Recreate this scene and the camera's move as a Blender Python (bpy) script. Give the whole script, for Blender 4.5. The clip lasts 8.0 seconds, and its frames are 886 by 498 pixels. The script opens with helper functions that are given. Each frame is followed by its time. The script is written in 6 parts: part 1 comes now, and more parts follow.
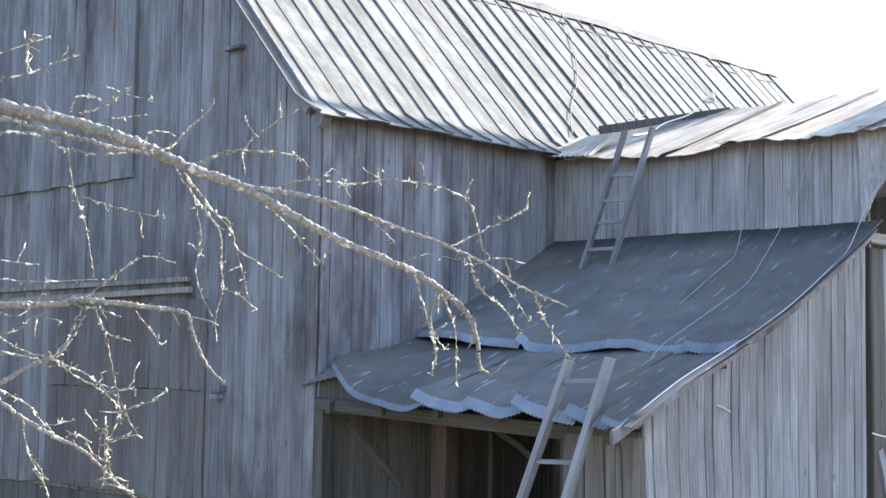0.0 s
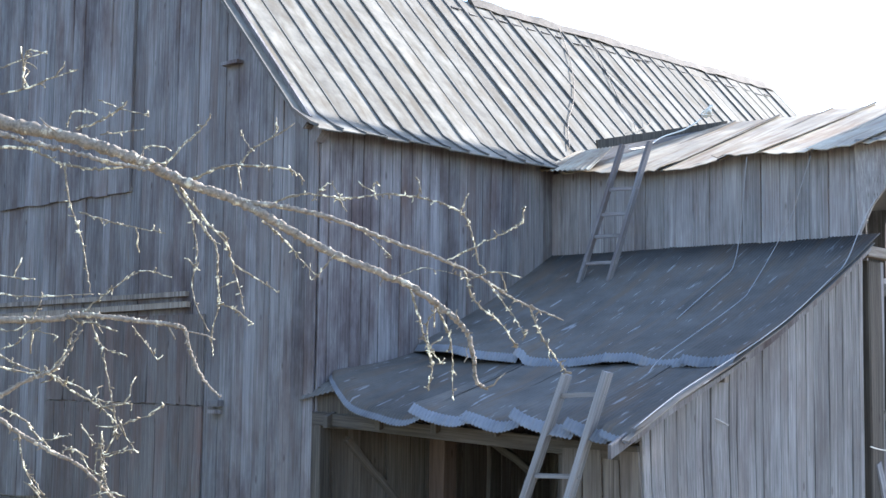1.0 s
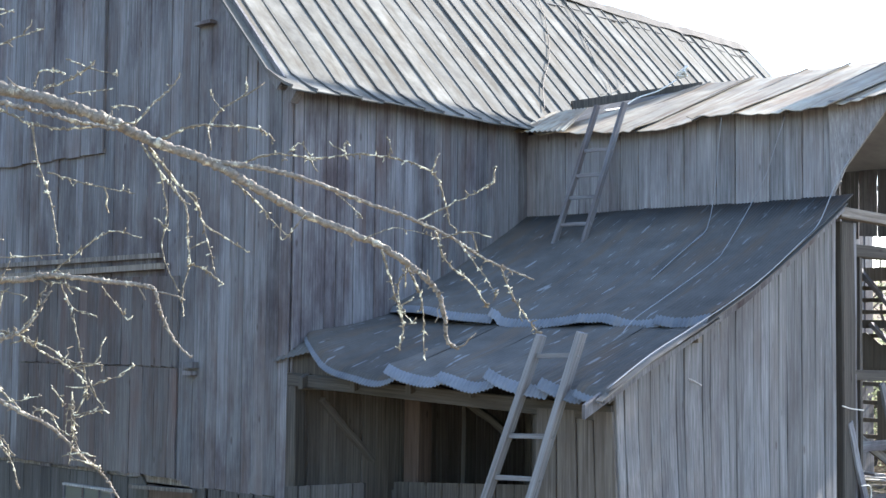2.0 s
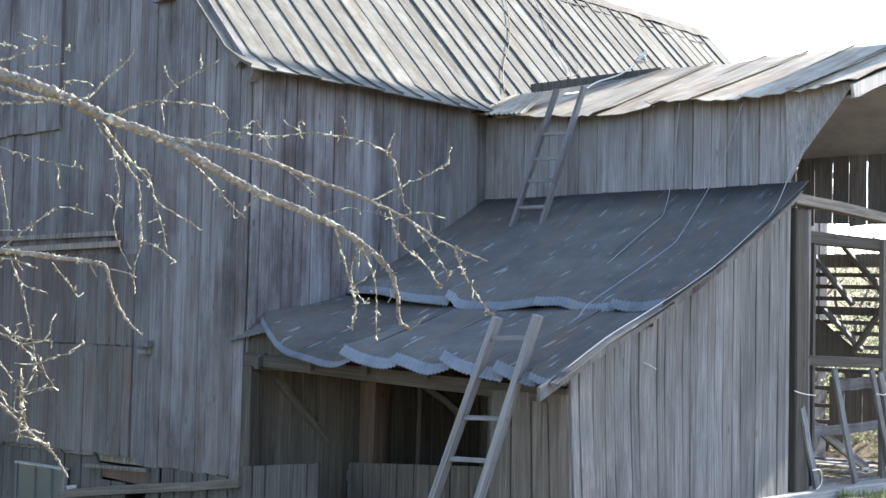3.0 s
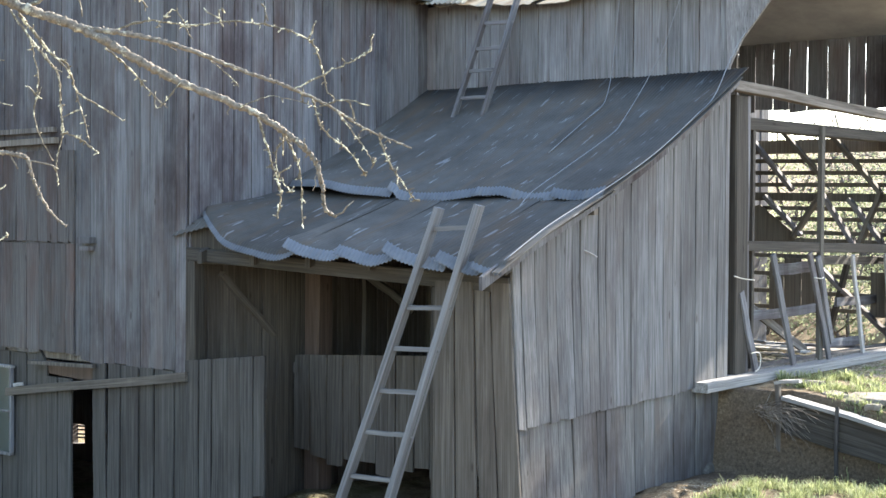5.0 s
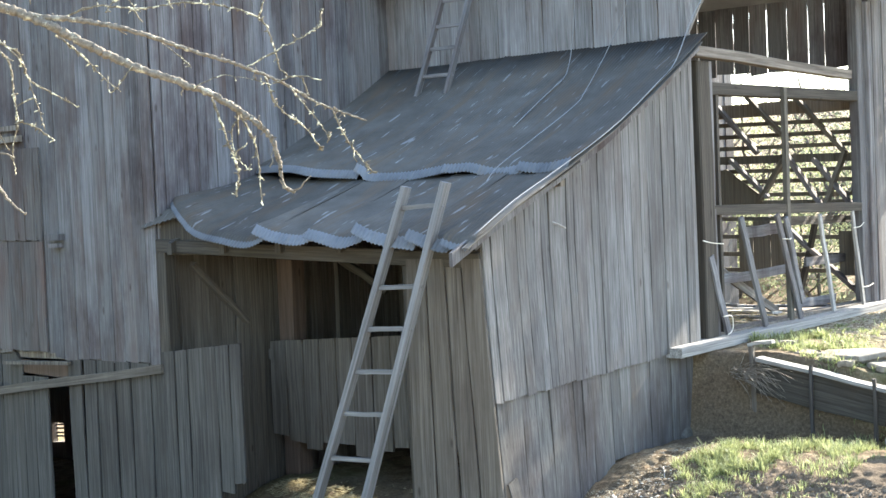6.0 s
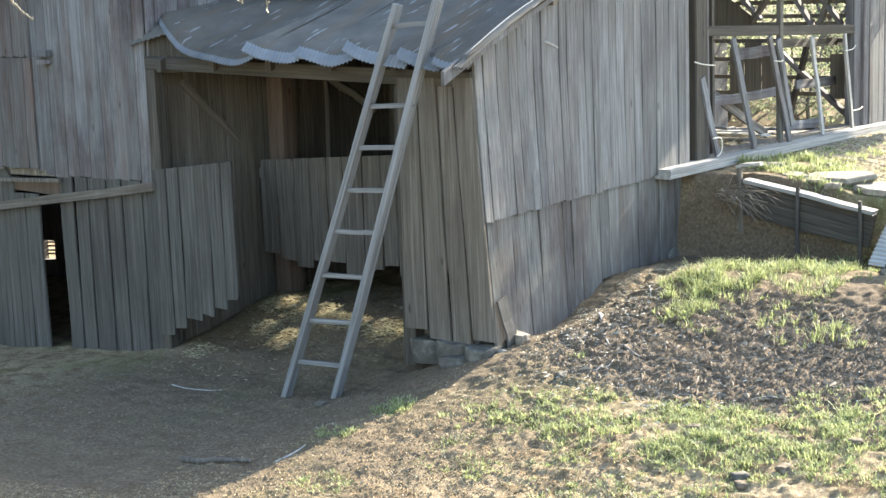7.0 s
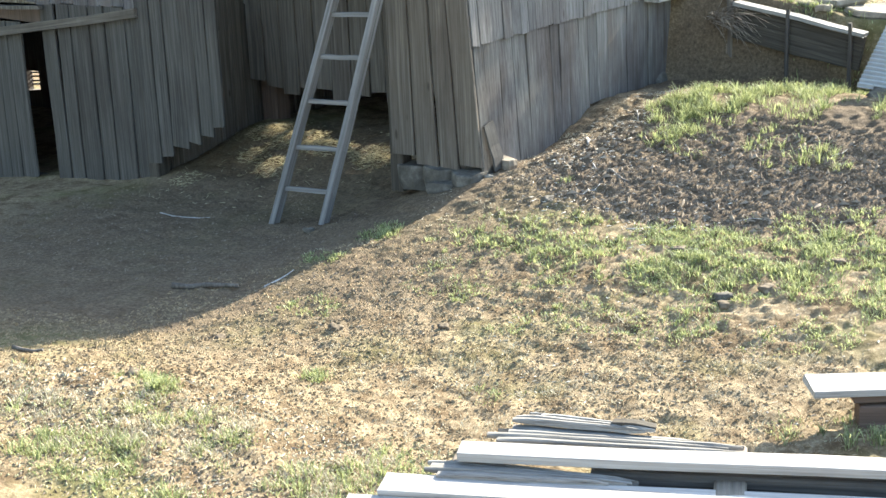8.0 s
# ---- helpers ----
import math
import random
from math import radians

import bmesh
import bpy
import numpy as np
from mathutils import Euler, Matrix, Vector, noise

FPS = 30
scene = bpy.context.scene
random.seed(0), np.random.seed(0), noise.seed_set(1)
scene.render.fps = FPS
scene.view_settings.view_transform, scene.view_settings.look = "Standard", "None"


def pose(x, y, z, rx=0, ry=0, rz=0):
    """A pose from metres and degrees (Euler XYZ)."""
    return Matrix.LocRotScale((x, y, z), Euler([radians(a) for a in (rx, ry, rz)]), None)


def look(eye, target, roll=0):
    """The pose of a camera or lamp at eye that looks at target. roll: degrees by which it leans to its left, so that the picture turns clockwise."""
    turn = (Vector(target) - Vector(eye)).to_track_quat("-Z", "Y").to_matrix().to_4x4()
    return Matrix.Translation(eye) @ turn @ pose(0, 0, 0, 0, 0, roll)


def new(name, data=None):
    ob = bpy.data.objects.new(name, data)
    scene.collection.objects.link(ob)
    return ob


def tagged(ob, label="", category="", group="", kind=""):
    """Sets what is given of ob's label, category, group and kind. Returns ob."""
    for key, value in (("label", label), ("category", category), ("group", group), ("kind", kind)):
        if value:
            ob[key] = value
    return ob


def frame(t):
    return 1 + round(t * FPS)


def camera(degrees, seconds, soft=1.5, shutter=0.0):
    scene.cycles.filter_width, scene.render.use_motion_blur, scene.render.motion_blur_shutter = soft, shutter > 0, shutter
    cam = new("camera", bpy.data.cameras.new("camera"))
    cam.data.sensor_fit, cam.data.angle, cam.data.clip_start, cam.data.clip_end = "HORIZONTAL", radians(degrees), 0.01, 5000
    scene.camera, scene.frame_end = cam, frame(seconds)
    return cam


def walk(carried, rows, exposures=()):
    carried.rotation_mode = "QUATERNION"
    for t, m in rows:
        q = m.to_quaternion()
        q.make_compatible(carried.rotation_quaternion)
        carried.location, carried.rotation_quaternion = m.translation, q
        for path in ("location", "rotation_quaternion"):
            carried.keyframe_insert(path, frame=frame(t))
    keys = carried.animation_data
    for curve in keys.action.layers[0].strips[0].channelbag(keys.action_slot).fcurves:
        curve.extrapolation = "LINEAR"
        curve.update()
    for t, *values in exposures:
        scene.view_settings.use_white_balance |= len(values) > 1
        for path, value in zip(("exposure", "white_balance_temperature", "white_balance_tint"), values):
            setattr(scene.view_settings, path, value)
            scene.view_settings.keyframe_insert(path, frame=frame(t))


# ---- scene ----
cam = camera(34.4, 8.0, soft=1.5)
walk(cam, (
    (0, pose(10.015, -8.567, 3.037, 94.496, -0.898, 44.442)),
    (0.5, pose(10.011, -8.563, 3.037, 94.432, -1.186, 44.489)),
    (1, pose(10.021, -8.567, 3.036, 95.071, -0.777, 44.374)),
    (1.5, pose(10.023, -8.562, 3.035, 94.929, -0.602, 44.202)),
    (1.7, pose(10.024, -8.560, 3.034, 94.166, -0.478, 44.000)),
    (2.8, pose(10.033, -8.553, 3.032, 92.926, -1.237, 42.045)),
    (3, pose(10.034, -8.551, 3.031, 92.848, -1.260, 41.730)),
    (3.5, pose(10.041, -8.556, 3.032, 92.941, -1.228, 40.988)),
    (4, pose(10.040, -8.563, 3.024, 91.656, -1.055, 40.560)),
    (4.5, pose(10.029, -8.538, 3.019, 89.789, -0.875, 40.143)),
    (4.7, pose(10.046, -8.537, 3.019, 89.357, -0.839, 39.871)),
    (5.8, pose(10.139, -8.531, 3.015, 87.223, 2.025, 38.717)),
    (6, pose(10.121, -8.541, 2.994, 87.806, 2.472, 38.480)),
    (6.5, pose(10.101, -8.583, 2.987, 84.362, 2.451, 38.443)),
    (7, pose(10.121, -8.602, 2.970, 80.713, 2.013, 37.970)),
    (7.5, pose(10.113, -8.622, 2.929, 77.954, 3.167, 37.409)),
    (8, pose(10.145, -8.586, 2.922, 73.962, 2.317, 37.525)),
), exposures=((0, 2.90, 5950, 13), (1.0, 2.71, 5950, 13), (1.5, 2.57, 5950, 12), (3, 2.60, 6250, 11), (4.5, 2.63, 6550, 10), (6, 2.97, 6800, 7), (7, 2.92, 7000, 6), (7.5, 2.83, 6980, 5.5), (8, 2.67, 6950, 5)))

# ---- light: low sun behind the barn, clear sky ----
SUN_EL, SUN_AZ = radians(29.5), math.atan2(0.115, 1.0)
world = bpy.data.worlds.new("sky")
world.use_nodes = True
scene.world = world
wn = world.node_tree.nodes
sky = wn.new("ShaderNodeTexSky")
sky.sky_type, sky.sun_disc = "NISHITA", False
sky.sun_elevation, sky.sun_rotation = SUN_EL, SUN_AZ
sky.air_density, sky.dust_density, sky.ozone_density = 1.0, 0.8, 1.6
world.node_tree.links.new(sky.outputs["Color"], wn["Background"].inputs["Color"])
wn["Background"].inputs["Strength"].default_value = 0.12
sun = new("sun", bpy.data.lights.new("sun", "SUN"))
sun.data.energy, sun.data.angle, sun.data.color = 4.0, radians(0.53), (1.0, 0.94, 0.85)
TO_SUN = Vector((math.sin(SUN_AZ) * math.cos(SUN_EL), math.cos(SUN_AZ) * math.cos(SUN_EL), math.sin(SUN_EL)))
sun.matrix_world = look(TO_SUN * 60, (0, 0, 0))


# ---- materials ----
def nodes_of(name):
    m = bpy.data.materials.new(name)
    m.use_nodes = True
    return m, m.node_tree.nodes, m.node_tree.links, m.node_tree.nodes["Principled BSDF"]


def ramp(n, stops):
    r = n.new("ShaderNodeValToRGB")
    while len(r.color_ramp.elements) < len(stops):
        r.color_ramp.elements.new(0.5)
    for e, (at, col) in zip(r.color_ramp.elements, stops):
        e.position, e.color = at, (*col, 1)
    return r


def mixed(n, l, mode, fac, a, b):
    m = n.new("ShaderNodeMix")
    m.data_type, m.blend_type = "RGBA", mode
    for sock, v in ((m.inputs["Factor"], fac), (m.inputs["A"], a), (m.inputs["B"], b)):
        if hasattr(v, "is_linked"):
            l.new(v, sock)
        elif isinstance(v, tuple):
            sock.default_value = (*v, 1)
        else:
            sock.default_value = v
    return m.outputs["Result"]


def noise_tex(n, l, vec, scale, detail=4, rough=0.6, distortion=0.0):
    t = n.new("ShaderNodeTexNoise")
    t.inputs["Scale"].default_value, t.inputs["Detail"].default_value = scale, detail
    t.inputs["Roughness"].default_value, t.inputs["Distortion"].default_value = rough, distortion
    l.new(vec, t.inputs["Vector"])
    return t.outputs["Fac"]


def bumped(n, l, bsdf, height, strength, distance):
    b = n.new("ShaderNodeBump")
    b.inputs["Strength"].default_value, b.inputs["Distance"].default_value = strength, distance
    l.new(height, b.inputs["Height"])
    l.new(b.outputs["Normal"], bsdf.inputs["Normal"])


def shifted(n, l, scale, spread=37.0):
    """Object coordinates, scaled, with an offset of its own for every object."""
    tc, info, mp = n.new("ShaderNodeTexCoord"), n.new("ShaderNodeObjectInfo"), n.new("ShaderNodeMapping")
    mul = n.new("ShaderNodeVectorMath")
    mul.operation = "MULTIPLY"
    l.new(info.outputs["Random"], mul.inputs[0])
    mul.inputs[1].default_value = (spread, spread * 1.7, spread * 0.6)
    mp.inputs["Scale"].default_value = scale
    l.new(tc.outputs["Object"], mp.inputs["Vector"])
    add = n.new("ShaderNodeVectorMath")
    l.new(mp.outputs["Vector"], add.inputs[0])
    l.new(mul.outputs["Vector"], add.inputs[1])
    return add.outputs["Vector"], info.outputs["Random"]


def wood(name, dark, mid, pale, stain=(0.10, 0.075, 0.06), stain_amount=0.35, spread=0.45, grain=(45, 45, 1.1), bump=0.5, blots=0.0, cracks=0.85):
    """Weathered timber with its grain along the local z axis."""
    m, n, l, b = nodes_of(name)
    vec, rnd = shifted(n, l, grain)
    fine = noise_tex(n, l, vec, 1.0, 6, 0.65, 0.4)
    col = ramp(n, ((0.30, dark), (0.50, mid), (0.72, pale)))
    l.new(fine, col.inputs["Fac"])
    vec2, _ = shifted(n, l, (3.0, 3.0, 0.8))
    big = noise_tex(n, l, vec2, 1.3, 4, 0.6)
    patch = ramp(n, ((0.45, (0, 0, 0)), (0.75, (stain_amount,) * 3)))
    l.new(big, patch.inputs["Fac"])
    c = mixed(n, l, "MIX", patch.outputs["Color"], col.outputs["Color"], stain)
    tone = ramp(n, ((0.0, (1 - spread,) * 3), (0.5, (1.0, 0.98, 0.96)), (1.0, (1 + spread * 0.45, 1 + spread * 0.45, 1 + spread * 0.5))))
    l.new(rnd, tone.inputs["Fac"])
    c = mixed(n, l, "MULTIPLY", 1.0, c, tone.outputs["Color"])
    # drying cracks along the grain, bleached flecks and knots
    vec4, _ = shifted(n, l, (grain[0] * 2.2, grain[1] * 2.2, grain[2] * 0.55))
    crack = ramp(n, ((0.31, (0.42, 0.40, 0.39)), (0.39, (1.0, 1.0, 1.0)), (0.66, (1.0, 1.0, 1.0)), (0.74, (1.28, 1.29, 1.31))))
    l.new(noise_tex(n, l, vec4, 1.0, 4, 0.55, 0.3), crack.inputs["Fac"])
    c = mixed(n, l, "MULTIPLY", cracks, c, crack.outputs["Color"])
    vec5, _ = shifted(n, l, (5.5, 5.5, 1.9))
    vor = n.new("ShaderNodeTexVoronoi")
    vor.inputs["Scale"].default_value = 1.0
    l.new(vec5, vor.inputs["Vector"])
    knot = ramp(n, ((0.045, (0.45, 0.40, 0.37)), (0.10, (1.0, 1.0, 1.0))))
    l.new(vor.outputs["Distance"], knot.inputs["Fac"])
    c = mixed(n, l, "MULTIPLY", cracks, c, knot.outputs["Color"])
    if blots:
        # weather stains running over several boards
        at, grow = n.new("ShaderNodeNewGeometry"), n.new("ShaderNodeMapping")
        grow.inputs["Scale"].default_value = (1.1, 1.1, 0.42)
        l.new(at.outputs["Position"], grow.inputs["Vector"])
        blot = ramp(n, ((0.36, (1 - blots, 1 - blots * 1.12, 1 - blots * 1.1)), (0.52, (1.0, 1.0, 1.0)), (0.66, (1 + blots * 0.3,) * 3)))
        l.new(noise_tex(n, l, grow.outputs["Vector"], 1.0, 6, 0.7), blot.inputs["Fac"])
        c = mixed(n, l, "MULTIPLY", 1.0, c, blot.outputs["Color"])
    l.new(c, b.inputs["Base Color"])
    b.inputs["Roughness"].default_value = 0.88
    b.inputs["Specular IOR Level"].default_value = 0.25
    bumped(n, l, b, fine, bump, 0.006)
    return m


def metal(name, base, pale, rust, rust_from, metallic=0.55, rough=0.45, scale=1.0, run=(1.0, 14.0, 1.0), scratch=0.0):
    """Aged galvanised sheet: spangle, streaks down the slope, rust blotches."""
    m, n, l, b = nodes_of(name)
    vec, rnd = shifted(n, l, (1, 1, 1))
    a = noise_tex(n, l, vec, 2.2 * scale, 6, 0.65)
    c1 = ramp(n, ((0.3, base), (0.7, pale)))
    l.new(a, c1.inputs["Fac"])
    vec2, _ = shifted(n, l, run)
    streak = noise_tex(n, l, vec2, 1.2, 5, 0.6)
    r = ramp(n, ((rust_from, (0, 0, 0)), (rust_from + 0.22, (0.75,) * 3)))
    l.new(streak, r.inputs["Fac"])
    c = mixed(n, l, "MIX", r.outputs["Color"], c1.outputs["Color"], rust)
    if scratch:
        vec3, _ = shifted(n, l, (30.0, 3.2, 1.0))
        sr = ramp(n, ((0.645, (0, 0, 0)), (0.70, (scratch,) * 3)))
        l.new(noise_tex(n, l, vec3, 1.0, 3, 0.5), sr.inputs["Fac"])
        c = mixed(n, l, "MIX", sr.outputs["Color"], c, (0.42, 0.43, 0.45))
    tone = ramp(n, ((0.0, (0.78,) * 3), (1.0, (1.12,) * 3)))
    l.new(rnd, tone.inputs["Fac"])
    c = mixed(n, l, "MULTIPLY", 1.0, c, tone.outputs["Color"])
    l.new(c, b.inputs["Base Color"])
    b.inputs["Metallic"].default_value = metallic
    b.inputs["Specular IOR Level"].default_value = 0.2
    rr = ramp(n, ((0.3, (rough - 0.08,) * 3), (0.7, (rough + 0.2,) * 3)))
    l.new(a, rr.inputs["Fac"])
    l.new(rr.outputs["Color"], b.inputs["Roughness"])
    bumped(n, l, b, noise_tex(n, l, vec, 9 * scale, 3), 0.25, 0.01)
    return m


GREY = wood("weathered_boards", (0.094, 0.091, 0.093), (0.160, 0.155, 0.157), (0.255, 0.252, 0.253), grain=(60, 60, 1.3), stain=(0.108, 0.079, 0.069), stain_amount=0.9, spread=0.24, blots=0.52)
STAINED = wood("stained_door_boards", (0.070, 0.062, 0.058), (0.115, 0.105, 0.10), (0.18, 0.169, 0.162), grain=(60, 60, 1.3), stain=(0.115, 0.074, 0.062), stain_amount=0.85, spread=0.17, blots=0.3)
# Weathered boards lightened for the lens glare over the wing.
GLARE_SILVER = wood("glare_silvered_boards", (0.13, 0.125, 0.122), (0.205, 0.198, 0.194), (0.315, 0.306, 0.30), grain=(60, 60, 1.3), stain=(0.14, 0.10, 0.085), stain_amount=0.6, spread=0.2, blots=0.3)
# Lens haze at the wing end is put into this paler, bluer tone.
SOFFIT = wood("hazy_soffit_boards", (0.21, 0.225, 0.24), (0.32, 0.34, 0.365), (0.44, 0.465, 0.49), stain_amount=0.1, spread=0.15)
SHED = wood("shed_boards", (0.097, 0.094, 0.091), (0.156, 0.151, 0.147), (0.248, 0.242, 0.236), grain=(48, 48, 1.7), stain=(0.11, 0.089, 0.077), stain_amount=0.6, spread=0.2, blots=0.25)
SPLASHED = wood("mud_splashed_skirt", (0.088, 0.083, 0.077), (0.142, 0.135, 0.126), (0.22, 0.212, 0.20), grain=(48, 48, 1.7), stain=(0.10, 0.08, 0.064), stain_amount=0.8, spread=0.2, blots=0.4)
# Dirty boards, darkened further for the deep shade low on the gable.
SHADED_DIRTY = wood("shaded_dirty_boards", (0.043, 0.0395, 0.036), (0.075, 0.07, 0.064), (0.124, 0.116, 0.107), stain=(0.072, 0.058, 0.049), spread=0.18, blots=0.25)
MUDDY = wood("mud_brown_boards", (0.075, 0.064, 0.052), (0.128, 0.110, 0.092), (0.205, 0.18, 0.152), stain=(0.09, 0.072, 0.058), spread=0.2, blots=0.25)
BROWN = wood("brown_boards", (0.11, 0.094, 0.075), (0.20, 0.172, 0.14), (0.30, 0.262, 0.215), stain=(0.13, 0.105, 0.085), spread=0.18)
# Old timber darkened further for shade under the eave and in the open end.
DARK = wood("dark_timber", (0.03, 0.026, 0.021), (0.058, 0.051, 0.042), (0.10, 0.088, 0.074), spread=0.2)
# Shade of the shed's inside and wing's open end is put into this tone.
SHADED_BOARD = wood("shaded_inner_boards", (0.078, 0.069, 0.056), (0.125, 0.112, 0.092), (0.175, 0.157, 0.13), spread=0.13, cracks=0.4)
REDDISH = wood("red_brown_timber", (0.075, 0.05, 0.038), (0.115, 0.08, 0.062), (0.165, 0.118, 0.094), spread=0.12)
BEAM = wood("old_beams", (0.06, 0.05, 0.042), (0.16, 0.14, 0.12), (0.30, 0.27, 0.235), grain=(30, 30, 1.0))
PALE = wood("silvered_timber", (0.17, 0.16, 0.15), (0.34, 0.325, 0.305), (0.54, 0.52, 0.49), stain_amount=0.2, spread=0.25)
RAIL = wood("ladder_rails", (0.10, 0.099, 0.10), (0.158, 0.156, 0.156), (0.24, 0.238, 0.238), stain_amount=0.25, spread=0.15)
BLEACHED = wood("sun_bleached_planks", (0.25, 0.232, 0.212), (0.37, 0.35, 0.325), (0.50, 0.48, 0.45), stain_amount=0.3, spread=0.18, cracks=0.6)
WEATHERED = wood("split_grey_slabs", (0.09, 0.084, 0.076), (0.25, 0.24, 0.222), (0.42, 0.405, 0.38), grain=(70, 70, 2.0), stain_amount=0.4, spread=0.3)
LADDER = wood("ladder_timber", (0.15, 0.145, 0.14), (0.25, 0.243, 0.235), (0.38, 0.37, 0.36), stain_amount=0.2, spread=0.2)
TIN = metal("roof_tin", (0.085, 0.081, 0.07), (0.218, 0.209, 0.181), (0.088, 0.074, 0.054), 0.44, 0.0, 0.85, scale=1.5, run=(1.6, 5.0, 1.6))
TIN.node_tree.nodes["Principled BSDF"].inputs["Specular IOR Level"].default_value = 0.08  # matt with age
RIB = metal("roof_rib_tin", (0.07, 0.066, 0.06), (0.13, 0.124, 0.113), (0.2, 0.15, 0.11), 0.6, 0.0, 0.8)
RUSTY = metal("wing_tin", (0.24, 0.205, 0.15), (0.45, 0.395, 0.295), (0.19, 0.12, 0.07), 0.42, 0.0, 0.7, run=(9.0, 0.8, 1.0), scratch=0.3)
DULL = metal("dull_tin", (0.066, 0.06, 0.053), (0.125, 0.116, 0.104), (0.12, 0.088, 0.062), 0.48, 0.0, 0.8, run=(5.0, 0.7, 1.0), scratch=0.32)
for tin_ in (RUSTY, DULL, RIB):
    tin_.node_tree.nodes["Principled BSDF"].inputs["Specular IOR Level"].default_value = 0.1
GALV = metal("galvanised_sheet", (0.25, 0.255, 0.262), (0.42, 0.43, 0.44), (0.3, 0.27, 0.23), 0.66, 0.35, 0.5)
# Paler tin, with the sky light on the down-bent lips put into it.
EDGE = metal("skylit_tin_edge", (0.095, 0.10, 0.11), (0.20, 0.208, 0.222), (0.2, 0.17, 0.14), 0.58, 0.15, 0.55, run=(9.0, 0.8, 1.0))


# ---- mesh helpers ----
def finish(name, bm, mat, parent=None, label=""):
    me = bpy.data.meshes.new(name)
    bm.normal_update()
    bm.to_mesh(me)
    bm.free()
    for mm in (mat if isinstance(mat, (list, tuple)) else (mat,)):
        me.materials.append(mm)
    ob = new(name, me)
    if parent:
        ob.parent = parent
    if label:
        ob["label"] = label
    return ob


def part(name, bm, mat, parent, label=""):
    """One mesh under a thing or a part; bmesh coordinates are the world's."""
    ob = finish(name, bm, mat, parent, label)
    up = parent
    world_up = Matrix()
    while up:
        world_up = up.matrix_basis @ world_up
        up = up.parent
    ob.matrix_basis = world_up.inverted()
    return ob


def hollow(name, at=(0, 0, 0)):
    e = new(name)
    e.empty_display_size = 0.3
    e.location = at
    return e


def ring_mesh(bm, rings, closed=True):
    """Skins rings of equal length, and caps both ends."""
    made = [[bm.verts.new(p) for p in ring] for ring in rings]
    k = len(made[0])
    for a, b in zip(made, made[1:]):
        for i in range(k if closed else k - 1):
            j = (i + 1) % k
            bm.faces.new((a[i], a[j], b[j], b[i]))
    if closed:
        bm.faces.new(made[0][::-1])
        bm.faces.new(made[-1])
    return made


def bar(bm, p, q, w, t, up=(0, 0, 1), w2=None, t2=None):
    """A squared timber from p to q, w wide across and t thick."""
    p, q = Vector(p), Vector(q)
    d = (q - p).normalized()
    s = d.cross(Vector(up))
    s = s.normalized() if s.length > 1e-4 else Vector((1, 0, 0))
    n = s.cross(d)
    rings = []
    for c, ww, tt in ((p, w, t), (q, w2 or w, t2 or t)):
        rings.append([c + s * (ww / 2 * a) + n * (tt / 2 * b) for a, b in ((-1, -1), (1, -1), (1, 1), (-1, 1))])
    ring_mesh(bm, rings)
    return bm


def timber(name, p, q, w, t, mat, parent=None, label="", rough=0.006, up=(0, 0, 1), seed=None):
    """A worn squared timber along its own z axis, standing at p, as one object."""
    rng = random.Random(seed if seed is not None else hash((round(p[0], 2), round(p[1], 2), round(q[2], 2))) & 0xFFFF)
    p, q = Vector(p), Vector(q)
    d = q - p
    length = d.length
    z = d.normalized()
    x = Vector(up).cross(z)
    x = x.normalized() if x.length > 1e-3 else Vector((1, 0, 0))
    y = z.cross(x)
    bm = bmesh.new()
    rings = []
    c = min(w, t) * 0.07
    for i in range(5):
        a = i / 4
        ox, oy = rng.uniform(-rough, rough), rng.uniform(-rough, rough)
        hw, ht = w / 2 * rng.uniform(0.96, 1.03), t / 2 * rng.uniform(0.96, 1.03)
        rings.append([(ox + u, oy + v, a * length + rng.uniform(-rough, rough) * (i in (0, 4))) for u, v in
                      ((-hw + c, -ht), (hw - c, -ht), (hw, -ht + c), (hw, ht - c), (hw - c, ht), (-hw + c, ht), (-hw, ht - c), (-hw, -ht + c))])
    ring_mesh(bm, rings)
    ob = finish(name, bm, mat, parent, label)
    m = Matrix.Translation(p) @ Matrix((x, y, z)).transposed().to_4x4()
    up_m = Matrix()
    o = parent
    while o:
        up_m = o.matrix_basis @ up_m
        o = o.parent
    ob.matrix_basis = up_m.inverted() @ m
    return ob


def pole(name, pts, r0, r1, mat, parent=None, label="", sides=7, seed=1):
    """A round, tapered, slightly knotty stick through pts."""
    rng = random.Random(seed)
    pts = [Vector(p) for p in pts]
    bm = bmesh.new()
    rings = []
    k = len(pts)
    for i, p in enumerate(pts):
        d = (pts[min(i + 1, k - 1)] - pts[max(i - 1, 0)]).normalized()
        s = d.cross(Vector((0.3, 0.2, 1)))
        s = s.normalized() if s.length > 1e-3 else Vector((1, 0, 0))
        n = s.cross(d)
        r = r0 + (r1 - r0) * i / (k - 1)
        rings.append([p + (s * math.cos(a) + n * math.sin(a)) * r * rng.uniform(0.9, 1.1) for a in [2 * math.pi * j / sides for j in range(sides)]])
    ring_mesh(bm, rings)
    for f in bm.faces:
        f.smooth = len(f.verts) == 4
    return part(name, bm, mat, parent, label) if parent else finish(name, bm, mat, None, label)


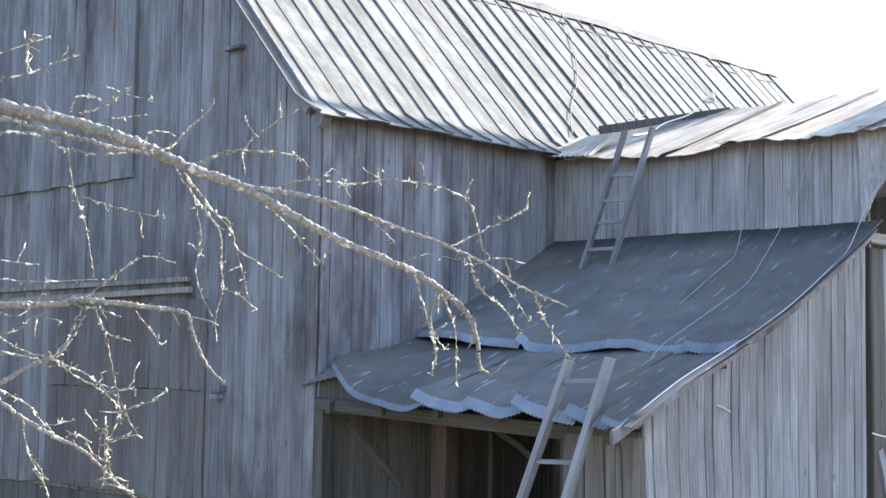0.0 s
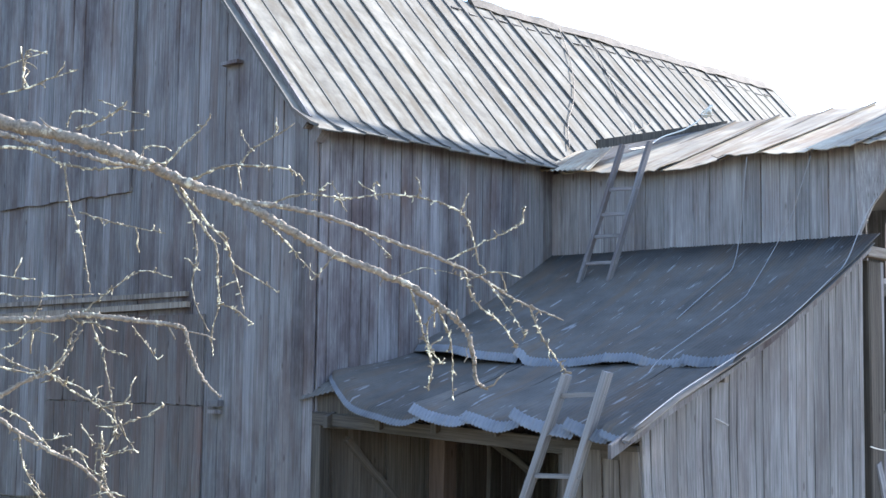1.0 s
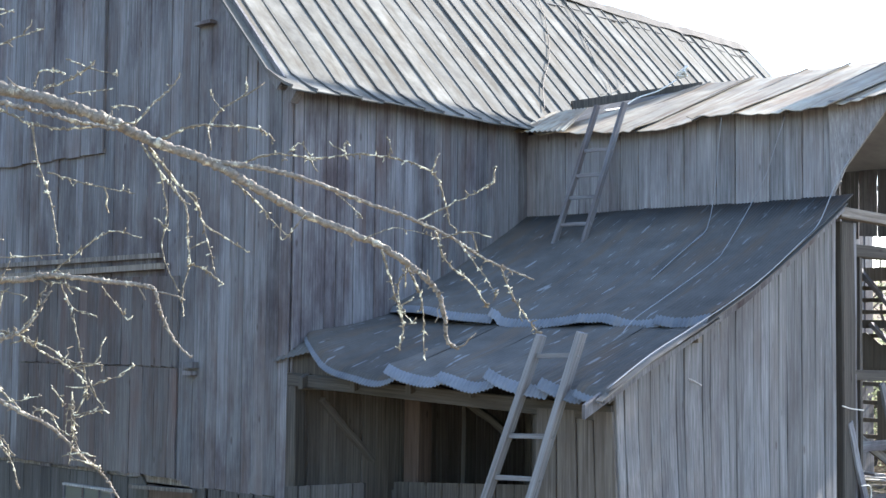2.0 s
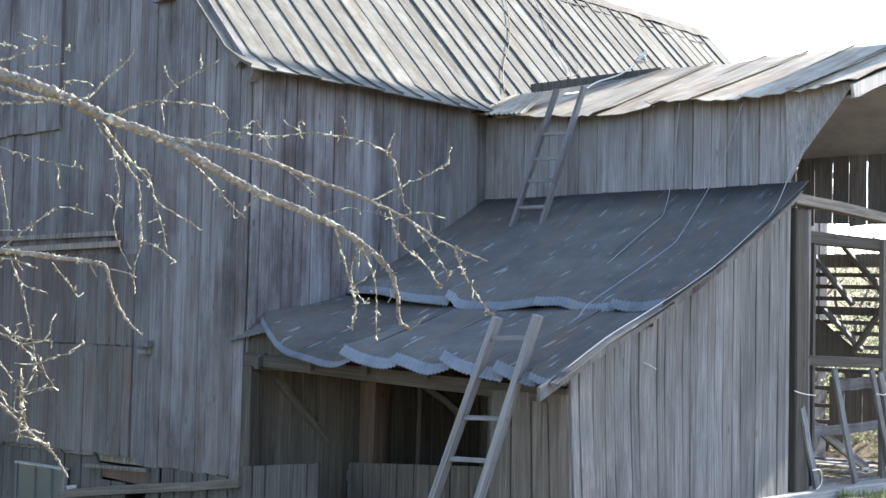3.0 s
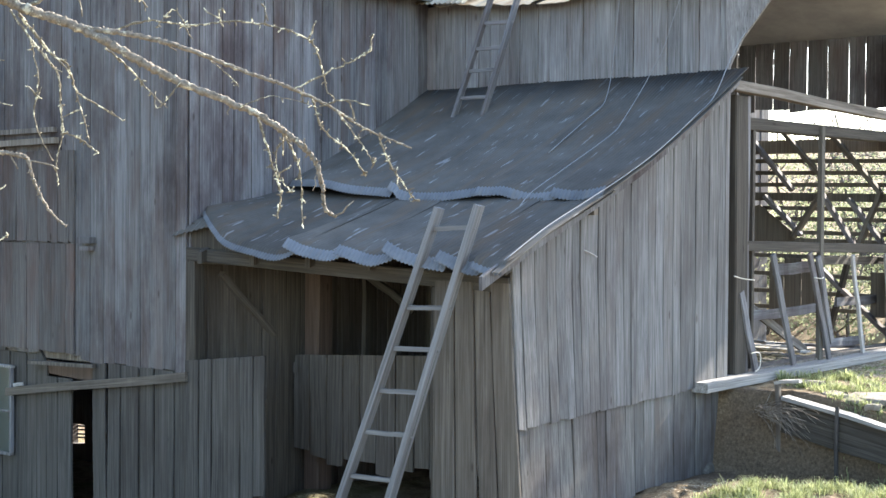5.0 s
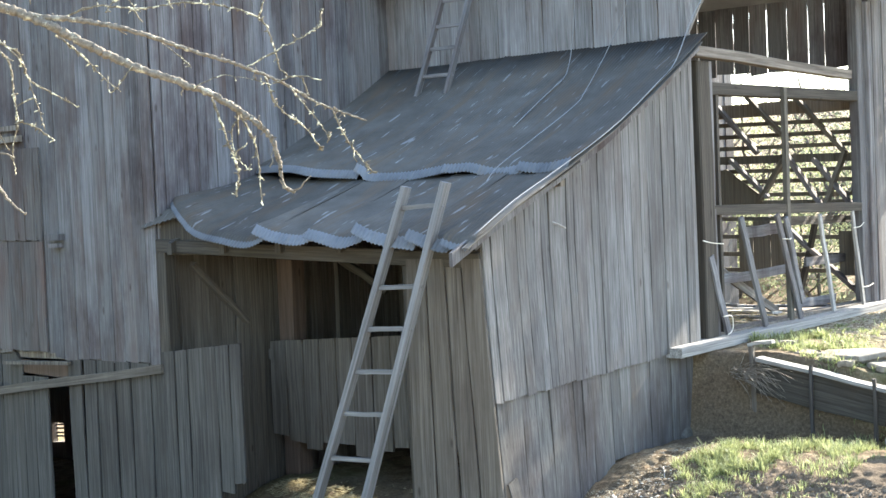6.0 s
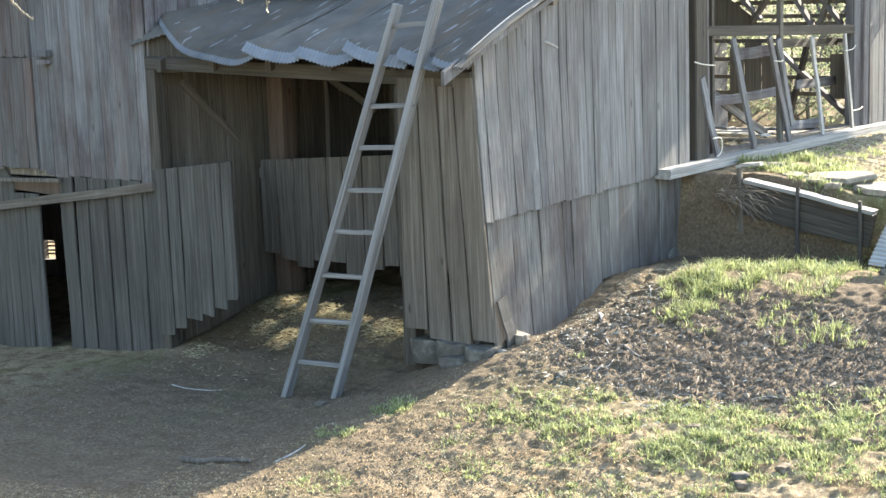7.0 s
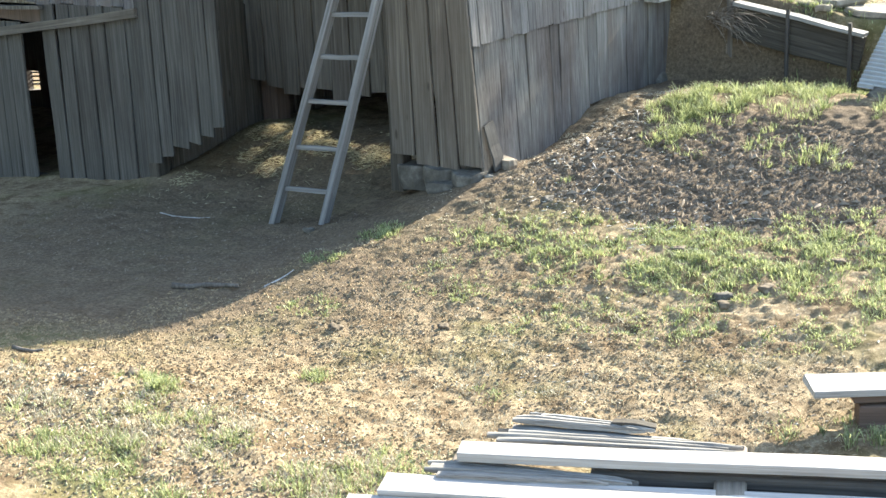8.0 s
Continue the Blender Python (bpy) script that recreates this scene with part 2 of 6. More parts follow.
def board(parent, base, along, normal, width, height, thick, mat, rng, top_cut=0.0, bottom_cut=0.0, lean=0.0, bow=0.006, name="board", bulge=None, splay=0.0):
    """One upright board; its width runs along 'along', its face looks along 'normal'."""
    bm = bmesh.new()
    rings = []
    for i in range(4):
        a = i / 3
        hw = width / 2 * rng.uniform(0.975, 1.01) * (1 + splay * (1 - a))
        ox, oy = rng.uniform(-0.003, 0.003) + lean * a * height, rng.uniform(-bow, bow)
        dz = (bottom_cut if i == 0 else top_cut if i == 3 else 0.0)
        z = a * height
        if bulge:
            ox, oy = ox + bulge(base[2] + z)[0], oy + bulge(base[2] + z)[1]
        e = 0.004
        rings.append([(ox - hw, oy, z - dz / 2), (ox + hw, oy, z + dz / 2), (ox + hw, oy + thick - e, z + dz / 2),
                      (ox + hw - e, oy + thick, z + dz / 2), (ox - hw + e, oy + thick, z - dz / 2), (ox - hw, oy + thick - e, z - dz / 2)])
    ring_mesh(bm, rings)
    ob = finish(name, bm, mat, parent)
    x, y, z = Vector(along), Vector(normal), Vector((0, 0, 1))
    m = Matrix.Translation(base) @ Matrix((x, y, z)).transposed().to_4x4()
    up_m = Matrix()
    o = parent
    while o:
        up_m = o.matrix_basis @ up_m
        o = o.parent
    ob.matrix_basis = up_m.inverted() @ m
    return ob


def boarding(parent, start, along, normal, length, low, high, mat, seed, wide=(0.14, 0.22), gap=0.0035, thick=0.024, ragged=0.03, skip=None, drop=0.0, sway=0.002, out=None, splay=0.0):
    """Upright boards side by side; low and high give the bottom and top at a distance u along the wall, out(u, z) a shift along it and outwards."""
    rng = random.Random(seed)
    start, a, nn = Vector(start), Vector(along), Vector(normal)
    u = 0.0
    while u < length - 0.03:
        w = min(rng.uniform(*wide), length - u)
        if length - u - w < 0.06:
            w = length - u
        mid = u + w / 2
        lo, hi = low(mid) + rng.uniform(-ragged, ragged), high(mid)
        slope = (high(u + w) - high(u)) / w * (w - gap)
        if not (skip and skip(mid)) and hi - lo > 0.05:
            push = rng.uniform(0, 0.007) + drop
            board(parent, start + a * mid + Vector((0, 0, lo)) + nn * push, a, nn, w - gap * rng.uniform(0.4, 1.8), hi - lo, thick, mat, rng,
                  top_cut=slope if abs(slope) < 0.5 else 0, bottom_cut=rng.uniform(-0.02, 0.02), lean=rng.uniform(-sway, sway), bulge=(lambda z, m=mid: out(m, z)) if out else None, splay=splay)
        u += w


def eased(pts, per=5):
    """Rounds a chain of points."""
    pts = [Vector(p) for p in pts]
    out = []
    for i in range(len(pts) - 1):
        p0, p1, p2, p3 = pts[max(i - 1, 0)], pts[i], pts[i + 1], pts[min(i + 2, len(pts) - 1)]
        for j in range(per):
            t = j / per
            out.append(0.5 * ((2 * p1) + (p2 - p0) * t + (2 * p0 - 5 * p1 + 4 * p2 - p3) * t * t + (3 * p1 - p0 - 3 * p2 + p3) * t ** 3))
    return out + [pts[-1]]


def slab(bm, pts, thick, normal):
    """A flat polygon of some thickness, laid back from its face."""
    nn = Vector(normal).normalized() * thick
    ring_mesh(bm, [[Vector(p) - nn for p in pts], [Vector(p) for p in pts]])
    return bm


def box(bm, lo, hi):
    (x0, y0, z0), (x1, y1, z1) = lo, hi
    ring_mesh(bm, [[(x0, y0, z), (x1, y0, z), (x1, y1, z), (x0, y1, z)] for z in (z0, z1)])
    return bm


def smooth(a, b, v):
    t = min(max((v - a) / (b - a), 0.0), 1.0)
    return t * t * (3 - 2 * t)


# ---- plan ----
W, L = 3.66, 3.34                 # lean-to width and depth
EAVE, KINK, RIDGE = (0.25, 5.275), (-0.11, 5.467), (-2.20, 7.752)   # main roof, x and z
PITCH = (RIDGE[1] - KINK[1]) / (KINK[0] - RIDGE[0])
FIRST, STEP = -0.223, 0.2835      # first roof rib and their spacing along y
WING_EAVE, WING_RIDGE = (3.14, 5.17), (5.4, 5.96)                   # wing roof, y and z
BACK = 7.7                        # back wall of the wing


def edge_sag(x):
    return -0.05 * math.sin(math.pi * min(max(x / 4.3, 0), 1)) + 0.03 * math.sin(x * 3.1)


def shed_top(y):
    """Height of the lean-to roof at depth y."""
    ys = (-0.45, 0.2, 0.9, 1.6, 2.3, 2.9, 3.34)
    zs = (2.56, 2.86, 3.13, 3.42, 3.76, 4.08, 4.33)
    return float(np.interp(y, ys, zs))


# ---- ground ----
TERRACE_A, TERRACE_N = Vector((4.3, 3.3)), Vector((-0.187, 0.982))


def ground_z(x, y):
    p = Vector((x, y))
    d = (p - TERRACE_A).dot(TERRACE_N)
    h = -0.28 * smooth(0.8, -3.0, x) * smooth(-4, 0, y)
    h += 0.5 * smooth(-3.4, 1.0, y) * smooth(2.2, 4.6, x)
    h += 0.31 * smooth(0.3, 2.1, y) * smooth(3.7, 4.5, x) * (1 - 0.6 * smooth(2.3, 3.1, y))
    h += 0.27 * smooth(0.1, 1.3, y) * smooth(3.4, 2.6, x) * smooth(-0.5, 0.3, x)
    h += 0.07 * smooth(-0.3, 0.2, y) * smooth(3.4, 2.6, x) * smooth(-0.5, 0.3, x) * smooth(4.0, 3.4, y)
    h += 0.09 * smooth(2.8, 3.5, x) * smooth(4.7, 3.9, x) * smooth(-0.7, 0.0, y) * smooth(1.4, 0.4, y)
    h += 0.34 * smooth(0.6, 2.0, y) * smooth(3.0, 3.5, x) * smooth(4.4, 3.7, x) * smooth(3.6, 3.2, y)
    h -= 0.35 * smooth(-4.0, -6.0, x) * smooth(1.0, 3.0, y)
    h += 0.18 * smooth(-2.7, -4.3, y) * smooth(6.0, 4.5, x)
    h += 1.5 * smooth(5.5, 9.8, x + 0.35 * (-y - 5)) * smooth(-4.2, -8.0, y)
    if x > 3.55:
        h = h + 0.3 * smooth(5.8, 7.2, x) * smooth(1.5, 4.0, y)
        top = 1.44 - 0.19 * smooth(4.3, 5.5, x)
        h = h + (top - h) * smooth(-0.10, 0.04, d) * smooth(7.6, 6.2, x)
    far = smooth(9.0, 13.0, y)
    h = h * (1 - far) + (1.2 + 0.09 * max(y - 11, 0) * (1 - smooth(40, 90, y)) + smooth(40, 90, y) * 6.2) * far if y > 9 else h
    r = math.hypot(x - 4, y)
    amp = 0.05 * (1 - smooth(20, 40, r)) + 0.01
    h += amp * 0.5 * noise.noise((x * 1.1, y * 1.1, 0.3)) + 0.022 * noise.noise((x * 4.3, y * 4.3, 2.0)) * (1 - smooth(12, 25, r))
    clod = smooth(3.2, 5.0, x) * smooth(-2.4, -1.0, y) * (1 - smooth(1.4, 2.2, y))
    h += (0.012 + 0.007 * clod) * noise.noise((x * 13, y * 13, 5.0)) * (1 - smooth(9, 14, r))
    near = smooth(1.2, 3.0, x) * smooth(-5.6, -4.6, y) * (1 - smooth(8.0, 9.0, x)) * (1 - smooth(3.0, 3.4, y))
    if near > 0:
        rough = 0.6 + 0.8 * noise.noise((x * 1.7, y * 1.7, 9.0)) + clod
        h += near * max(rough, 0.1) * (0.014 * noise.noise((x * 13, y * 13, 1.0)) + 0.008 * noise.noise((x * 29, y * 29, 4.0)))
    return h


def axis_steps(lo, hi, fine_lo, fine_hi, fine):
    out, v, s = [], fine_lo, fine
    while v > lo:
        out.append(v)
        s *= 1.08 if s < 0.2 else 1.25
        v -= s
    out.append(lo)
    out = out[::-1]
    v = fine_lo + fine
    while v < fine_hi:
        out.append(v)
        v += fine
    s = fine
    while v < hi:
        out.append(v)
        s *= 1.08 if s < 0.2 else 1.25
        v += s
    out.append(hi)
    return out


def soil():
    m, n, l, b = nodes_of("soil_and_turf")
    tc = n.new("ShaderNodeTexCoord")
    vec = tc.outputs["Object"]
    fine = noise_tex(n, l, vec, 38, 8, 0.75)
    mid = noise_tex(n, l, vec, 5.0, 6, 0.65)
    big = noise_tex(n, l, vec, 0.7, 5, 0.6)
    dirt = ramp(n, ((0.33, (0.13, 0.096, 0.06)), (0.5, (0.208, 0.163, 0.105)), (0.66, (0.34, 0.279, 0.191))))
    l.new(fine, dirt.inputs["Fac"])
    damp = ramp(n, ((0.40, (0.56, 0.49, 0.43)), (0.55, (1.10, 1.07, 1.03))))
    l.new(mid, damp.inputs["Fac"])
    c = mixed(n, l, "MULTIPLY", 1.0, dirt.outputs["Color"], damp.outputs["Color"])
    turf = ramp(n, ((0.52, (0, 0, 0)), (0.66, (0.55,) * 3)))
    l.new(big, turf.inputs["Fac"])
    c = mixed(n, l, "MIX", turf.outputs["Color"], c, (0.13, 0.14, 0.05))
    # trodden manure heap by the shed, darker than the yard
    heap = n.new("ShaderNodeMapping")
    heap.inputs["Location"].default_value, heap.inputs["Scale"].default_value = (-2.46, -0.52, 0), (0.43, 0.62, 0)
    l.new(vec, heap.inputs["Vector"])
    grad = n.new("ShaderNodeTexGradient")
    grad.gradient_type = "SPHERICAL"
    l.new(heap.outputs["Vector"], grad.inputs["Vector"])
    hm = n.new("ShaderNodeMath")
    hm.operation = "MULTIPLY"
    l.new(grad.outputs["Fac"], hm.inputs[0])
    l.new(mid, hm.inputs[1])
    hr = ramp(n, ((0.07, (0, 0, 0)), (0.18, (0.92,) * 3)))
    l.new(hm.outputs["Value"], hr.inputs["Fac"])
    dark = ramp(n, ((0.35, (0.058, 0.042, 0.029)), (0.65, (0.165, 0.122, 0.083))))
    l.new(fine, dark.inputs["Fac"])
    c = mixed(n, l, "MIX", hr.outputs["Color"], c, dark.outputs["Color"])
    # trampled muck round the shed's mouth, darkened to deepen the shade there
    mouth, mouth_shade = n.new("ShaderNodeMapping"), n.new("ShaderNodeTexGradient")
    mouth_shade.gradient_type = "SPHERICAL"
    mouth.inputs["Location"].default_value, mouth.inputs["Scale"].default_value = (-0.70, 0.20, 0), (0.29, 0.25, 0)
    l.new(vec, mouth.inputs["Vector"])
    l.new(mouth.outputs["Vector"], mouth_shade.inputs["Vector"])
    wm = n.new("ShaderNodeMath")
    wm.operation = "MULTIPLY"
    l.new(mouth_shade.outputs["Fac"], wm.inputs[0])
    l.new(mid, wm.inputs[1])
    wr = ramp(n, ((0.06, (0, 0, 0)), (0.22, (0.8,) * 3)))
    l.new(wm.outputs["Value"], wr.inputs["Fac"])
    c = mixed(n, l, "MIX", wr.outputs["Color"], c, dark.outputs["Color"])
    # shade on the cut bank under the terrace, put into a darker tone
    cut, bank_shade = n.new("ShaderNodeMapping"), n.new("ShaderNodeTexGradient")
    bank_shade.gradient_type = "SPHERICAL"
    cut.inputs["Location"].default_value, cut.inputs["Scale"].default_value = (-3.55, -3.62, 0), (0.77, 1.25, 0)
    l.new(vec, cut.inputs["Vector"])
    l.new(cut.outputs["Vector"], bank_shade.inputs["Vector"])
    cr = ramp(n, ((0.0, (0, 0, 0)), (0.3, (0.9,) * 3)))
    l.new(bank_shade.outputs["Fac"], cr.inputs["Fac"])
    c = mixed(n, l, "MIX", cr.outputs["Color"], c, dark.outputs["Color"])
    l.new(c, b.inputs["Base Color"])
    b.inputs["Roughness"].default_value = 0.95
    b.inputs["Specular IOR Level"].default_value = 0.15
    bumped(n, l, b, fine, 0.55, 0.03)
    return m


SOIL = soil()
gx = axis_steps(-400, 400, 1.2, 8.2, 0.021)
gy = axis_steps(-300, 600, -5.2, 3.5, 0.021)
verts = [(x, y, ground_z(x, y)) for y in gy for x in gx]
nx = len(gx)
faces = [(j * nx + i, j * nx + i + 1, (j + 1) * nx + i + 1, (j + 1) * nx + i) for j in range(len(gy) - 1) for i in range(nx - 1)]
me = bpy.data.meshes.new("ground")
me.from_pydata(verts, [], faces)
me.polygons.foreach_set("use_smooth", [True] * len(me.polygons))
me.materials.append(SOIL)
tagged(new("ground", me), "bare trodden earth yard with patches of turf", "ground", kind="structure")

# ---- main barn ----
barn = tagged(hollow("barn", (0, 0, 0)), "tall weathered grey board barn with a ribbed tin roof", "barn")
TOP_X, TOP_Z = -6.3, KINK[1] + PITCH * (6.3 - 0.11)   # ridge of the high front bay


def rake(x):
    return KINK[1] - 0.07 + PITCH * (KINK[0] - x) if x > TOP_X else TOP_Z - 0.07 - PITCH * (TOP_X - x)


# gable: upper boards down to the girt, lower boards below it
gable = part("gable_wall", bar(bmesh.new(), (-12.4, 0.09, 1.55), (-0.06, 0.09, 1.62), 0.12, 0.14), BEAM, barn, "tall gable wall of upright grey boards")
boarding(gable, (-12.5, 0.0, 0), (1, 0, 0), (0, -1, 0), 12.5, lambda u: 1.56 if u > 11.0 else 1.60 + 0.02 * math.sin(u * 5), lambda u: min(rake(u - 12.5), 12.0), GREY, 11,
         wide=(0.13, 0.23), ragged=0.02)
low_boards = part("lower_wall", bar(bmesh.new(), (-12.4, 0.1, -0.3), (-0.1, 0.1, -0.3), 0.14, 0.2), BEAM, barn, "patched lower boarding, grey and uneven")
boarding(low_boards, (-12.5, 0.02, 0), (1, 0, 0), (0, -1, 0), 10.75, lambda u: -0.5, lambda u: 1.36 if u > 10.3 else 1.57, SHADED_DIRTY, 12, wide=(0.12, 0.22), skip=None)
boarding(low_boards, (-1.38, 0.0, 0), (1, 0, 0), (0, -1, 0), 1.38, lambda u: -0.4 + 0.1 * u, lambda u: 1.56, SHADED_DIRTY, 13, wide=(0.19, 0.30), gap=0.016, ragged=0.05, sway=0.012)

# side wall above and inside the lean-to
side = part("side_wall", bar(bmesh.new(), (-0.09, 0.05, 4.6), (-0.09, 7.6, 4.6), 0.1, 0.14), BEAM, barn, "long side wall of narrow upright boards under the eave")
boarding(side, (0.0, 0.0, 0), (0, 1, 0), (1, 0, 0), L, lambda u: shed_top(u) - 0.12, lambda u: 5.33, GREY, 14, wide=(0.10, 0.17))
# Darker, browner boards inside deepen the shade of the lean-to.
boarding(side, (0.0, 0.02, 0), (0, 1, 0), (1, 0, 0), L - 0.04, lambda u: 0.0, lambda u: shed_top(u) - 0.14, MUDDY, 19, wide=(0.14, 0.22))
boarding(side, (0.0, BACK, 0), (0, 1, 0), (1, 0, 0), 3.6, lambda u: 0.4, lambda u: 5.33, GREY, 15, wide=(0.5, 0.6))

# closing walls
part("far_wall", slab(bmesh.new(), [(-4.15, 11.4, 0), (-0.02, 11.4, 0), (-0.02, 11.4, 5.4), (-2.13, 11.4, 7.55), (-4.15, 11.4, 5.4)], 0.1, (0, 1, 0)), GREY, barn)
part("rear_wall", slab(bmesh.new(), [(-4.15, 4.4, 0), (-4.15, 11.4, 0), (-4.15, 11.4, 5.4), (-4.15, 4.4, 5.4)], 0.1, (-1, 0, 0)), GREY, barn)
back_bay = part("bay_back_wall", slab(bmesh.new(), [(-7.33, 4.35, -0.9), (-0.05, 4.35, -0.9), (-0.05, 4.35, 5.3), (-0.5, 4.35, 5.7), (-2.2, 4.35, 7.55), (TOP_X, 4.35, TOP_Z - 0.1), (-7.33, 4.35, TOP_Z - 1.3)], 0.1, (0, 1, 0)), GREY, barn)
part("bay_back_wall", slab(bmesh.new(), [(-12.4, 4.35, -0.9), (-7.62, 4.35, -0.9), (-7.62, 4.35, TOP_Z - 1.6), (-12.4, 4.35, 5.4)], 0.1, (0, 1, 0)), GREY, barn)
part("bay_back_wall", slab(bmesh.new(), [(-7.62, 4.35, -0.12), (-7.33, 4.35, -0.12), (-7.33, 4.35, TOP_Z - 1.3), (-7.62, 4.35, TOP_Z - 1.6)], 0.1, (0, 1, 0)), GREY, barn)
for z in (-0.17, -0.225, -0.29, -0.34):
    part("slat", bar(bmesh.new(), (-7.64, 4.34, z), (-7.31, 4.34, z + 0.025), 0.02, 0.026), GREY, back_bay)
part("bay_back_wall", slab(bmesh.new(), [(-7.62, 4.35, -0.9), (-7.33, 4.35, -0.9), (-7.33, 4.35, -0.39), (-7.62, 4.35, -0.42)], 0.1, (0, 1, 0)), GREY, barn)
part("bay_side_wall", slab(bmesh.new(), [(-12.5, 0, -0.4), (-12.5, 4.3, -0.4), (-12.5, 4.3, 5.4), (-12.5, 0, 5.4)], 0.1, (-1, 0, 0)), GREY, barn)

# roof: deck, panels, ribs
roof = part("roof", slab(bmesh.new(), [(-0.06, -0.1, 5.34), (-0.06, 11.3, 5.34), (RIDGE[0], 11.3, RIDGE[1] - 0.09), (RIDGE[0], -0.1, RIDGE[1] - 0.09)], 0.05, (PITCH, 0, 1)), BEAM, barn,
            "steep tin roof with raised ribs, flared at the eave")


def roof_profile():
    """Points down the slope: ridge, slope, kink, curved flare, eave."""
    pts = [(RIDGE[0] + (KINK[0] - RIDGE[0]) * i / 6, RIDGE[1] + (KINK[1] - RIDGE[1]) * i / 6) for i in range(6)]
    pts += [(KINK[0] - 0.05, KINK[1] + 0.055), (KINK[0], KINK[1]), (0.06, 5.365), (0.16, 5.31), EAVE]
    return pts


def profile_strip(y0, y1, lift, thick, pts, droop=0.0):
    bm = bmesh.new()
    rings = []
    for i, (x, z) in enumerate(pts):
        dz = droop if i == len(pts) - 1 else 0
        rings.append([(x, y0, z + lift + dz), (x, y1, z + lift + dz), (x - 0.3 * thick, y1, z + lift - thick + dz), (x - 0.3 * thick, y0, z + lift - thick + dz)])
    ring_mesh(bm, rings)
    return bm


panel_meshes = []
for k in range(4):
    rng = random.Random(50 + k)
    bm = profile_strip(0.0, STEP - 0.004, 0.0, 0.012, roof_profile(), rng.uniform(-0.02, 0.012))
    for v in bm.verts:
        v.co.z += rng.uniform(-0.002, 0.002)
    pm = bpy.data.meshes.new("roof_panel")
    bm.normal_update()
    bm.to_mesh(pm)
    bm.free()
    pm.materials.append(TIN)
    panel_meshes.append(pm)
rib_bm = profile_strip(-0.010, 0.010, 0.022, 0.026, roof_profile())
rib_mesh = bpy.data.meshes.new("rib")
rib_bm.normal_update()
rib_bm.to_mesh(rib_mesh)
rib_bm.free()
rib_mesh.materials.append(RIB)
for i in range(42):
    rng = random.Random(900 + i)
    y = FIRST + STEP * i
    if i < 41:
        ob = new("roof_panel", panel_meshes[rng.randrange(4)])
        ob.parent, ob.location = roof, (rng.uniform(-0.012, 0.012), y, rng.uniform(-0.003, 0.003))
    ob = new("rib", rib_mesh)
    ob.parent, ob.location = roof, (rng.uniform(-0.01, 0.008), y + rng.uniform(-0.012, 0.012), 0)
part("far_slope", slab(bmesh.new(), [(RIDGE[0], 4.3, RIDGE[1]), (RIDGE[0], 11.2, RIDGE[1]), (-4.3, 11.2, 5.32), (-4.3, 4.3, 5.32)], 0.05, (-PITCH, 0, 1)), TIN, barn)
cap = bmesh.new()
rng = random.Random(5)
ys = [4.3 + 0.236 * i for i in range(31)]
ring_mesh(cap, [[(RIDGE[0] + 0.10, y, RIDGE[1] - 0.075 + rng.uniform(-0.012, 0.012)), (RIDGE[0] + rng.uniform(-0.01, 0.01), y, RIDGE[1] + 0.06 + rng.uniform(-0.016, 0.016)),
                 (RIDGE[0] - 0.17, y, RIDGE[1] - 0.155), (RIDGE[0], y, RIDGE[1] - 0.02)] for y in ys])
# Dark tone gives the cap the look of its shaded side.
part("ridge_cap", cap, DARK, barn, "dark ridge cap, toned for its shaded side")
rng = random.Random(6)
for i in range(14, 40):
    y, k = FIRST + STEP * (i + 0.5), 0.90 + rng.uniform(-0.015, 0.015)
    px, pz = KINK[0] + (RIDGE[0] - KINK[0]) * k, KINK[1] + (RIDGE[1] - KINK[1]) * k + 0.012
    bm = bmesh.new()
    bar(bm, (px, y - 0.10, pz), (px + rng.uniform(-0.02, 0.02), y + rng.uniform(0.02, 0.10), pz), 0.03, 0.014, up=(PITCH, 0, 1))
    part("lap_strip", bm, RIB, roof)
part("bay_roof", slab(bmesh.new(), [(RIDGE[0], FIRST, RIDGE[1] + 0.01), (RIDGE[0], 4.2, RIDGE[1] + 0.01), (TOP_X, 4.2, TOP_Z), (TOP_X, FIRST, TOP_Z)], 0.06, (PITCH, 0, 1)), TIN, barn)
part("bay_far_slope", slab(bmesh.new(), [(TOP_X, FIRST, TOP_Z), (TOP_X, 4.2, TOP_Z), (-12.8, 4.2, 5.0), (-12.8, FIRST, 5.0)], 0.06, (-PITCH, 0, 1)), TIN, barn)

# rake board, splintered at its lower end
rk = bmesh.new()
d = Vector((RIDGE[0] - KINK[0], 0, RIDGE[1] - KINK[1])).normalized()
a = Vector((KINK[0] + 0.05, -0.10, KINK[1] - 0.11))
bar(rk, a, a + d * 8.0, 0.03, 0.15, up=(0.7, 0, 0.7))
part("rake_board", rk, GREY, barn, "narrow board along the roof's gable edge")
bb = bmesh.new()
bar(bb, (0.03, -0.06, 5.2), (0.12, -0.06, 5.3), 0.1, 0.11)
part("eave_block", bb, GREY, barn)

# hay door, track and blocks on the gable
hay = part("hay_door", bar(bmesh.new(), (-6.2, -0.05, 3.80), (-1.95, -0.05, 3.83), 0.05, 0.05), BEAM, barn, "boarded sliding door under a timber track")
bm = bmesh.new()
bar(bm, (-6.2, -0.07, 3.66), (-1.9, -0.07, 3.72), 0.06, 0.06)
part("track", bm, BROWN, hay)
boarding(hay, (-4.6, -0.03, 0), (1, 0, 0), (0, -1, 0), 2.95, lambda u: 1.62, lambda u: 2.70, STAINED, 16, wide=(0.15, 0.24), ragged=0.0)
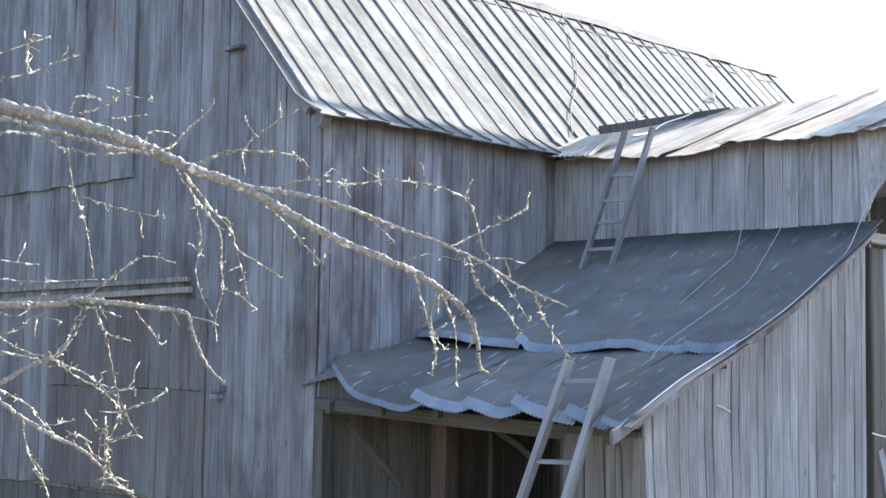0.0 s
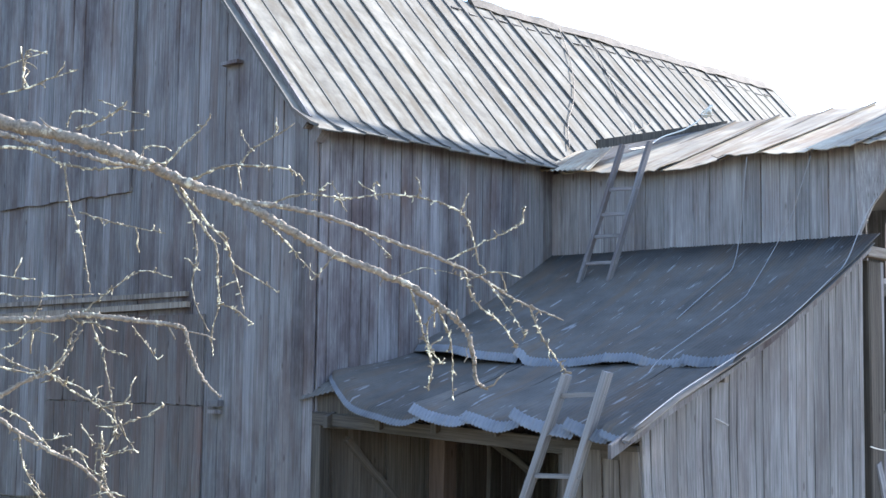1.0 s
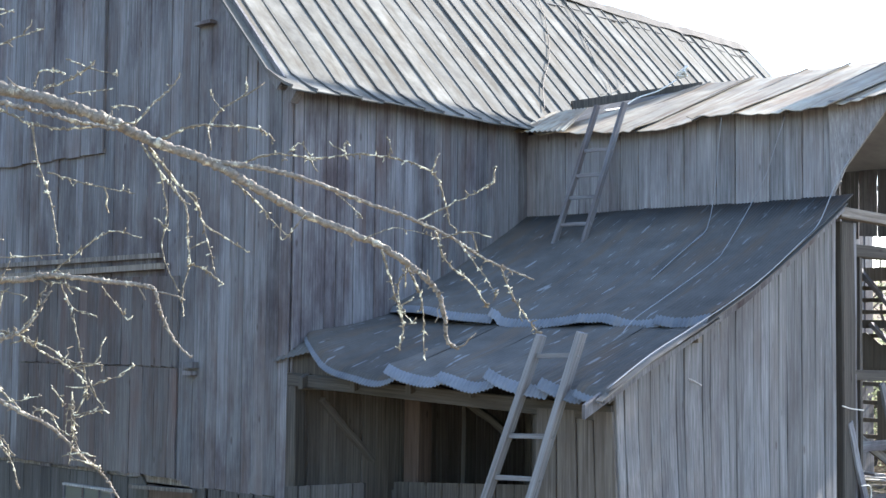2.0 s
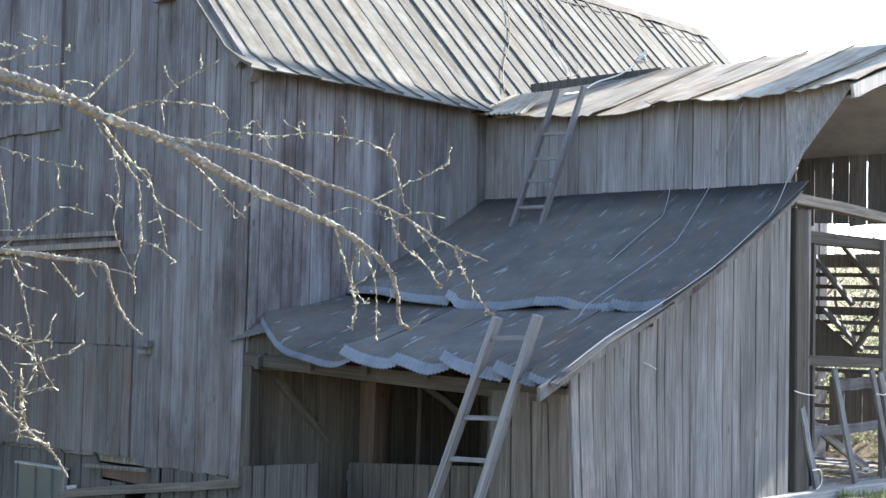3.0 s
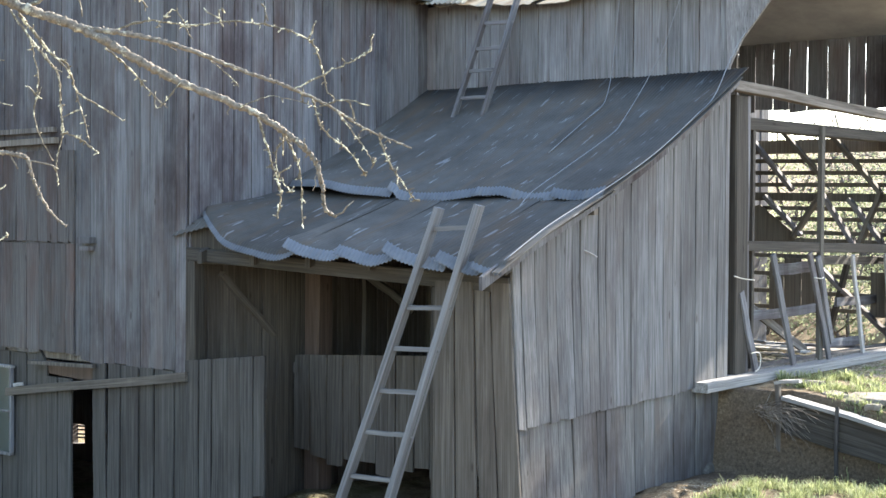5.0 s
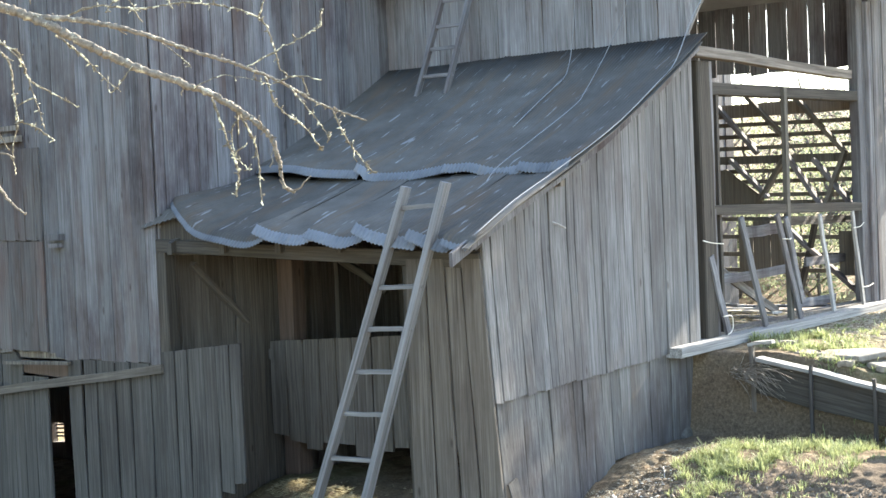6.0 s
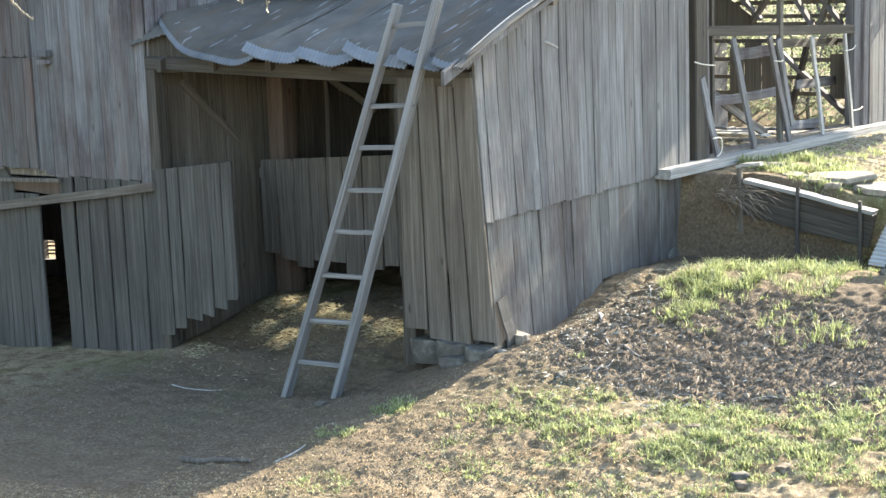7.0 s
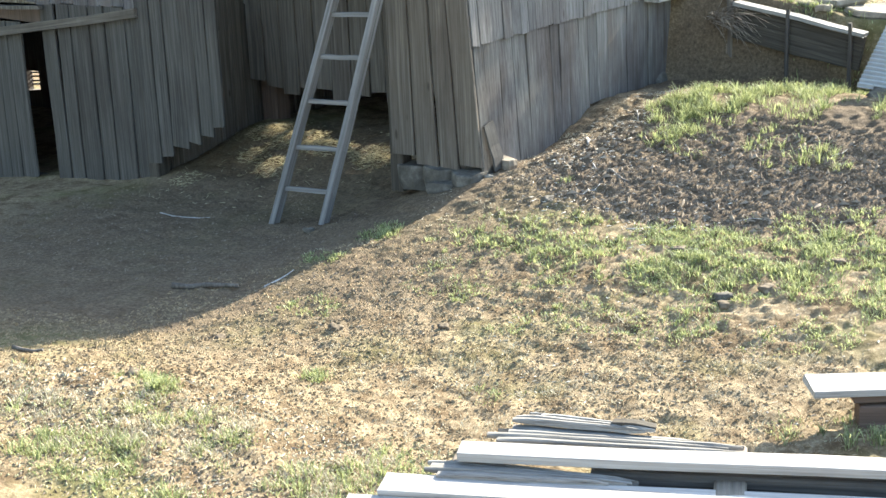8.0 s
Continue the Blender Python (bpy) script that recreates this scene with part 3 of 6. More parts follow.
boarding(hay, (-4.6, -0.03, 0), (1, 0, 0), (0, -1, 0), 2.95, lambda u: 2.715, lambda u: 3.62, STAINED, 17, wide=(0.15, 0.24), ragged=0.0)
loft = part("loft_door", bar(bmesh.new(), (-6.3, -0.03, 5.0), (-3.02, -0.03, 4.98), 0.03, 0.05), BEAM, barn, "boarded loft door hung proud of the gable")
boarding(loft, (-6.6, -0.035, 0), (1, 0, 0), (0, -1, 0), 3.56, lambda u: 4.95, lambda u: 8.3, GREY, 18, wide=(0.16, 0.3), ragged=0.012)
for (x, z, w, h) in ((-1.28, 6.10, 0.26, 0.035), (-1.42, 2.74, 0.2, 0.06), (-1.42, 2.66, 0.15, 0.04)):
    bm = bmesh.new()
    box(bm, (x - w / 2, -0.11, z - h / 2), (x + w / 2, -0.03, z + h / 2))
    part("cleat", bm, GREY, barn)
bm = bmesh.new()
bar(bm, (-2.36, -0.07, 1.49), (-1.30, -0.07, 1.525), 0.05, 0.035)
part("lintel", bm, BEAM, barn, "thin pale strip over the low doorway")
bm = bmesh.new()
bar(bm, (-2.2, 0.03, 1.455), (-1.30, 0.03, 1.415), 0.03, 0.13)
part("header_board", bm, REDDISH, barn, "red-brown board set in the slot over the doorway")
# loose rail across the lower wall
tagged(timber("rail", (-2.78, -0.055, 1.155), (0.05, -0.065, 1.525), 0.035, 0.085, MUDDY, up=(0, 0, 1), seed=91), "long loose brown rail nailed across the lower barn wall", "rail")
tagged(timber("torn_strip", (-2.62, -0.085, 1.235), (-2.44, -0.09, 1.265), 0.012, 0.035, LADDER, up=(0, 0, 1), seed=92), "pale torn splinter lying along the loose rail", "splinter")

# old window at the foot of the gable
win = tagged(hollow("window", (-3.1, -0.04, 1.2)), "small old sash window with pale frame in the gable foot", "window", kind="structure")
G, gn, gl, gb = nodes_of("old_glass")
gb.inputs["Base Color"].default_value, gb.inputs["Roughness"].default_value = (0.10, 0.125, 0.115, 1), 0.3
gb.inputs["Transmission Weight"].default_value = 0.5
for x0, x1, z0, z1 in ((-3.62, -2.67, 1.405, 1.43), (-3.62, -2.7, 0.945, 0.965), (-3.62, -2.7, 0.50, 0.53), (-3.62, -3.585, 0.53, 1.405), (-2.72, -2.69, 0.53, 1.405), (-2.94, -2.925, 0.53, 1.405), (-3.25, -3.235, 0.53, 1.405)):
    bm = bmesh.new()
    box(bm, (x0, -0.078 if z1 - z0 < 0.1 else -0.072, z0), (x1, -0.03, z1))
    part("window_frame", bm, PALE if z0 > 1.4 else GREY, win)
for x0, x1 in ((-3.585, -3.25), (-3.235, -2.94), (-2.925, -2.72)):
    bm = bmesh.new()
    box(bm, (x0, -0.058, 0.53), (x1, -0.052, 1.405))
    part("pane", bm, G, win)

# ---- wing ----
wing = tagged(hollow("barn_wing", (2, 5, 1.4)), "low barn wing with rusty tin roof and open framed end", "barn wing")
front = part("front_wall", bar(bmesh.new(), (0.05, L + 0.1, 4.9), (W, L + 0.1, 4.9), 0.1, 0.12), BEAM, wing, "grey board wall above the lean-to roof")
boarding(front, (0.0, L, 0), (1, 0, 0), (0, -1, 0), W + 0.02, lambda u: 4.15, lambda u: 5.235 + edge_sag(u) * 0.92, GLARE_SILVER, 21, wide=(0.14, 0.24))
# flank board that slants out to the verge at the end
fl = bmesh.new()
slab(fl, [(W, L - 0.03, 4.35), (W + 0.14, L - 0.03, 4.62), (W + 0.68, L - 0.1, 5.225), (W, L - 0.1, 5.23)], 0.024, (0, -1, 0))
part("verge_board", fl, GLARE_SILVER, wing, "slanting board under the roof's end overhang")
# lower inner wall, its boards broken in places so that low sun comes through
GAPS = ((0.87, 1.635, 0.18, 0.08), (1.18, 1.66, 0.10, 0.07), (1.43, 1.642, 0.26, 0.045), (1.75, 1.682, 0.62, 0.04), (1.06, 1.748, 0.16, 0.04), (1.45, 1.765, 0.19, 0.09), (2.36, 1.682, 0.46, 0.036), (2.43, 1.74, 0.34, 0.05), (0.9, 2.0, 0.1, 0.1))
rng = random.Random(22)
u = 0.0
while u < W - 0.05:
    w = min(rng.uniform(0.055, 0.085), W - u)
    mid, z = u + w / 2, 0.2
    cuts = sorted((gz - 0.45 * gh + rng.uniform(-0.008, 0.008), gz + 0.45 * gh + rng.uniform(-0.008, 0.008)) for gx, gz, gw, gh in GAPS if abs(mid - gx) < gw / 2)
    for lo, hi in cuts + [(4.14, 9.0)]:
        if lo - z > 0.02:
            board(front, Vector((mid, L, z)), (1, 0, 0), (0, -1, 0), w - 0.001, lo - z, 0.024, SHADED_BOARD, rng, bow=0.002)
        z = max(z, hi)
    u += w
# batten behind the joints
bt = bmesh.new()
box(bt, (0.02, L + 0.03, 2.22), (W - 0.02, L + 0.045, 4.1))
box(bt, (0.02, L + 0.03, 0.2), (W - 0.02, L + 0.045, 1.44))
part("lining", bt, SHADED_BOARD, front)

# wing roof: separate overlapping sheets, uneven along the eave
wing_roof = part("roof", slab(bmesh.new(), [(-0.55, WING_RIDGE[0], WING_RIDGE[1] - 0.05), (0.05, WING_EAVE[0] + 0.24, WING_EAVE[1] - 0.04), (4.3, WING_EAVE[0] + 0.24, WING_EAVE[1] - 0.04), (4.3, WING_RIDGE[0], WING_RIDGE[1] - 0.05)], 0.03, (0, -0.35, 1)),
                 SOFFIT, wing, "shallow tin roof, curled and rust-streaked")
part("rear_slope", slab(bmesh.new(), [(-0.3, WING_RIDGE[0], WING_RIDGE[1]), (4.35, WING_RIDGE[0], WING_RIDGE[1]), (4.35, BACK + 0.2, 5.12), (0.0, BACK + 0.2, 5.12)], 0.04, (0, 0.35, 1)), GALV, wing)


def wing_sheet(x0, x1, seed, lift, shear=0.0):
    rng = random.Random(seed)
    bm = bmesh.new()
    rings = []
    nu, nv = 9, 7
    cut = rng.uniform(-0.05, 0.05)
    for j in range(nv):
        b = j / (nv - 1)
        row_t, row_b = [], []
        for i in range(nu):
            a = i / (nu - 1)
            x = x0 + (x1 - x0) * a + shear * b * (1 - a)
            y = WING_EAVE[0] - 0.02 + cut * (1 - b) + (WING_RIDGE[0] - WING_EAVE[0]) * b
            z = WING_EAVE[1] + (WING_RIDGE[1] - WING_EAVE[1]) * b + lift + edge_sag(x) * (1 - b)
            z += 0.018 * noise.noise((x * 2.5, b * 3, seed)) + (0.03 * (1 - b) ** 3 * rng.uniform(0, 1)) + 0.016 * (abs(a - 0.5) * 2) ** 6
            row_t.append((x, y, z))
            row_b.append((x, y, z - 0.008))
        rings.append(row_t + row_b[::-1])
    ring_mesh(bm, rings)
    return bm


x = 0.27
k = 0
while x < 4.3:
    rng = random.Random(300 + k)
    w = 0.72 if k == 0 else rng.uniform(0.5, 0.68)
    part("roof_sheet", wing_sheet(x, min(x + w + 0.05, 4.42), 300 + k, 0.012 * (k % 2) + 0.01, 0.6 if k == 0 else 0.0), RUSTY, wing_roof)
    if k:
        bm = bmesh.new()
        for i in range(1):
            bar(bm, (x + 0.02, WING_EAVE[0] + 0.02, WING_EAVE[1] + 0.03 + edge_sag(x)), (x + 0.02, WING_RIDGE[0], WING_RIDGE[1] + 0.045), 0.02, 0.022)
        part("rib", bm, RIB, wing_roof)
    x += w
    k += 1
# dull dark sheet standing for shadow in the bare valley, over the deck
part("underlay", slab(bmesh.new(), [(-0.5, WING_RIDGE[0] - 0.05, WING_RIDGE[1] + 0.005), (0.06, WING_EAVE[0] + 0.26, WING_EAVE[1] + 0.02), (1.1, WING_EAVE[0] + 0.26, WING_EAVE[1] + 0.02), (1.1, WING_RIDGE[0] - 0.05, WING_RIDGE[1] + 0.005)], 0.012, (0, -0.35, 1)), DULL, wing_roof)
# valley sheet against the main roof
bm = bmesh.new()
bar(bm, (0.18, 3.9, 5.63), (0.86, 5.45, 6.0), 0.04, 0.10, t2=0.06)
part("valley_board", bm, DARK, wing, "dark board propped over the roof valley")
# verge trim at the end
bm = bmesh.new()
bar(bm, (4.38, WING_EAVE[0] - 0.02, WING_EAVE[1] - 0.05), (4.38, WING_RIDGE[0], WING_RIDGE[1] - 0.06), 0.03, 0.12)
part("verge_trim", bm, PALE, wing, "pale trim board along the roof's end")
soff = bmesh.new()
slab(soff, [(W - 0.2, WING_EAVE[0] + 0.22, WING_EAVE[1] + 0.01), (4.36, WING_EAVE[0] + 0.22, WING_EAVE[1] + 0.01), (4.36, WING_RIDGE[0], WING_RIDGE[1] - 0.08), (W - 0.2, WING_RIDGE[0], WING_RIDGE[1] - 0.08)], 0.02, (0, 0.35, -1))
part("soffit", soff, SOFFIT, wing)

# open end frame
end = part("end_frame", bar(bmesh.new(), (W - 0.12, 3.5, 1.45), (W - 0.12, 8.4, 1.45), 0.2, 0.2), BEAM, wing, "open timber frame at the wing's end")
for (y, w, t, z0, z1) in ((3.585, 0.24, 0.2, 0.6, 4.14), (3.745, 0.06, 0.16, 1.5, 4.14), (3.93, 0.05, 0.08, 1.5, 3.9), (5.37, 0.075, 0.05, 1.5, 3.95), (7.449, 0.20, 0.12, 1.4, 5.1), (7.69, 0.08, 0.24, 1.4, 5.1)):
    px = W - 0.025 if t == 0.05 else W - 0.08
    timber("post", (px, y, z0), (px, y, z1), w, t, DARK if y in (3.585, 3.93) else SHADED_BOARD if t == 0.05 else GREY, end, up=(1, 0, 0), seed=int(y * 100))
timber("beam", (W - 0.1, 3.75, 3.89), (W - 0.1, 8.3, 3.93), 0.14, 0.12, DARK, end, up=(0, 0, 1), seed=3)
timber("beam", (W - 0.05, 3.75, 2.735), (W - 0.05, 7.3, 2.645), 0.08, 0.10, DARK, end, up=(0, 0, 1), seed=4)
timber("tie_pole", (W + 0.03, 3.35, 4.22), (W - 0.08, 7.2, 4.15), 0.10, 0.10, BEAM, end, "long pole laid across the open end", seed=77)
boarding(end, (W, 7.6, 0), (0, 1, 0), (1, 0, 0), 0.9, lambda u: 1.5, lambda u: 5.1, SHED, 24, wide=(0.14, 0.2))
timber("sill_plank", (W + 0.055, 2.72, 1.485), (W + 0.055, 8.5, 1.485), 0.21, 0.09, PALE, wing, "pale weathered sill plank", seed=78)
# back wall of the wing: boards with open joints, gap, slats below
backw = part("back_wall", bar(bmesh.new(), (0.0, BACK, 3.86), (W, BACK, 3.86), 0.16, 0.16), BROWN, wing, "back wall of gappy boards over open slats")
boarding(backw, (W, BACK, 0), (-1, 0, 0), (0, 1, 0), W, lambda u: 4.6 if 1.2 < u < 1.35 else 4.31 if 0.4 < u < 2.4 else 4.2, lambda u: 5.16, GREY, 25, wide=(0.2, 0.34), gap=0.012, ragged=0.03)
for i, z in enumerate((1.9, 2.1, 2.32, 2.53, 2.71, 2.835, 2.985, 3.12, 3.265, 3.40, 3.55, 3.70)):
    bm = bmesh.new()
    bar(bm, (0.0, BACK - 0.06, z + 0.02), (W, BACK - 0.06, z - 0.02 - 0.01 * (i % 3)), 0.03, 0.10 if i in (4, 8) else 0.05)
    part("slat", bm, SHADED_BOARD, backw)
for (x0, z0, x1, z1, mat) in ((1.74, 3.93, 2.26, 3.32, GREY), (2.14, 4.02, 2.66, 3.46, SHADED_BOARD), (2.72, 4.02, 3.38, 3.28, SHADED_BOARD), (1.90, 3.26, 2.38, 2.78, GREY), (2.63, 3.28, 2.28, 2.76, SHADED_BOARD), (2.62, 3.31, 3.06, 2.66, GREY), (3.37, 3.28, 3.10, 2.66, SHADED_BOARD), (2.98, 3.22, 3.47, 2.62, GREY), (2.98, 2.46, 2.74, 1.55, DARK), (2.62, 2.40, 3.5, 1.62, GREY), (0.8, 3.9, 1.7, 2.6, GREY), (0.3, 3.6, 1.3, 2.2, GREY)):
    timber("brace", (x0, BACK - 0.16, z0), (x1, BACK - 0.16, z1), 0.05, 0.095, mat, backw, up=(0, 1, 0))
# dark boards nailed over the foot of the back wall
part("patch_board", slab(bmesh.new(), [(1.60, BACK - 0.10, 2.72), (2.27, BACK - 0.10, 2.72), (2.27, BACK - 0.10, 2.80), (1.80, BACK - 0.10, 3.15), (1.60, BACK - 0.10, 3.12)], 0.025, (0, -1, 0)), SHADED_BOARD, backw)
for x0, x1, z0, z1 in ((1.94, 2.13, 1.66, 2.45), (2.14, 2.36, 1.83, 2.50), (2.37, 2.57, 1.85, 2.47), (3.24, 3.42, 1.83, 2.36), (3.43, 3.60, 1.47, 2.30), (0.3, 0.9, 1.47, 2.5)):
    part("patch_board", box(bmesh.new(), (x0, BACK - 0.105, z0), (x1, BACK - 0.08, z1)), SHADED_BOARD, backw)
for x in (0.1, 1.12, 3.62):
    timber("post", (x, BACK - 0.1, 0.5), (x, BACK - 0.1, 5.0), 0.13, 0.13, GREY, backw)
# floor of the wing
fl = bmesh.new()
box(fl, (-0.1, L + 0.06, 1.36), (W - 0.22, BACK, 1.46))
part("floor", fl, BEAM, wing, "plank floor strewn with straw")
for i in range(9):
    rng = random.Random(500 + i)
    x, y, a = rng.uniform(1.6, 3.1), rng.uniform(4.2, 7.2), rng.uniform(-0.6, 0.6)
    ln = rng.uniform(0.8, 1.6)
    tagged(timber("loose_board", (x - ln / 2 * math.cos(a), y - ln / 2 * math.sin(a), 1.50 + 0.03 * (i % 3)), (x + ln / 2 * math.cos(a), y + ln / 2 * math.sin(a), 1.52 + 0.03 * (i % 2)), 0.16, 0.025, PALE if i % 2 else GREY, seed=510 + i),
           "loose weathered board lying on the wing floor", "board", group="boards on the wing floor")

# leaning pickets in the open end
for i, (y0, z0, y1, z1) in enumerate(((3.58, 2.30, 3.84, 1.55), (4.22, 2.64, 4.66, 1.53), (5.03, 2.64, 5.49, 1.53), (5.24, 2.60, 5.52, 1.7), (6.07, 2.6, 6.33, 1.53), (6.94, 2.6, 7.15, 1.53))):
    tagged(timber("picket", (W + 0.04, y1, z1), (W + 0.02, y0, z0), 0.085 if i < 4 else 0.06, 0.03, GREY if i < 4 else PALE, up=(1, 0, 0), seed=40 + i),
           "slanting grey wooden picket leaning in the open barn end", "picket", group="pickets in the barn end")
# rails and brace behind the pickets
for (y0, z0, y1, z1, w, xx) in ((5.0, 2.46, 5.85, 2.47, 0.12, W - 0.36), (3.9, 2.46, 4.5, 2.44, 0.08, W - 0.36), (6.1, 2.53, 7.9, 2.5, 0.09, W - 0.36), (4.1, 2.0, 6.0, 2.02, 0.10, W - 0.36), (6.5, 2.06, 7.9, 2.04, 0.1, W - 0.36), (6.2, 1.62, 7.3, 1.59, 0.1, W - 0.36), (4.2, 2.3, 6.0, 1.55, 0.09, W - 0.48)):
    tagged(timber("rail", (xx, y0, z0), (xx, y1, z1), w, 0.03, BEAM if w < 0.1 else GREY, up=(1, 0, 0)), "old board rail nailed across the open bay", "rail", group="rails in the barn end")

# ---- lean-to ----
def spread_foot(u, z):
    """The flank has been pushed out at its foot, most at the front corner."""
    return 0.0, 0.066 * max(0.0, 2.5 - z) * max(0.0, 1 - u / 2.6)


shed = tagged(hollow("lean_to", (1.8, 1.6, 0.2)), "lean-to shed of silvery boards under corrugated tin", "shed")
sidew = part("side_wall", bar(bmesh.new(), (W - 0.08, 0.1, 1.5), (W - 0.08, L, 1.5), 0.1, 0.12), BEAM, shed, "silvery upright boards on the shed's flank")
boarding(sidew, (W, 0.0, 0), (0, 1, 0), (1, 0, 0), L - 0.02, lambda u: 1.41 + 0.02 * u, lambda u: shed_top(u) - 0.07, SHED, 31, wide=(0.10, 0.17), gap=0.004, ragged=0.008, out=spread_foot)
skirt = part("skirt_wall", bar(bmesh.new(), (W - 0.12, 0.1, 0.75), (W - 0.12, L, 0.85), 0.1, 0.12), BEAM, shed, "lower skirt of wide boards, rotten at the foot")
boarding(skirt, (W - 0.022, 0.02, 0), (0, 1, 0), (1, 0, 0), L - 0.05, lambda u: (0.43 if u < 1.0 else 0.39) if u < 1.72 else 0.66, lambda u: 1.45 + 0.02 * u, SPLASHED, 32, wide=(0.13, 0.22), gap=0.007, ragged=0.03, sway=0.008, out=spread_foot)
# Added filler; its dark tone stands for shadow under the skirt.
bm = bmesh.new()
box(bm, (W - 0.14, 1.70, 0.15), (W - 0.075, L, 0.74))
part("footing_board", bm, SHADED_DIRTY, skirt, "dark filler board added in the gap under the skirt")
fw = part("front_wall", bar(bmesh.new(), (2.98, 0.08, 2.4), (W - 0.1, 0.08, 2.4), 0.1, 0.12), BEAM, shed, "mud-brown boards beside the open bay")
boarding(fw, (2.94, 0.0, 0), (1, 0, 0), (0, -1, 0), W - 2.94 + 0.02, lambda u: 0.49 + 0.03 * math.sin(u * 11), lambda u: 2.5, MUDDY, 33, wide=(0.14, 0.24), gap=0.012, sway=0.004, splay=0.19, out=lambda u, z: (0.066 * (2.5 - z) * min(1.0, u / 0.68), 0.0))
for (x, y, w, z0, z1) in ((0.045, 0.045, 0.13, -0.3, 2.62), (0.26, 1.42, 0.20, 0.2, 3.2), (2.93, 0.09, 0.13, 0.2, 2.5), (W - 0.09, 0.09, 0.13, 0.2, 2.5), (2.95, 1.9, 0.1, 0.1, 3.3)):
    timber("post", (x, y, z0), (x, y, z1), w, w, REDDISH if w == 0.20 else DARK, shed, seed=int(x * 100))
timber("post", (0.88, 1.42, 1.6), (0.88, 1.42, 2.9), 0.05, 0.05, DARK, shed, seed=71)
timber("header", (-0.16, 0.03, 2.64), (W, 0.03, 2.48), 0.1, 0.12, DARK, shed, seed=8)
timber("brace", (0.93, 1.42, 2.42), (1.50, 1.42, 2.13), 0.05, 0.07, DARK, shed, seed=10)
timber("brace", (0.06, 0.35, 2.45), (0.06, 1.0, 1.85), 0.05, 0.08, MUDDY, shed, up=(1, 0, 0), seed=11)
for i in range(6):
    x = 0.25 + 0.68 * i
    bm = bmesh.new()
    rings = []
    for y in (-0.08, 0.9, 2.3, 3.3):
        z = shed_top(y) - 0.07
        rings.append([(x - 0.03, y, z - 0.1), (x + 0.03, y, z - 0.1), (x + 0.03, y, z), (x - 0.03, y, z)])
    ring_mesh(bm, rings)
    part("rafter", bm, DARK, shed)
# partition and gate inside
gate = tagged(hollow("half_door", (0.5, -0.02, 0.2)), "weathered half door of upright boards, shut", "door")
bm = bmesh.new()
bar(bm, (0.08, 0.03, 1.4), (1.0, 0.03, 1.45), 0.03, 0.1)
bar(bm, (0.08, 0.03, 0.68), (0.98, 0.03, 0.78), 0.03, 0.1)
part("ledger", bm, BEAM, gate)
boarding(gate, (0.01, -0.02, 0), (1, 0, 0), (0, -1, 0), 1.05, lambda u: 0.10 + 0.46 * u, lambda u: 1.67 + 0.11 * u, SHADED_DIRTY, 34, wide=(0.14, 0.24), gap=0.009, sway=0.006)
stall = tagged(hollow("stall_partition", (1.2, 1.25, 0.2)), "dark board stall partition inside the shed", "partition")
bm = bmesh.new()
bar(bm, (0.0, 1.33, 1.5), (2.6, 1.33, 1.6), 0.05, 0.1)
part("ledger", bm, BEAM, stall)
boarding(stall, (0.12, 1.25, 0), (1, 0, 0), (0, -1, 0), 2.6, lambda u: 0.68 + 0.05 * math.sin(u * 9), lambda u: 1.64 + 0.06 * u, MUDDY, 35, wide=(0.16, 0.26), gap=0.01)


# corrugated roof sheets in two courses
tin = part("roof", bar(bmesh.new(), (-0.05, 1.0, 3.06), (W + 0.1, 1.0, 3.04), 0.06, 0.05), BROWN, shed, "corrugated tin sheets in two sagging courses")


def draped(front, yb, lift, seed, back=(None, None), fade=1.6, lip=0.125, pitch=0.038, rise=0.0042, droop=0.055):
    """A corrugated sheet from a bent front edge up the slope to yb; its lip is coloured paler for the sky light it
    catches.
    """
    front = eased(front, 6)
    run = [0.0]
    for p, q in zip(front, front[1:]):
        run.append(run[-1] + (q - p).length)
    cols = max(12, int(run[-1] / pitch * 6))
    xb0, xb1 = (front[0].x if back[0] is None else back[0]), (front[-1].x if back[1] is None else back[1])
    downs = (0.0, 0.012, 0.025, 0.05, 0.10, 0.18, 0.30, 0.45, 0.62, 0.80, 1.0)
    rows = []
    for b in downs:
        row = []
        for i in range(cols + 1):
            a = i / cols
            fx, fy, fz = (float(np.interp(a * run[-1], run, [p[k] for p in front])) for k in range(3))
            fy += 0.010 * noise.noise((fx * 9, 0, seed)) * (1 - b)
            x, y = fx + (xb0 + (xb1 - xb0) * a - fx) * b, fy + (yb - fy) * b
            z = shed_top(y) + lift + (fz - shed_top(fy) - lift) * (1 - b) ** fade
            z += droop * (smooth(0.0, 0.075, y - fy) * math.exp(-1.6 * (y - fy)))
            z += rise * (1 + 0.3 * (1 - b) ** 6) * math.sin(2 * math.pi * a * run[-1] / pitch) + 0.014 * noise.noise((x * 1.5, y * 1.5, 3.3)) * min(1.0, b * 4)
            row.append((x, y, z))
        rows.append(row + [(px, py, pz - 0.005) for px, py, pz in row[::-1]])
    bm = bmesh.new()
    made = ring_mesh(bm, rows)
    pale_lip = {v for r, b in zip(made, downs) if b * (yb - front[-1].y) <= lip for v in r}
    for f in bm.faces:
        f.smooth = len(f.verts) == 4
        f.material_index = 1 if all(v in pale_lip for v in f.verts) else 0
    return part("roof_sheet", bm, (DULL, EDGE), tin)


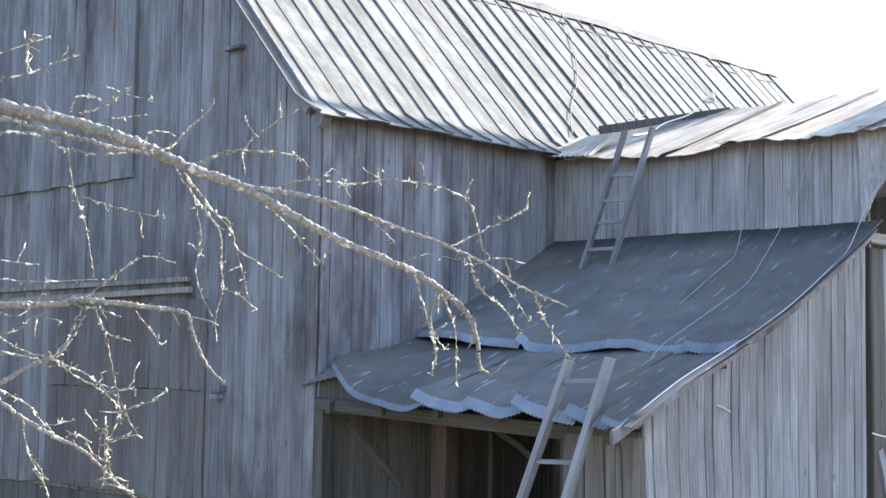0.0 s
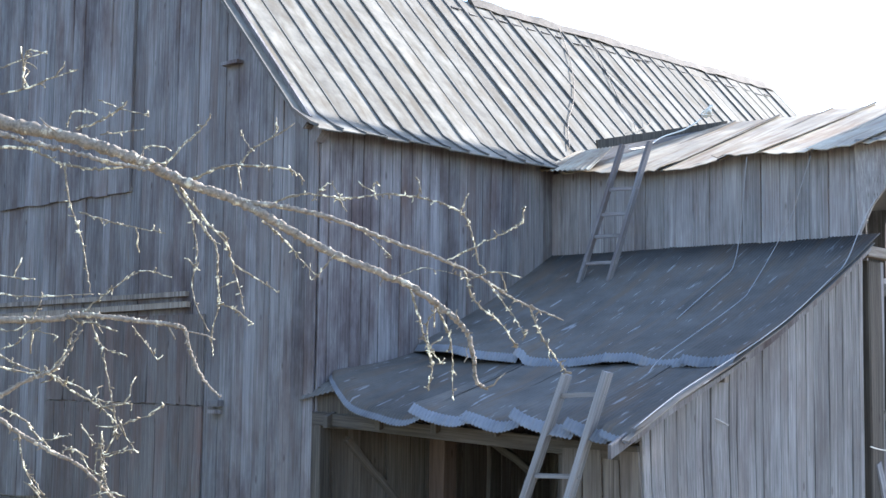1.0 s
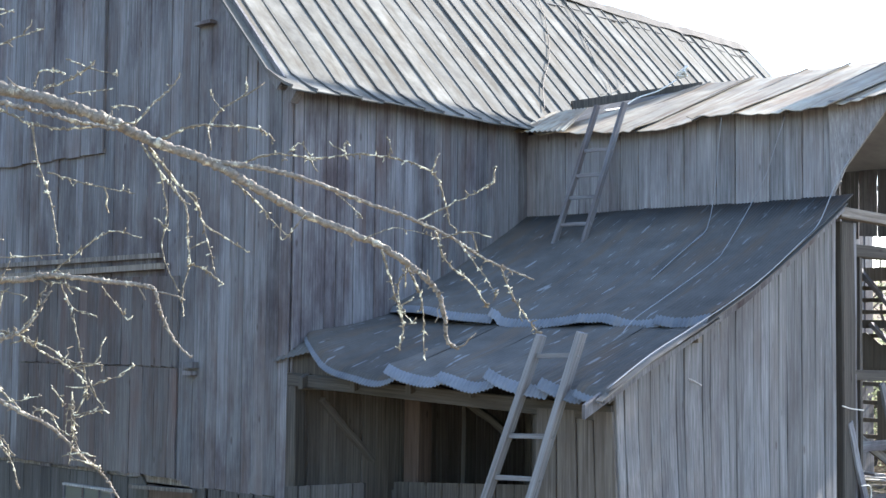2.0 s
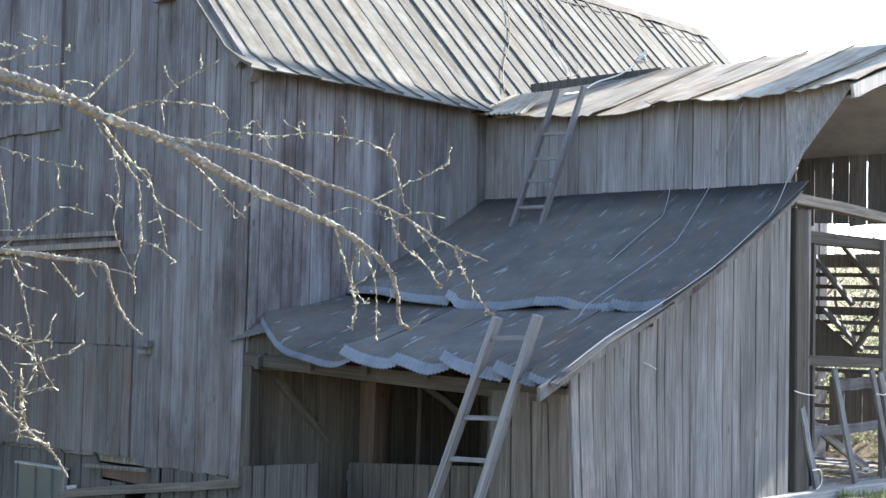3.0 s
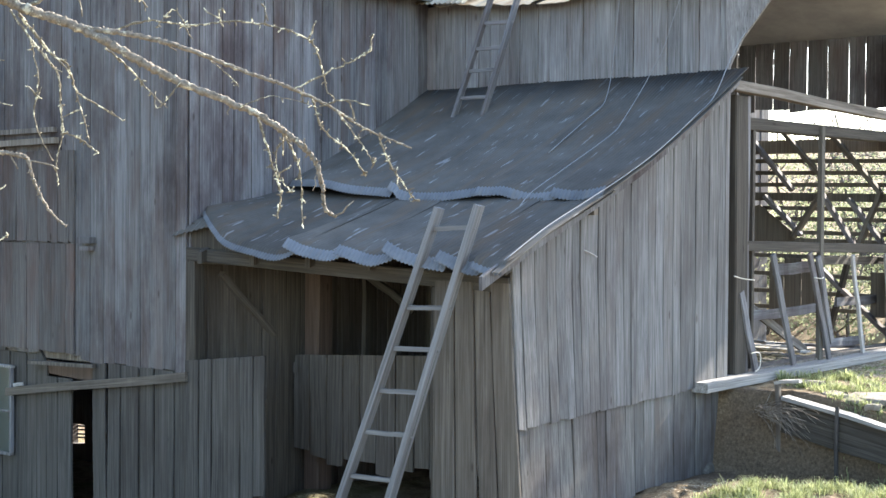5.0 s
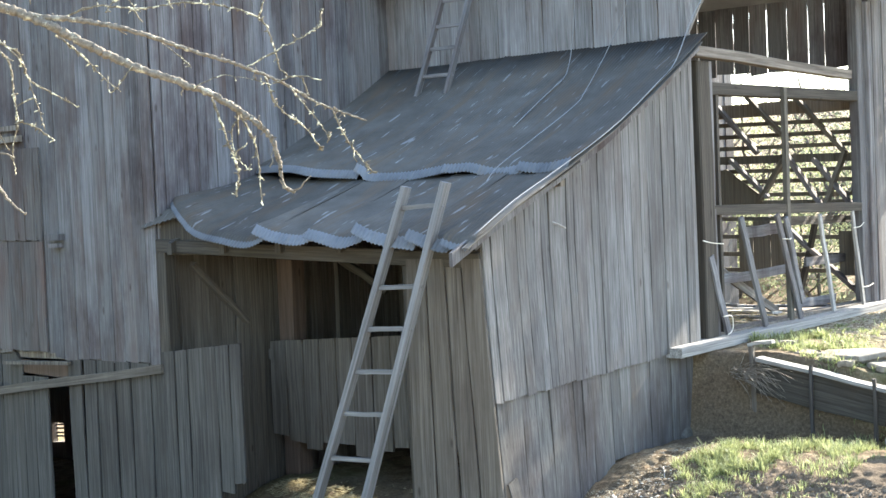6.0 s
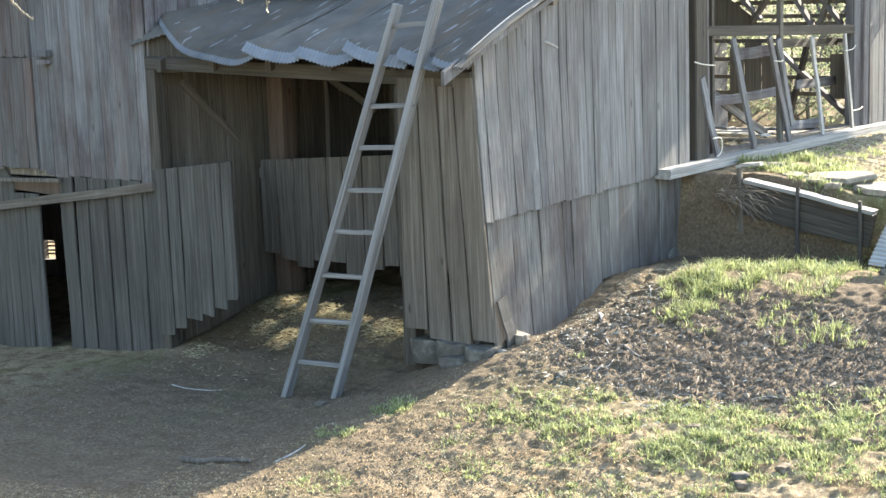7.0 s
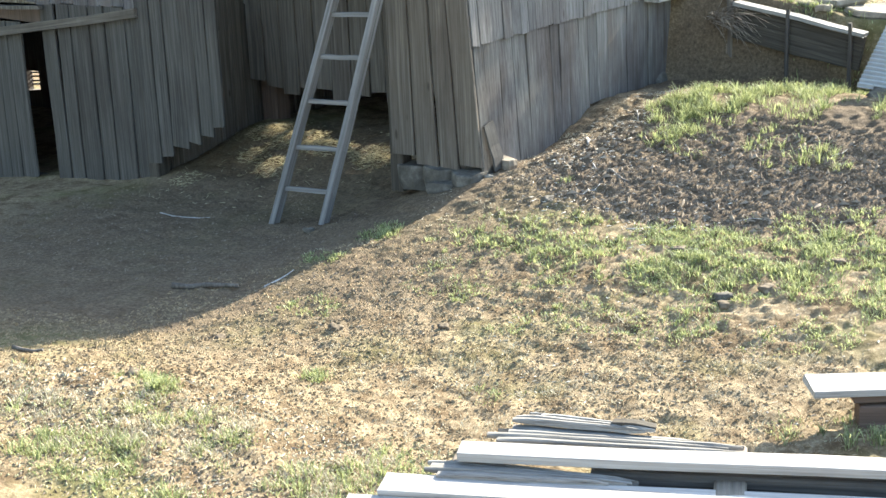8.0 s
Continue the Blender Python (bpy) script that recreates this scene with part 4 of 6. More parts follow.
LOW = (
    ((0.03, 0.14, 3.01), (0.36, -0.08, 2.90), (0.585, -0.16, 2.775), (0.80, -0.22, 2.71), (1.07, -0.27, 2.67), (1.43, -0.29, 2.622), (1.68, -0.29, 2.69)),
    ((1.54, -0.31, 2.745), (1.744, -0.31, 2.676), (2.03, -0.30, 2.637), (2.20, -0.29, 2.672)),
    ((2.14, -0.32, 2.695), (2.26, -0.32, 2.668), (2.52, -0.31, 2.609), (2.74, -0.29, 2.662)),
    ((2.67, -0.34, 2.735), (2.80, -0.33, 2.672), (2.98, -0.32, 2.625), (3.26, -0.30, 2.588)),
    ((3.19, -0.33, 2.672), (3.36, -0.32, 2.612), (3.56, -0.31, 2.568), (3.63, -0.30, 2.605)),
    ((3.56, -0.36, 2.63), (3.70, -0.36, 2.585), (3.86, -0.38, 2.585)),
)
for i, edge in enumerate(LOW):
    draped(edge, 1.3 if i == 0 else 1.15, -0.032 + 0.010 * (i % 2), 60 + i, fade=1.1 if i == 0 else 2.0, lip=0.075)
HIGH = (
    ((0.03, 1.24, 3.275), (0.30, 1.12, 3.275), (0.55, 1.02, 3.27), (0.80, 0.96, 3.255), (1.10, 0.95, 3.204), (1.60, 0.95, 3.168)),
    ((1.575, 0.94, 3.24), (1.66, 0.94, 3.20), (1.75, 0.94, 3.14), (2.16, 0.95, 3.129), (2.60, 0.95, 3.178)),
    ((2.56, 0.94, 3.18), (2.70, 0.94, 3.175), (2.815, 0.94, 3.18), (2.91, 0.94, 3.165), (3.11, 0.95, 3.118), (3.40, 0.95, 3.142)),
    ((3.35, 0.93, 3.165), (3.60, 0.93, 3.135), (3.86, 0.93, 3.175)),
)
for i, edge in enumerate(HIGH):
    draped(edge, 3.33, 0.036 + 0.008 * (i % 2), 80 + i, fade=3.0, lip=0.075)
# narrow end piece that laps round the barn's corner
bm = bmesh.new()
rings = []
for j in range(8):
    b = j / 7
    row = []
    for i in range(31):
        a = i / 30
        x = -0.16 + 0.55 * a
        row.append((x, 0.16 - 0.22 * b, 2.955 + 0.06 * a - 0.03 * b - 0.11 * b * b * (1.15 - 0.4 * a) + 0.007 * math.sin(2 * math.pi * x / 0.068)))
    rings.append(row + [(px, py, pz - 0.006) for px, py, pz in row[::-1]])
ring_mesh(bm, rings)
part("end_sheet", bm, DULL, tin, "bent corrugated end piece")
# dark sheet standing for the shaded hollow under the tin's lifted corner
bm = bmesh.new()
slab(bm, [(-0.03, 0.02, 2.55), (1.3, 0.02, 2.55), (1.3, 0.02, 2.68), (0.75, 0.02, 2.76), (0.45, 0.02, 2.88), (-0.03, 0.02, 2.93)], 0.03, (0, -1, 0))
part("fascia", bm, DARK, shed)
# verge boards down the right edge
bm = bmesh.new()
rings = []
for y in (-0.5, 0.2, 0.9, 1.6, 2.3, 2.9, 3.3):
    z = shed_top(y) + 0.01
    rings.append([(W + 0.10, y, z - 0.10), (W + 0.13, y, z - 0.10), (W + 0.13, y, z), (W + 0.10, y, z)])
ring_mesh(bm, rings)
part("verge_board", bm, GREY, shed, "curved grey verge board")
bm = bmesh.new()
rings = []
for y in (-0.42, 0.2, 0.9, 1.6, 2.3, 2.9, 3.2):
    z = shed_top(y) + 0.05
    rings.append([(W + 0.16, y, z - 0.03), (W + 0.215, y, z - 0.035), (W + 0.215, y, z - 0.025), (W + 0.16, y, z - 0.02)])
ring_mesh(bm, rings)
part("verge_flashing", bm, DULL, shed, "thin metal edge")

# Pale tone stands for the sunlight that the stick catches.
tagged(pole("splinter", [(W + 0.02, 0.93, 2.735), (W + 0.05, 0.98, 2.715), (W + 0.08, 1.05, 2.68)], 0.011, 0.007, BLEACHED, seed=95), "pale splintered stick poking out of the shed wall", "splinter")

# ---- ladders ----
def ladder(name, foot_l, foot_r, top_l, top_r, rungs, rail_w, rail_t, label, base, mat=RAIL):
    th = tagged(hollow(name, base), label, "ladder")
    fl, fr, tl, tr = (Vector(v) for v in (foot_l, foot_r, top_l, top_r))
    across = ((fr - fl) + (tr - tl)).normalized()
    for a, b, s in ((fl, tl, 1), (fr, tr, 2)):
        timber("rail", a, b, rail_t, rail_w, mat, th, up=across.cross((b - a).normalized()), rough=0.004, seed=s)
    for k, r in enumerate(rungs):
        p, q = fl.lerp(tl, 1 - r), fr.lerp(tr, 1 - r)
        e = (q - p).normalized() * rail_t * 0.5
        timber("rung", p - e, q + e, 0.026, 0.036, mat, th, rough=0.003, seed=20 + k)
    return th


ladder("ladder", (2.22, -0.69, 0.0), (2.67, -0.60, 0.0), (3.17, -0.235, 3.06), (3.55, -0.235, 3.08), (0.052, 0.247, 0.351, 0.456, 0.562, 0.674, 0.793, 0.903), 0.085, 0.05,
       "pale homemade wooden ladder leaning on the shed eave", (2.42, -0.65, 0.0))
ladder("ladder", (0.91, 2.69, 3.985), (1.29, 2.69, 3.985), (1.13, 3.12, 5.43), (1.47, 3.12, 5.42), (0.33, 0.51, 0.67, 0.86), 0.06, 0.04,
       "short grey wooden ladder standing on the shed roof", (1.08, 2.69, 3.98), GREY)

# ---- cables on the roofs ----
ROPE, rn, rl, rb = nodes_of("grey_cable")
rb.inputs["Base Color"].default_value, rb.inputs["Roughness"].default_value = (0.22, 0.22, 0.225, 1), 0.7
BARK_TWINE, tn, tl_, tb = nodes_of("pale_rope")
tb.inputs["Base Color"].default_value, tb.inputs["Roughness"].default_value = (0.62, 0.58, 0.5, 1), 0.9


def cable(pts, r, mat, label):
    return tagged(pole("cable", eased(pts), r, r, mat, sides=5), label, "cable", group="cables on the roofs")


up = 0.065
tin_at = lambda x, y: (x, y, shed_top(y) + up)
cable([(2.62, 3.10, 5.16), (2.58, 3.10, 4.80), (2.55, 3.10, 4.50), (2.53, 3.08, 4.30), tin_at(2.60, 2.92), tin_at(2.70, 2.68), tin_at(2.70, 2.38), tin_at(2.76, 1.75)], 0.0045, ROPE, "thin pale cable trailing from the wing eave onto the tin")
cable([(3.30, 3.10, 5.10), (3.185, 3.10, 4.79), (3.09, 3.10, 4.55), (2.97, 3.02, 4.27), tin_at(3.0, 2.80), tin_at(3.13, 2.36), tin_at(3.19, 2.08), tin_at(3.17, 1.36), tin_at(3.19, 0.92), tin_at(3.30, 0.6)], 0.004, ROPE, "thin pale cable lying down the tin roof")
cable([(3.84, 3.45, 4.80), (3.84, 3.18, 4.585), (3.84, 3.01, 4.40), tin_at(3.83, 2.75), tin_at(3.85, 2.38), tin_at(3.88, 1.79), tin_at(3.88, 1.29), tin_at(3.86, 0.7), tin_at(3.85, 0.2), tin_at(3.85, -0.32)], 0.005, ROPE, "pale cable along the shed roof's edge")


def on_roof(y, s, lift=0.035):
    """A place on the main roof: s from 0 at the flare to 1 at the ridge."""
    return (KINK[0] + (RIDGE[0] - KINK[0]) * s, y, KINK[1] + (RIDGE[1] - KINK[1]) * s + lift)


cable([on_roof(6.0, 0.97), on_roof(5.6, 0.72), on_roof(5.0, 0.45), on_roof(4.3, 0.22), on_roof(3.9, 0.05)], 0.006, BROWN, "dark cable slung down the tin roof")
cable([on_roof(6.6, 0.95), on_roof(6.3, 0.7), on_roof(6.0, 0.48), on_roof(5.9, 0.34), on_roof(5.6, 0.2)], 0.006, BROWN, "dark cable slung down the tin roof")
cable([on_roof(6.2, 0.8, 0.05), on_roof(6.4, 0.5, 0.08), on_roof(6.2, 0.32, 0.1), on_roof(5.4, 0.22, 0.06)], 0.004, BROWN, "dark thin cable sagging across the tin roof")
cable([(0.75, 5.1, 6.02), (0.72, 4.8, 5.86), (0.62, 4.5, 5.74), (0.72, 4.1, 5.58), (1.12, 3.25, 5.40)], 0.008, BARK_TWINE, "knotted pale rope holding the ladder at the valley")
rng = random.Random(77)
loop = [Vector((0.78, 5.2, 6.08)) + Vector((rng.uniform(-0.09, 0.09), rng.uniform(-0.09, 0.09), rng.uniform(-0.04, 0.13))) for _ in range(10)]
tagged(pole("rope_knot", eased(loop, 3), 0.014, 0.010, BARK_TWINE, sides=5), "frayed pale knot of rope at the roof valley", "rope")

# corrugated flashing at the foot of the valley
bm = bmesh.new()
rows = []
for j in range(5):
    b = j / 4
    row = []
    for i in range(61):
        a = i / 60
        x = 0.06 + 0.70 * a - 0.16 * b
        y = 3.04 + 0.85 * b * (1 - 0.3 * a)
        row.append((x, y, 5.20 + 0.33 * b + 0.05 * (1 - a) + 0.009 * math.sin(a * 2 * math.pi * 10)))
    rows.append(row + [(px, py, pz - 0.006) for px, py, pz in row[::-1]])
ring_mesh(bm, rows)
part("valley_flashing", bm, RUSTY, wing_roof, "corrugated flashing at the valley foot")

# twine ends tied to the pickets of the open barn end
for pts in ([(3.75, 3.31, 2.46), (3.75, 3.48, 2.43), (3.75, 3.71, 2.41)], [(3.74, 6.83, 2.42), (3.75, 7.01, 2.43), (3.74, 7.13, 2.47)], [(3.74, 7.03, 1.74), (3.75, 7.21, 1.74), (3.74, 7.35, 1.76)],
            [(3.74, 3.68, 1.72), (3.76, 3.81, 1.71), (3.77, 3.80, 1.59), (3.77, 3.70, 1.545)], [(3.73, 5.04, 2.39), (3.75, 5.17, 2.38), (3.74, 5.22, 2.39)]):
    tagged(pole("twine", eased(pts, 4), 0.006, 0.005, BARK_TWINE, sides=5), "pale twine tied round a leaning picket", "twine", group="twine on the pickets")

# ---- planks in the yard ----
def flat_plank(p, q, w, t, mat, label, seed):
    """A plank lying flat from p to q; p and q are its top centre line."""
    p, q = Vector(p), Vector(q)
    ob = timber("plank", p - Vector((0, 0, t / 2)), q - Vector((0, 0, t / 2)), w, t, mat, up=(0, 0, 1), rough=0.007, seed=seed)
    return tagged(ob, label, "plank", group="planks in the yard")


def split_slab(p, q, w, tip, t, mat, label, seed, strips=6):
    """A rough slab from p to q that has split along its grain into long splinters, ragged at both ends."""
    rng = random.Random(seed)
    p, q = Vector(p), Vector(q)
    length = (q - p).length
    d = (q - p).normalized()
    side = Vector((0, 0, 1)).cross(d).normalized()
    bm = bmesh.new()
    edges = sorted([-0.5, 0.5] + [rng.uniform(-0.42, 0.42) for _ in range(strips - 1)])
    for lo, hi in zip(edges, edges[1:]):
        f, share = (lo + hi) / 2, hi - lo
        a, b = rng.uniform(-0.08, 0.05), length * (1 - rng.uniform(0.0, 0.3) * (0.3 + abs(f)))
        drop = rng.uniform(0, 0.008) + 0.014 * abs(f)
        rings = []
        for j in range(9):
            e = j / 8
            wide = w + (tip - w) * e
            cx, cy, cz = f * wide + rng.uniform(-0.003, 0.003), -t / 2 - drop - rng.uniform(0, 0.003), a + (b - a) * e
            hw, ht = wide * share * rng.uniform(0.47, 0.51), t / 2 * (1.0 if 0 < j < 8 else 0.5) * rng.uniform(0.9, 1.08)
            if j == 8:
                hw *= 0.4
            rings.append([(cx - hw, cy - ht, cz), (cx + hw, cy - ht, cz), (cx + hw, cy + ht * 0.7, cz), (cx + hw * 0.5, cy + ht, cz), (cx - hw * 0.6, cy + ht, cz), (cx - hw, cy + ht * 0.6, cz)])
        ring_mesh(bm, rings)
    ob = finish("split_plank", bm, mat)
    ob.matrix_basis = Matrix.Translation(p) @ Matrix((side, d.cross(side), d)).transposed().to_4x4()
    return tagged(ob, label, "plank", group="planks in the yard")


flat_plank((6.50, -3.89, 0.29), (9.3, -2.50, 0.29), 0.135, 0.042, BLEACHED, "long sun-bleached plank lying across a stack", 101)
split_slab((6.50, -3.565, 0.262), (7.52, -3.12, 0.25), 0.20, 0.10, 0.035, WEATHERED, "split rough slab behind the bleached plank", 102, 8)
split_slab((6.56, -3.42, 0.297), (7.16, -3.22, 0.29), 0.11, 0.05, 0.03, WEATHERED, "grey splintered slab end lying on the stack", 103)
flat_plank((6.93, -3.28, 0.295), (7.12, -3.215, 0.285), 0.05, 0.025, DARK, "dark broken chunk of wood on the slab", 109)
split_slab((6.45, -3.985, 0.235), (7.30, -3.64, 0.225), 0.19, 0.07, 0.035, WEATHERED, "grey plank end with nail holes under the stack", 104)
flat_plank((6.32, -4.225, 0.205), (9.2, -2.82, 0.205), 0.18, 0.04, BLEACHED, "bleached plank low in the stack", 105)
flat_plank((6.28, -4.44, 0.17), (9.1, -3.06, 0.17), 0.20, 0.05, BLEACHED, "wide bleached plank at the front of the stack", 106)
# Added beam blocks light under the long plank so the gap stays dark.
tagged(timber("beam", (7.02, -3.60, 0.12), (9.2, -2.52, 0.12), 0.16, 0.20, SHADED_DIRTY, up=(0, 0, 1), seed=110), "dark squared beam added under the bleached plank to block light", "timber", group="bearers under the planks")
flat_plank((7.49, -2.36, 0.285), (9.0, -1.23, 0.285), 0.235, 0.035, BLEACHED, "broad pale plank on a second stack", 107)
flat_plank((7.66, -2.25, 0.24), (9.2, -1.10, 0.24), 0.16, 0.035, REDDISH, "red-brown plank under the pale one", 108)
for i, (x, y, z, w) in enumerate(((7.62, -3.40, 0.12, 0.14), (8.6, -2.95, 0.12, 0.14), (8.9, -1.4, 0.10, 0.16), (6.62, -4.10, 0.10, 0.10))):
    tagged(timber("bearer", (x - 0.2, y + 0.35, z), (x + 0.2, y - 0.45, z), w, 0.16, BROWN, up=(0, 0, 1), seed=120 + i), "squared timber bearer under stacked planks", "timber", group="bearers under the planks")
tagged(timber("bearer", (7.70, -2.26, 0.12), (8.6, -1.64, 0.12), 0.11, 0.15, REDDISH, up=(0, 0, 1), seed=127), "dark red-brown timber under the second stack", "timber", group="bearers under the planks")

# ---- retaining edge, slabs and stones ----
tagged(timber("retaining_plank", (4.31, 3.22, 1.40), (5.50, 3.27, 1.165), 0.15, 0.035, PALE, up=(0, 0, 1), rough=0.006, seed=130), "pale plank laid flat along the terrace edge", "plank")
# Its dark tone carries the shaded face below the plank.
tagged(timber("retaining_board", (4.32, 3.20, 1.23), (5.48, 3.25, 0.995), 0.03, 0.30, DARK, up=(0, 0, 1), seed=131), "dark board shoring the terrace below the plank", "board")
for i, along in enumerate((0.5, 0.97)):
    p = Vector((4.22, 3.205, 0)).lerp(Vector((5.42, 3.27, 0)), along) + Vector((0.01, -0.07, 0))
    tagged(timber("stake", (p.x, p.y, 0.5), (p.x, p.y, 1.46 - 0.2 * along), 0.03, 0.03, SHADED_DIRTY, seed=140 + i), "short wooden stake holding the terrace board", "stake", group="terrace stakes")
tagged(timber("stake", (4.235, 3.27, 0.9), (4.225, 3.27, 1.50), 0.045, 0.045, MUDDY, seed=143), "short wooden stake at the terrace corner", "stake", group="terrace stakes")
tagged(timber("plank", (4.19, 3.29, 1.51), (4.42, 3.31, 1.55), 0.09, 0.03, PALE, seed=144), "short pale plank end laid on the terrace stake", "plank")


def stone_mat():
    m, n, l, b = nodes_of("field_stone")
    vec, rnd = shifted(n, l, (1, 1, 1))
    f = noise_tex(n, l, vec, 9, 7, 0.7)
    r = ramp(n, ((0.3, (0.05, 0.045, 0.038)), (0.55, (0.11, 0.10, 0.086)), (0.75, (0.21, 0.195, 0.172))))
    l.new(f, r.inputs["Fac"])
    l.new(r.outputs["Color"], b.inputs["Base Color"])
    b.inputs["Roughness"].default_value = 0.95
    b.inputs["Specular IOR Level"].default_value = 0.15
    bumped(n, l, b, f, 0.6, 0.02)
    return m


STONE = stone_mat()


def stone(x, y, z, sx, sy, sz, seed, label, turn=0.0, name="stone"):
    rng = random.Random(seed)
    bm = bmesh.new()
    bmesh.ops.create_icosphere(bm, subdivisions=3, radius=1.0)
    off = Vector((seed * 3.1, seed * 1.7, 0))
    for v in bm.verts:
        c = v.co.copy()
        f = 1 + 0.36 * noise.noise(c * 1.3 + off) + 0.22 * noise.noise(c * 3.1 + off) + 0.10 * noise.noise(c * 7 + off)
        box_ = max(abs(c.x), abs(c.y), abs(c.z))
        c = c * (0.15 + 0.80 / box_) * f
        v.co = Vector((c.x * sx, c.y * sy, c.z * sz))
    for f in bm.faces:
        f.smooth = True
    ob = finish(name, bm, STONE)
    ob.matrix_basis = pose(x, y, z, rng.uniform(-6, 6), rng.uniform(-6, 6), turn)
    return tagged(ob, label, "stone", group="loose stones")


stone(3.60, 3.05, 0.66, 0.09, 0.16, 0.11, 7, "grey footing stone under the shed flank", 5)
FLAG = wood("pale_flagstone", (0.12, 0.105, 0.085), (0.21, 0.185, 0.15), (0.31, 0.28, 0.235), grain=(9, 9, 9), spread=0.15)


def flagstone(x, y, rx, ry, thick, seed, turn, z=None, mat=None, label="flat pale broken slab lying on the terrace edge", group="terrace slabs"):
    """A flat broken slab with an angular outline."""
    rng = random.Random(seed)
    bm = bmesh.new()
    k = 9
    out = [(math.cos(a) * rx * rng.uniform(0.8, 1.12), math.sin(a) * ry * rng.uniform(0.8, 1.12)) for a in [2 * math.pi * (i + rng.uniform(-0.3, 0.3)) / k for i in range(k)]]
    tilt = [rng.uniform(-0.012, 0.012) for _ in out]
    ring_mesh(bm, [[(px * s, py * s, z * thick + t) for (px, py), t in zip(out, tilt)] for s, z in ((0.9, -1.0), (1.02, -0.55), (1.0, -0.1), (0.96, 0.0))])
    ob = finish("flagstone", bm, mat or FLAG)
    ob.matrix_basis = pose(x, y, z or ground_z(x, y) + thick * 0.75, rng.uniform(0, 5), rng.uniform(-3, 3), turn)
    return tagged(ob, label, "stone", group=group)


for i, (x, y, rx, ry, t) in enumerate(((4.92, 3.80, 0.38, 0.22, 0.08), (5.52, 3.90, 0.42, 0.26, 0.085), (6.1, 3.7, 0.3, 0.24, 0.06), (4.62, 3.6, 0.13, 0.09, 0.04), (4.86, 3.52, 0.10, 0.07, 0.04), (5.02, 3.5, 0.08, 0.06, 0.05), (4.2, 3.9, 0.2, 0.08, 0.05))):
    flagstone(x, y, rx, ry, t, 10 + i, 40 + 5 * (i % 3))
# footing stones at the shed's front corner
for i, (x, y, z, rx, ry, t, mat) in enumerate(((3.10, 0.06, 0.44, 0.17, 0.13, 0.20, STONE), (3.40, 0.03, 0.47, 0.18, 0.14, 0.18, STONE), (3.68, 0.00, 0.45, 0.16, 0.15, 0.14, STONE), (3.52, -0.08, 0.36, 0.17, 0.08, 0.10, STONE), (3.86, 0.24, 0.525, 0.07, 0.12, 0.08, FLAG), (3.83, 0.06, 0.425, 0.06, 0.10, 0.05, FLAG))):
    flagstone(x, y, rx, ry, t, 60 + i, 15 * i, z, mat, "squarish pale stone at the shed corner" if mat == FLAG else "dark grey footing stone under the shed front", "footing stones")
tagged(timber("broken_board", (3.848, 0.16, 0.46), (3.812, 0.09, 0.82), 0.12, 0.018, SHADED_DIRTY, up=(1, 0, 0), rough=0.012, seed=135), "broken board end leaning on the shed corner", "board")
for i, (x, y, s) in enumerate(((2.75, -0.85, 0.032), (6.45, -1.22, 0.04), (4.6, -0.3, 0.035))):
    stone(x, y, ground_z(x, y) + s * 0.3, s * 1.3, s, s * 0.7, 30 + i, "small stone lying on the trodden earth", 40 * i)
SOD = wood("dark_sod", (0.06, 0.047, 0.033), (0.12, 0.095, 0.067), (0.20, 0.16, 0.115), grain=(30, 30, 30), spread=0.2)
for i, (x, y, s) in enumerate(((4.47, -2.47, 0.035), (6.5, -1.3, 0.032), (6.65, -1.05, 0.035), (4.16, -3.8, 0.03), (6.9, -0.6, 0.035), (5.9, -0.75, 0.03), (6.05, -0.95, 0.026), (3.9, -2.9, 0.025), (5.1, -2.2, 0.028))):
    ob = stone(x, y, ground_z(x, y) + s * 0.2, s * 1.4, s * 1.1, s * 0.65, 36 + i, "dark crumbly clod of kicked-up earth", 40 * i, name="clod")
    ob.data.materials[0] = SOD
    tagged(ob, "dark crumbly clod of kicked-up earth", "clod", group="clods of earth")

# sticks on the ground
for i, (x0, y0, x1, y1, r, mat) in enumerate(((2.85, -2.33, 3.28, -2.13, 0.022, MUDDY), (3.50, -2.10, 3.46, -1.78, 0.007, PALE), (5.4, -0.55, 5.7, -0.42, 0.006, PALE), (4.15, 0.95, 4.3, 0.75, 0.016, PALE),
                                            (3.3, -3.95, 3.5, -3.9, 0.014, BEAM), (1.1, -0.9, 1.55, -0.75, 0.005, PALE), (4.7, 0.35, 4.95, 0.2, 0.012, BEAM), (6.0, -0.2, 6.22, -0.12, 0.005, PALE), (6.15, 0.95, 6.22, 1.15, 0.007, PALE), (4.52, 0.45, 4.62, 0.32, 0.007, PALE), (4.75, -0.15, 4.85, 0.02, 0.005, PALE), (4.28, 1.5, 4.4, 1.32, 0.006, PALE))):
    n_ = 5
    pts = []
    rng = random.Random(160 + i)
    for k in range(n_):
        t = k / (n_ - 1)
        x, y = x0 + (x1 - x0) * t + rng.uniform(-0.015, 0.015), y0 + (y1 - y0) * t + rng.uniform(-0.015, 0.015)
        pts.append((x, y, ground_z(x, y) + r * 0.9))
    tagged(pole("stick", pts, r, r * 0.6, mat, seed=160 + i), "dry broken stick on the bare ground", "stick", group="sticks on the ground")

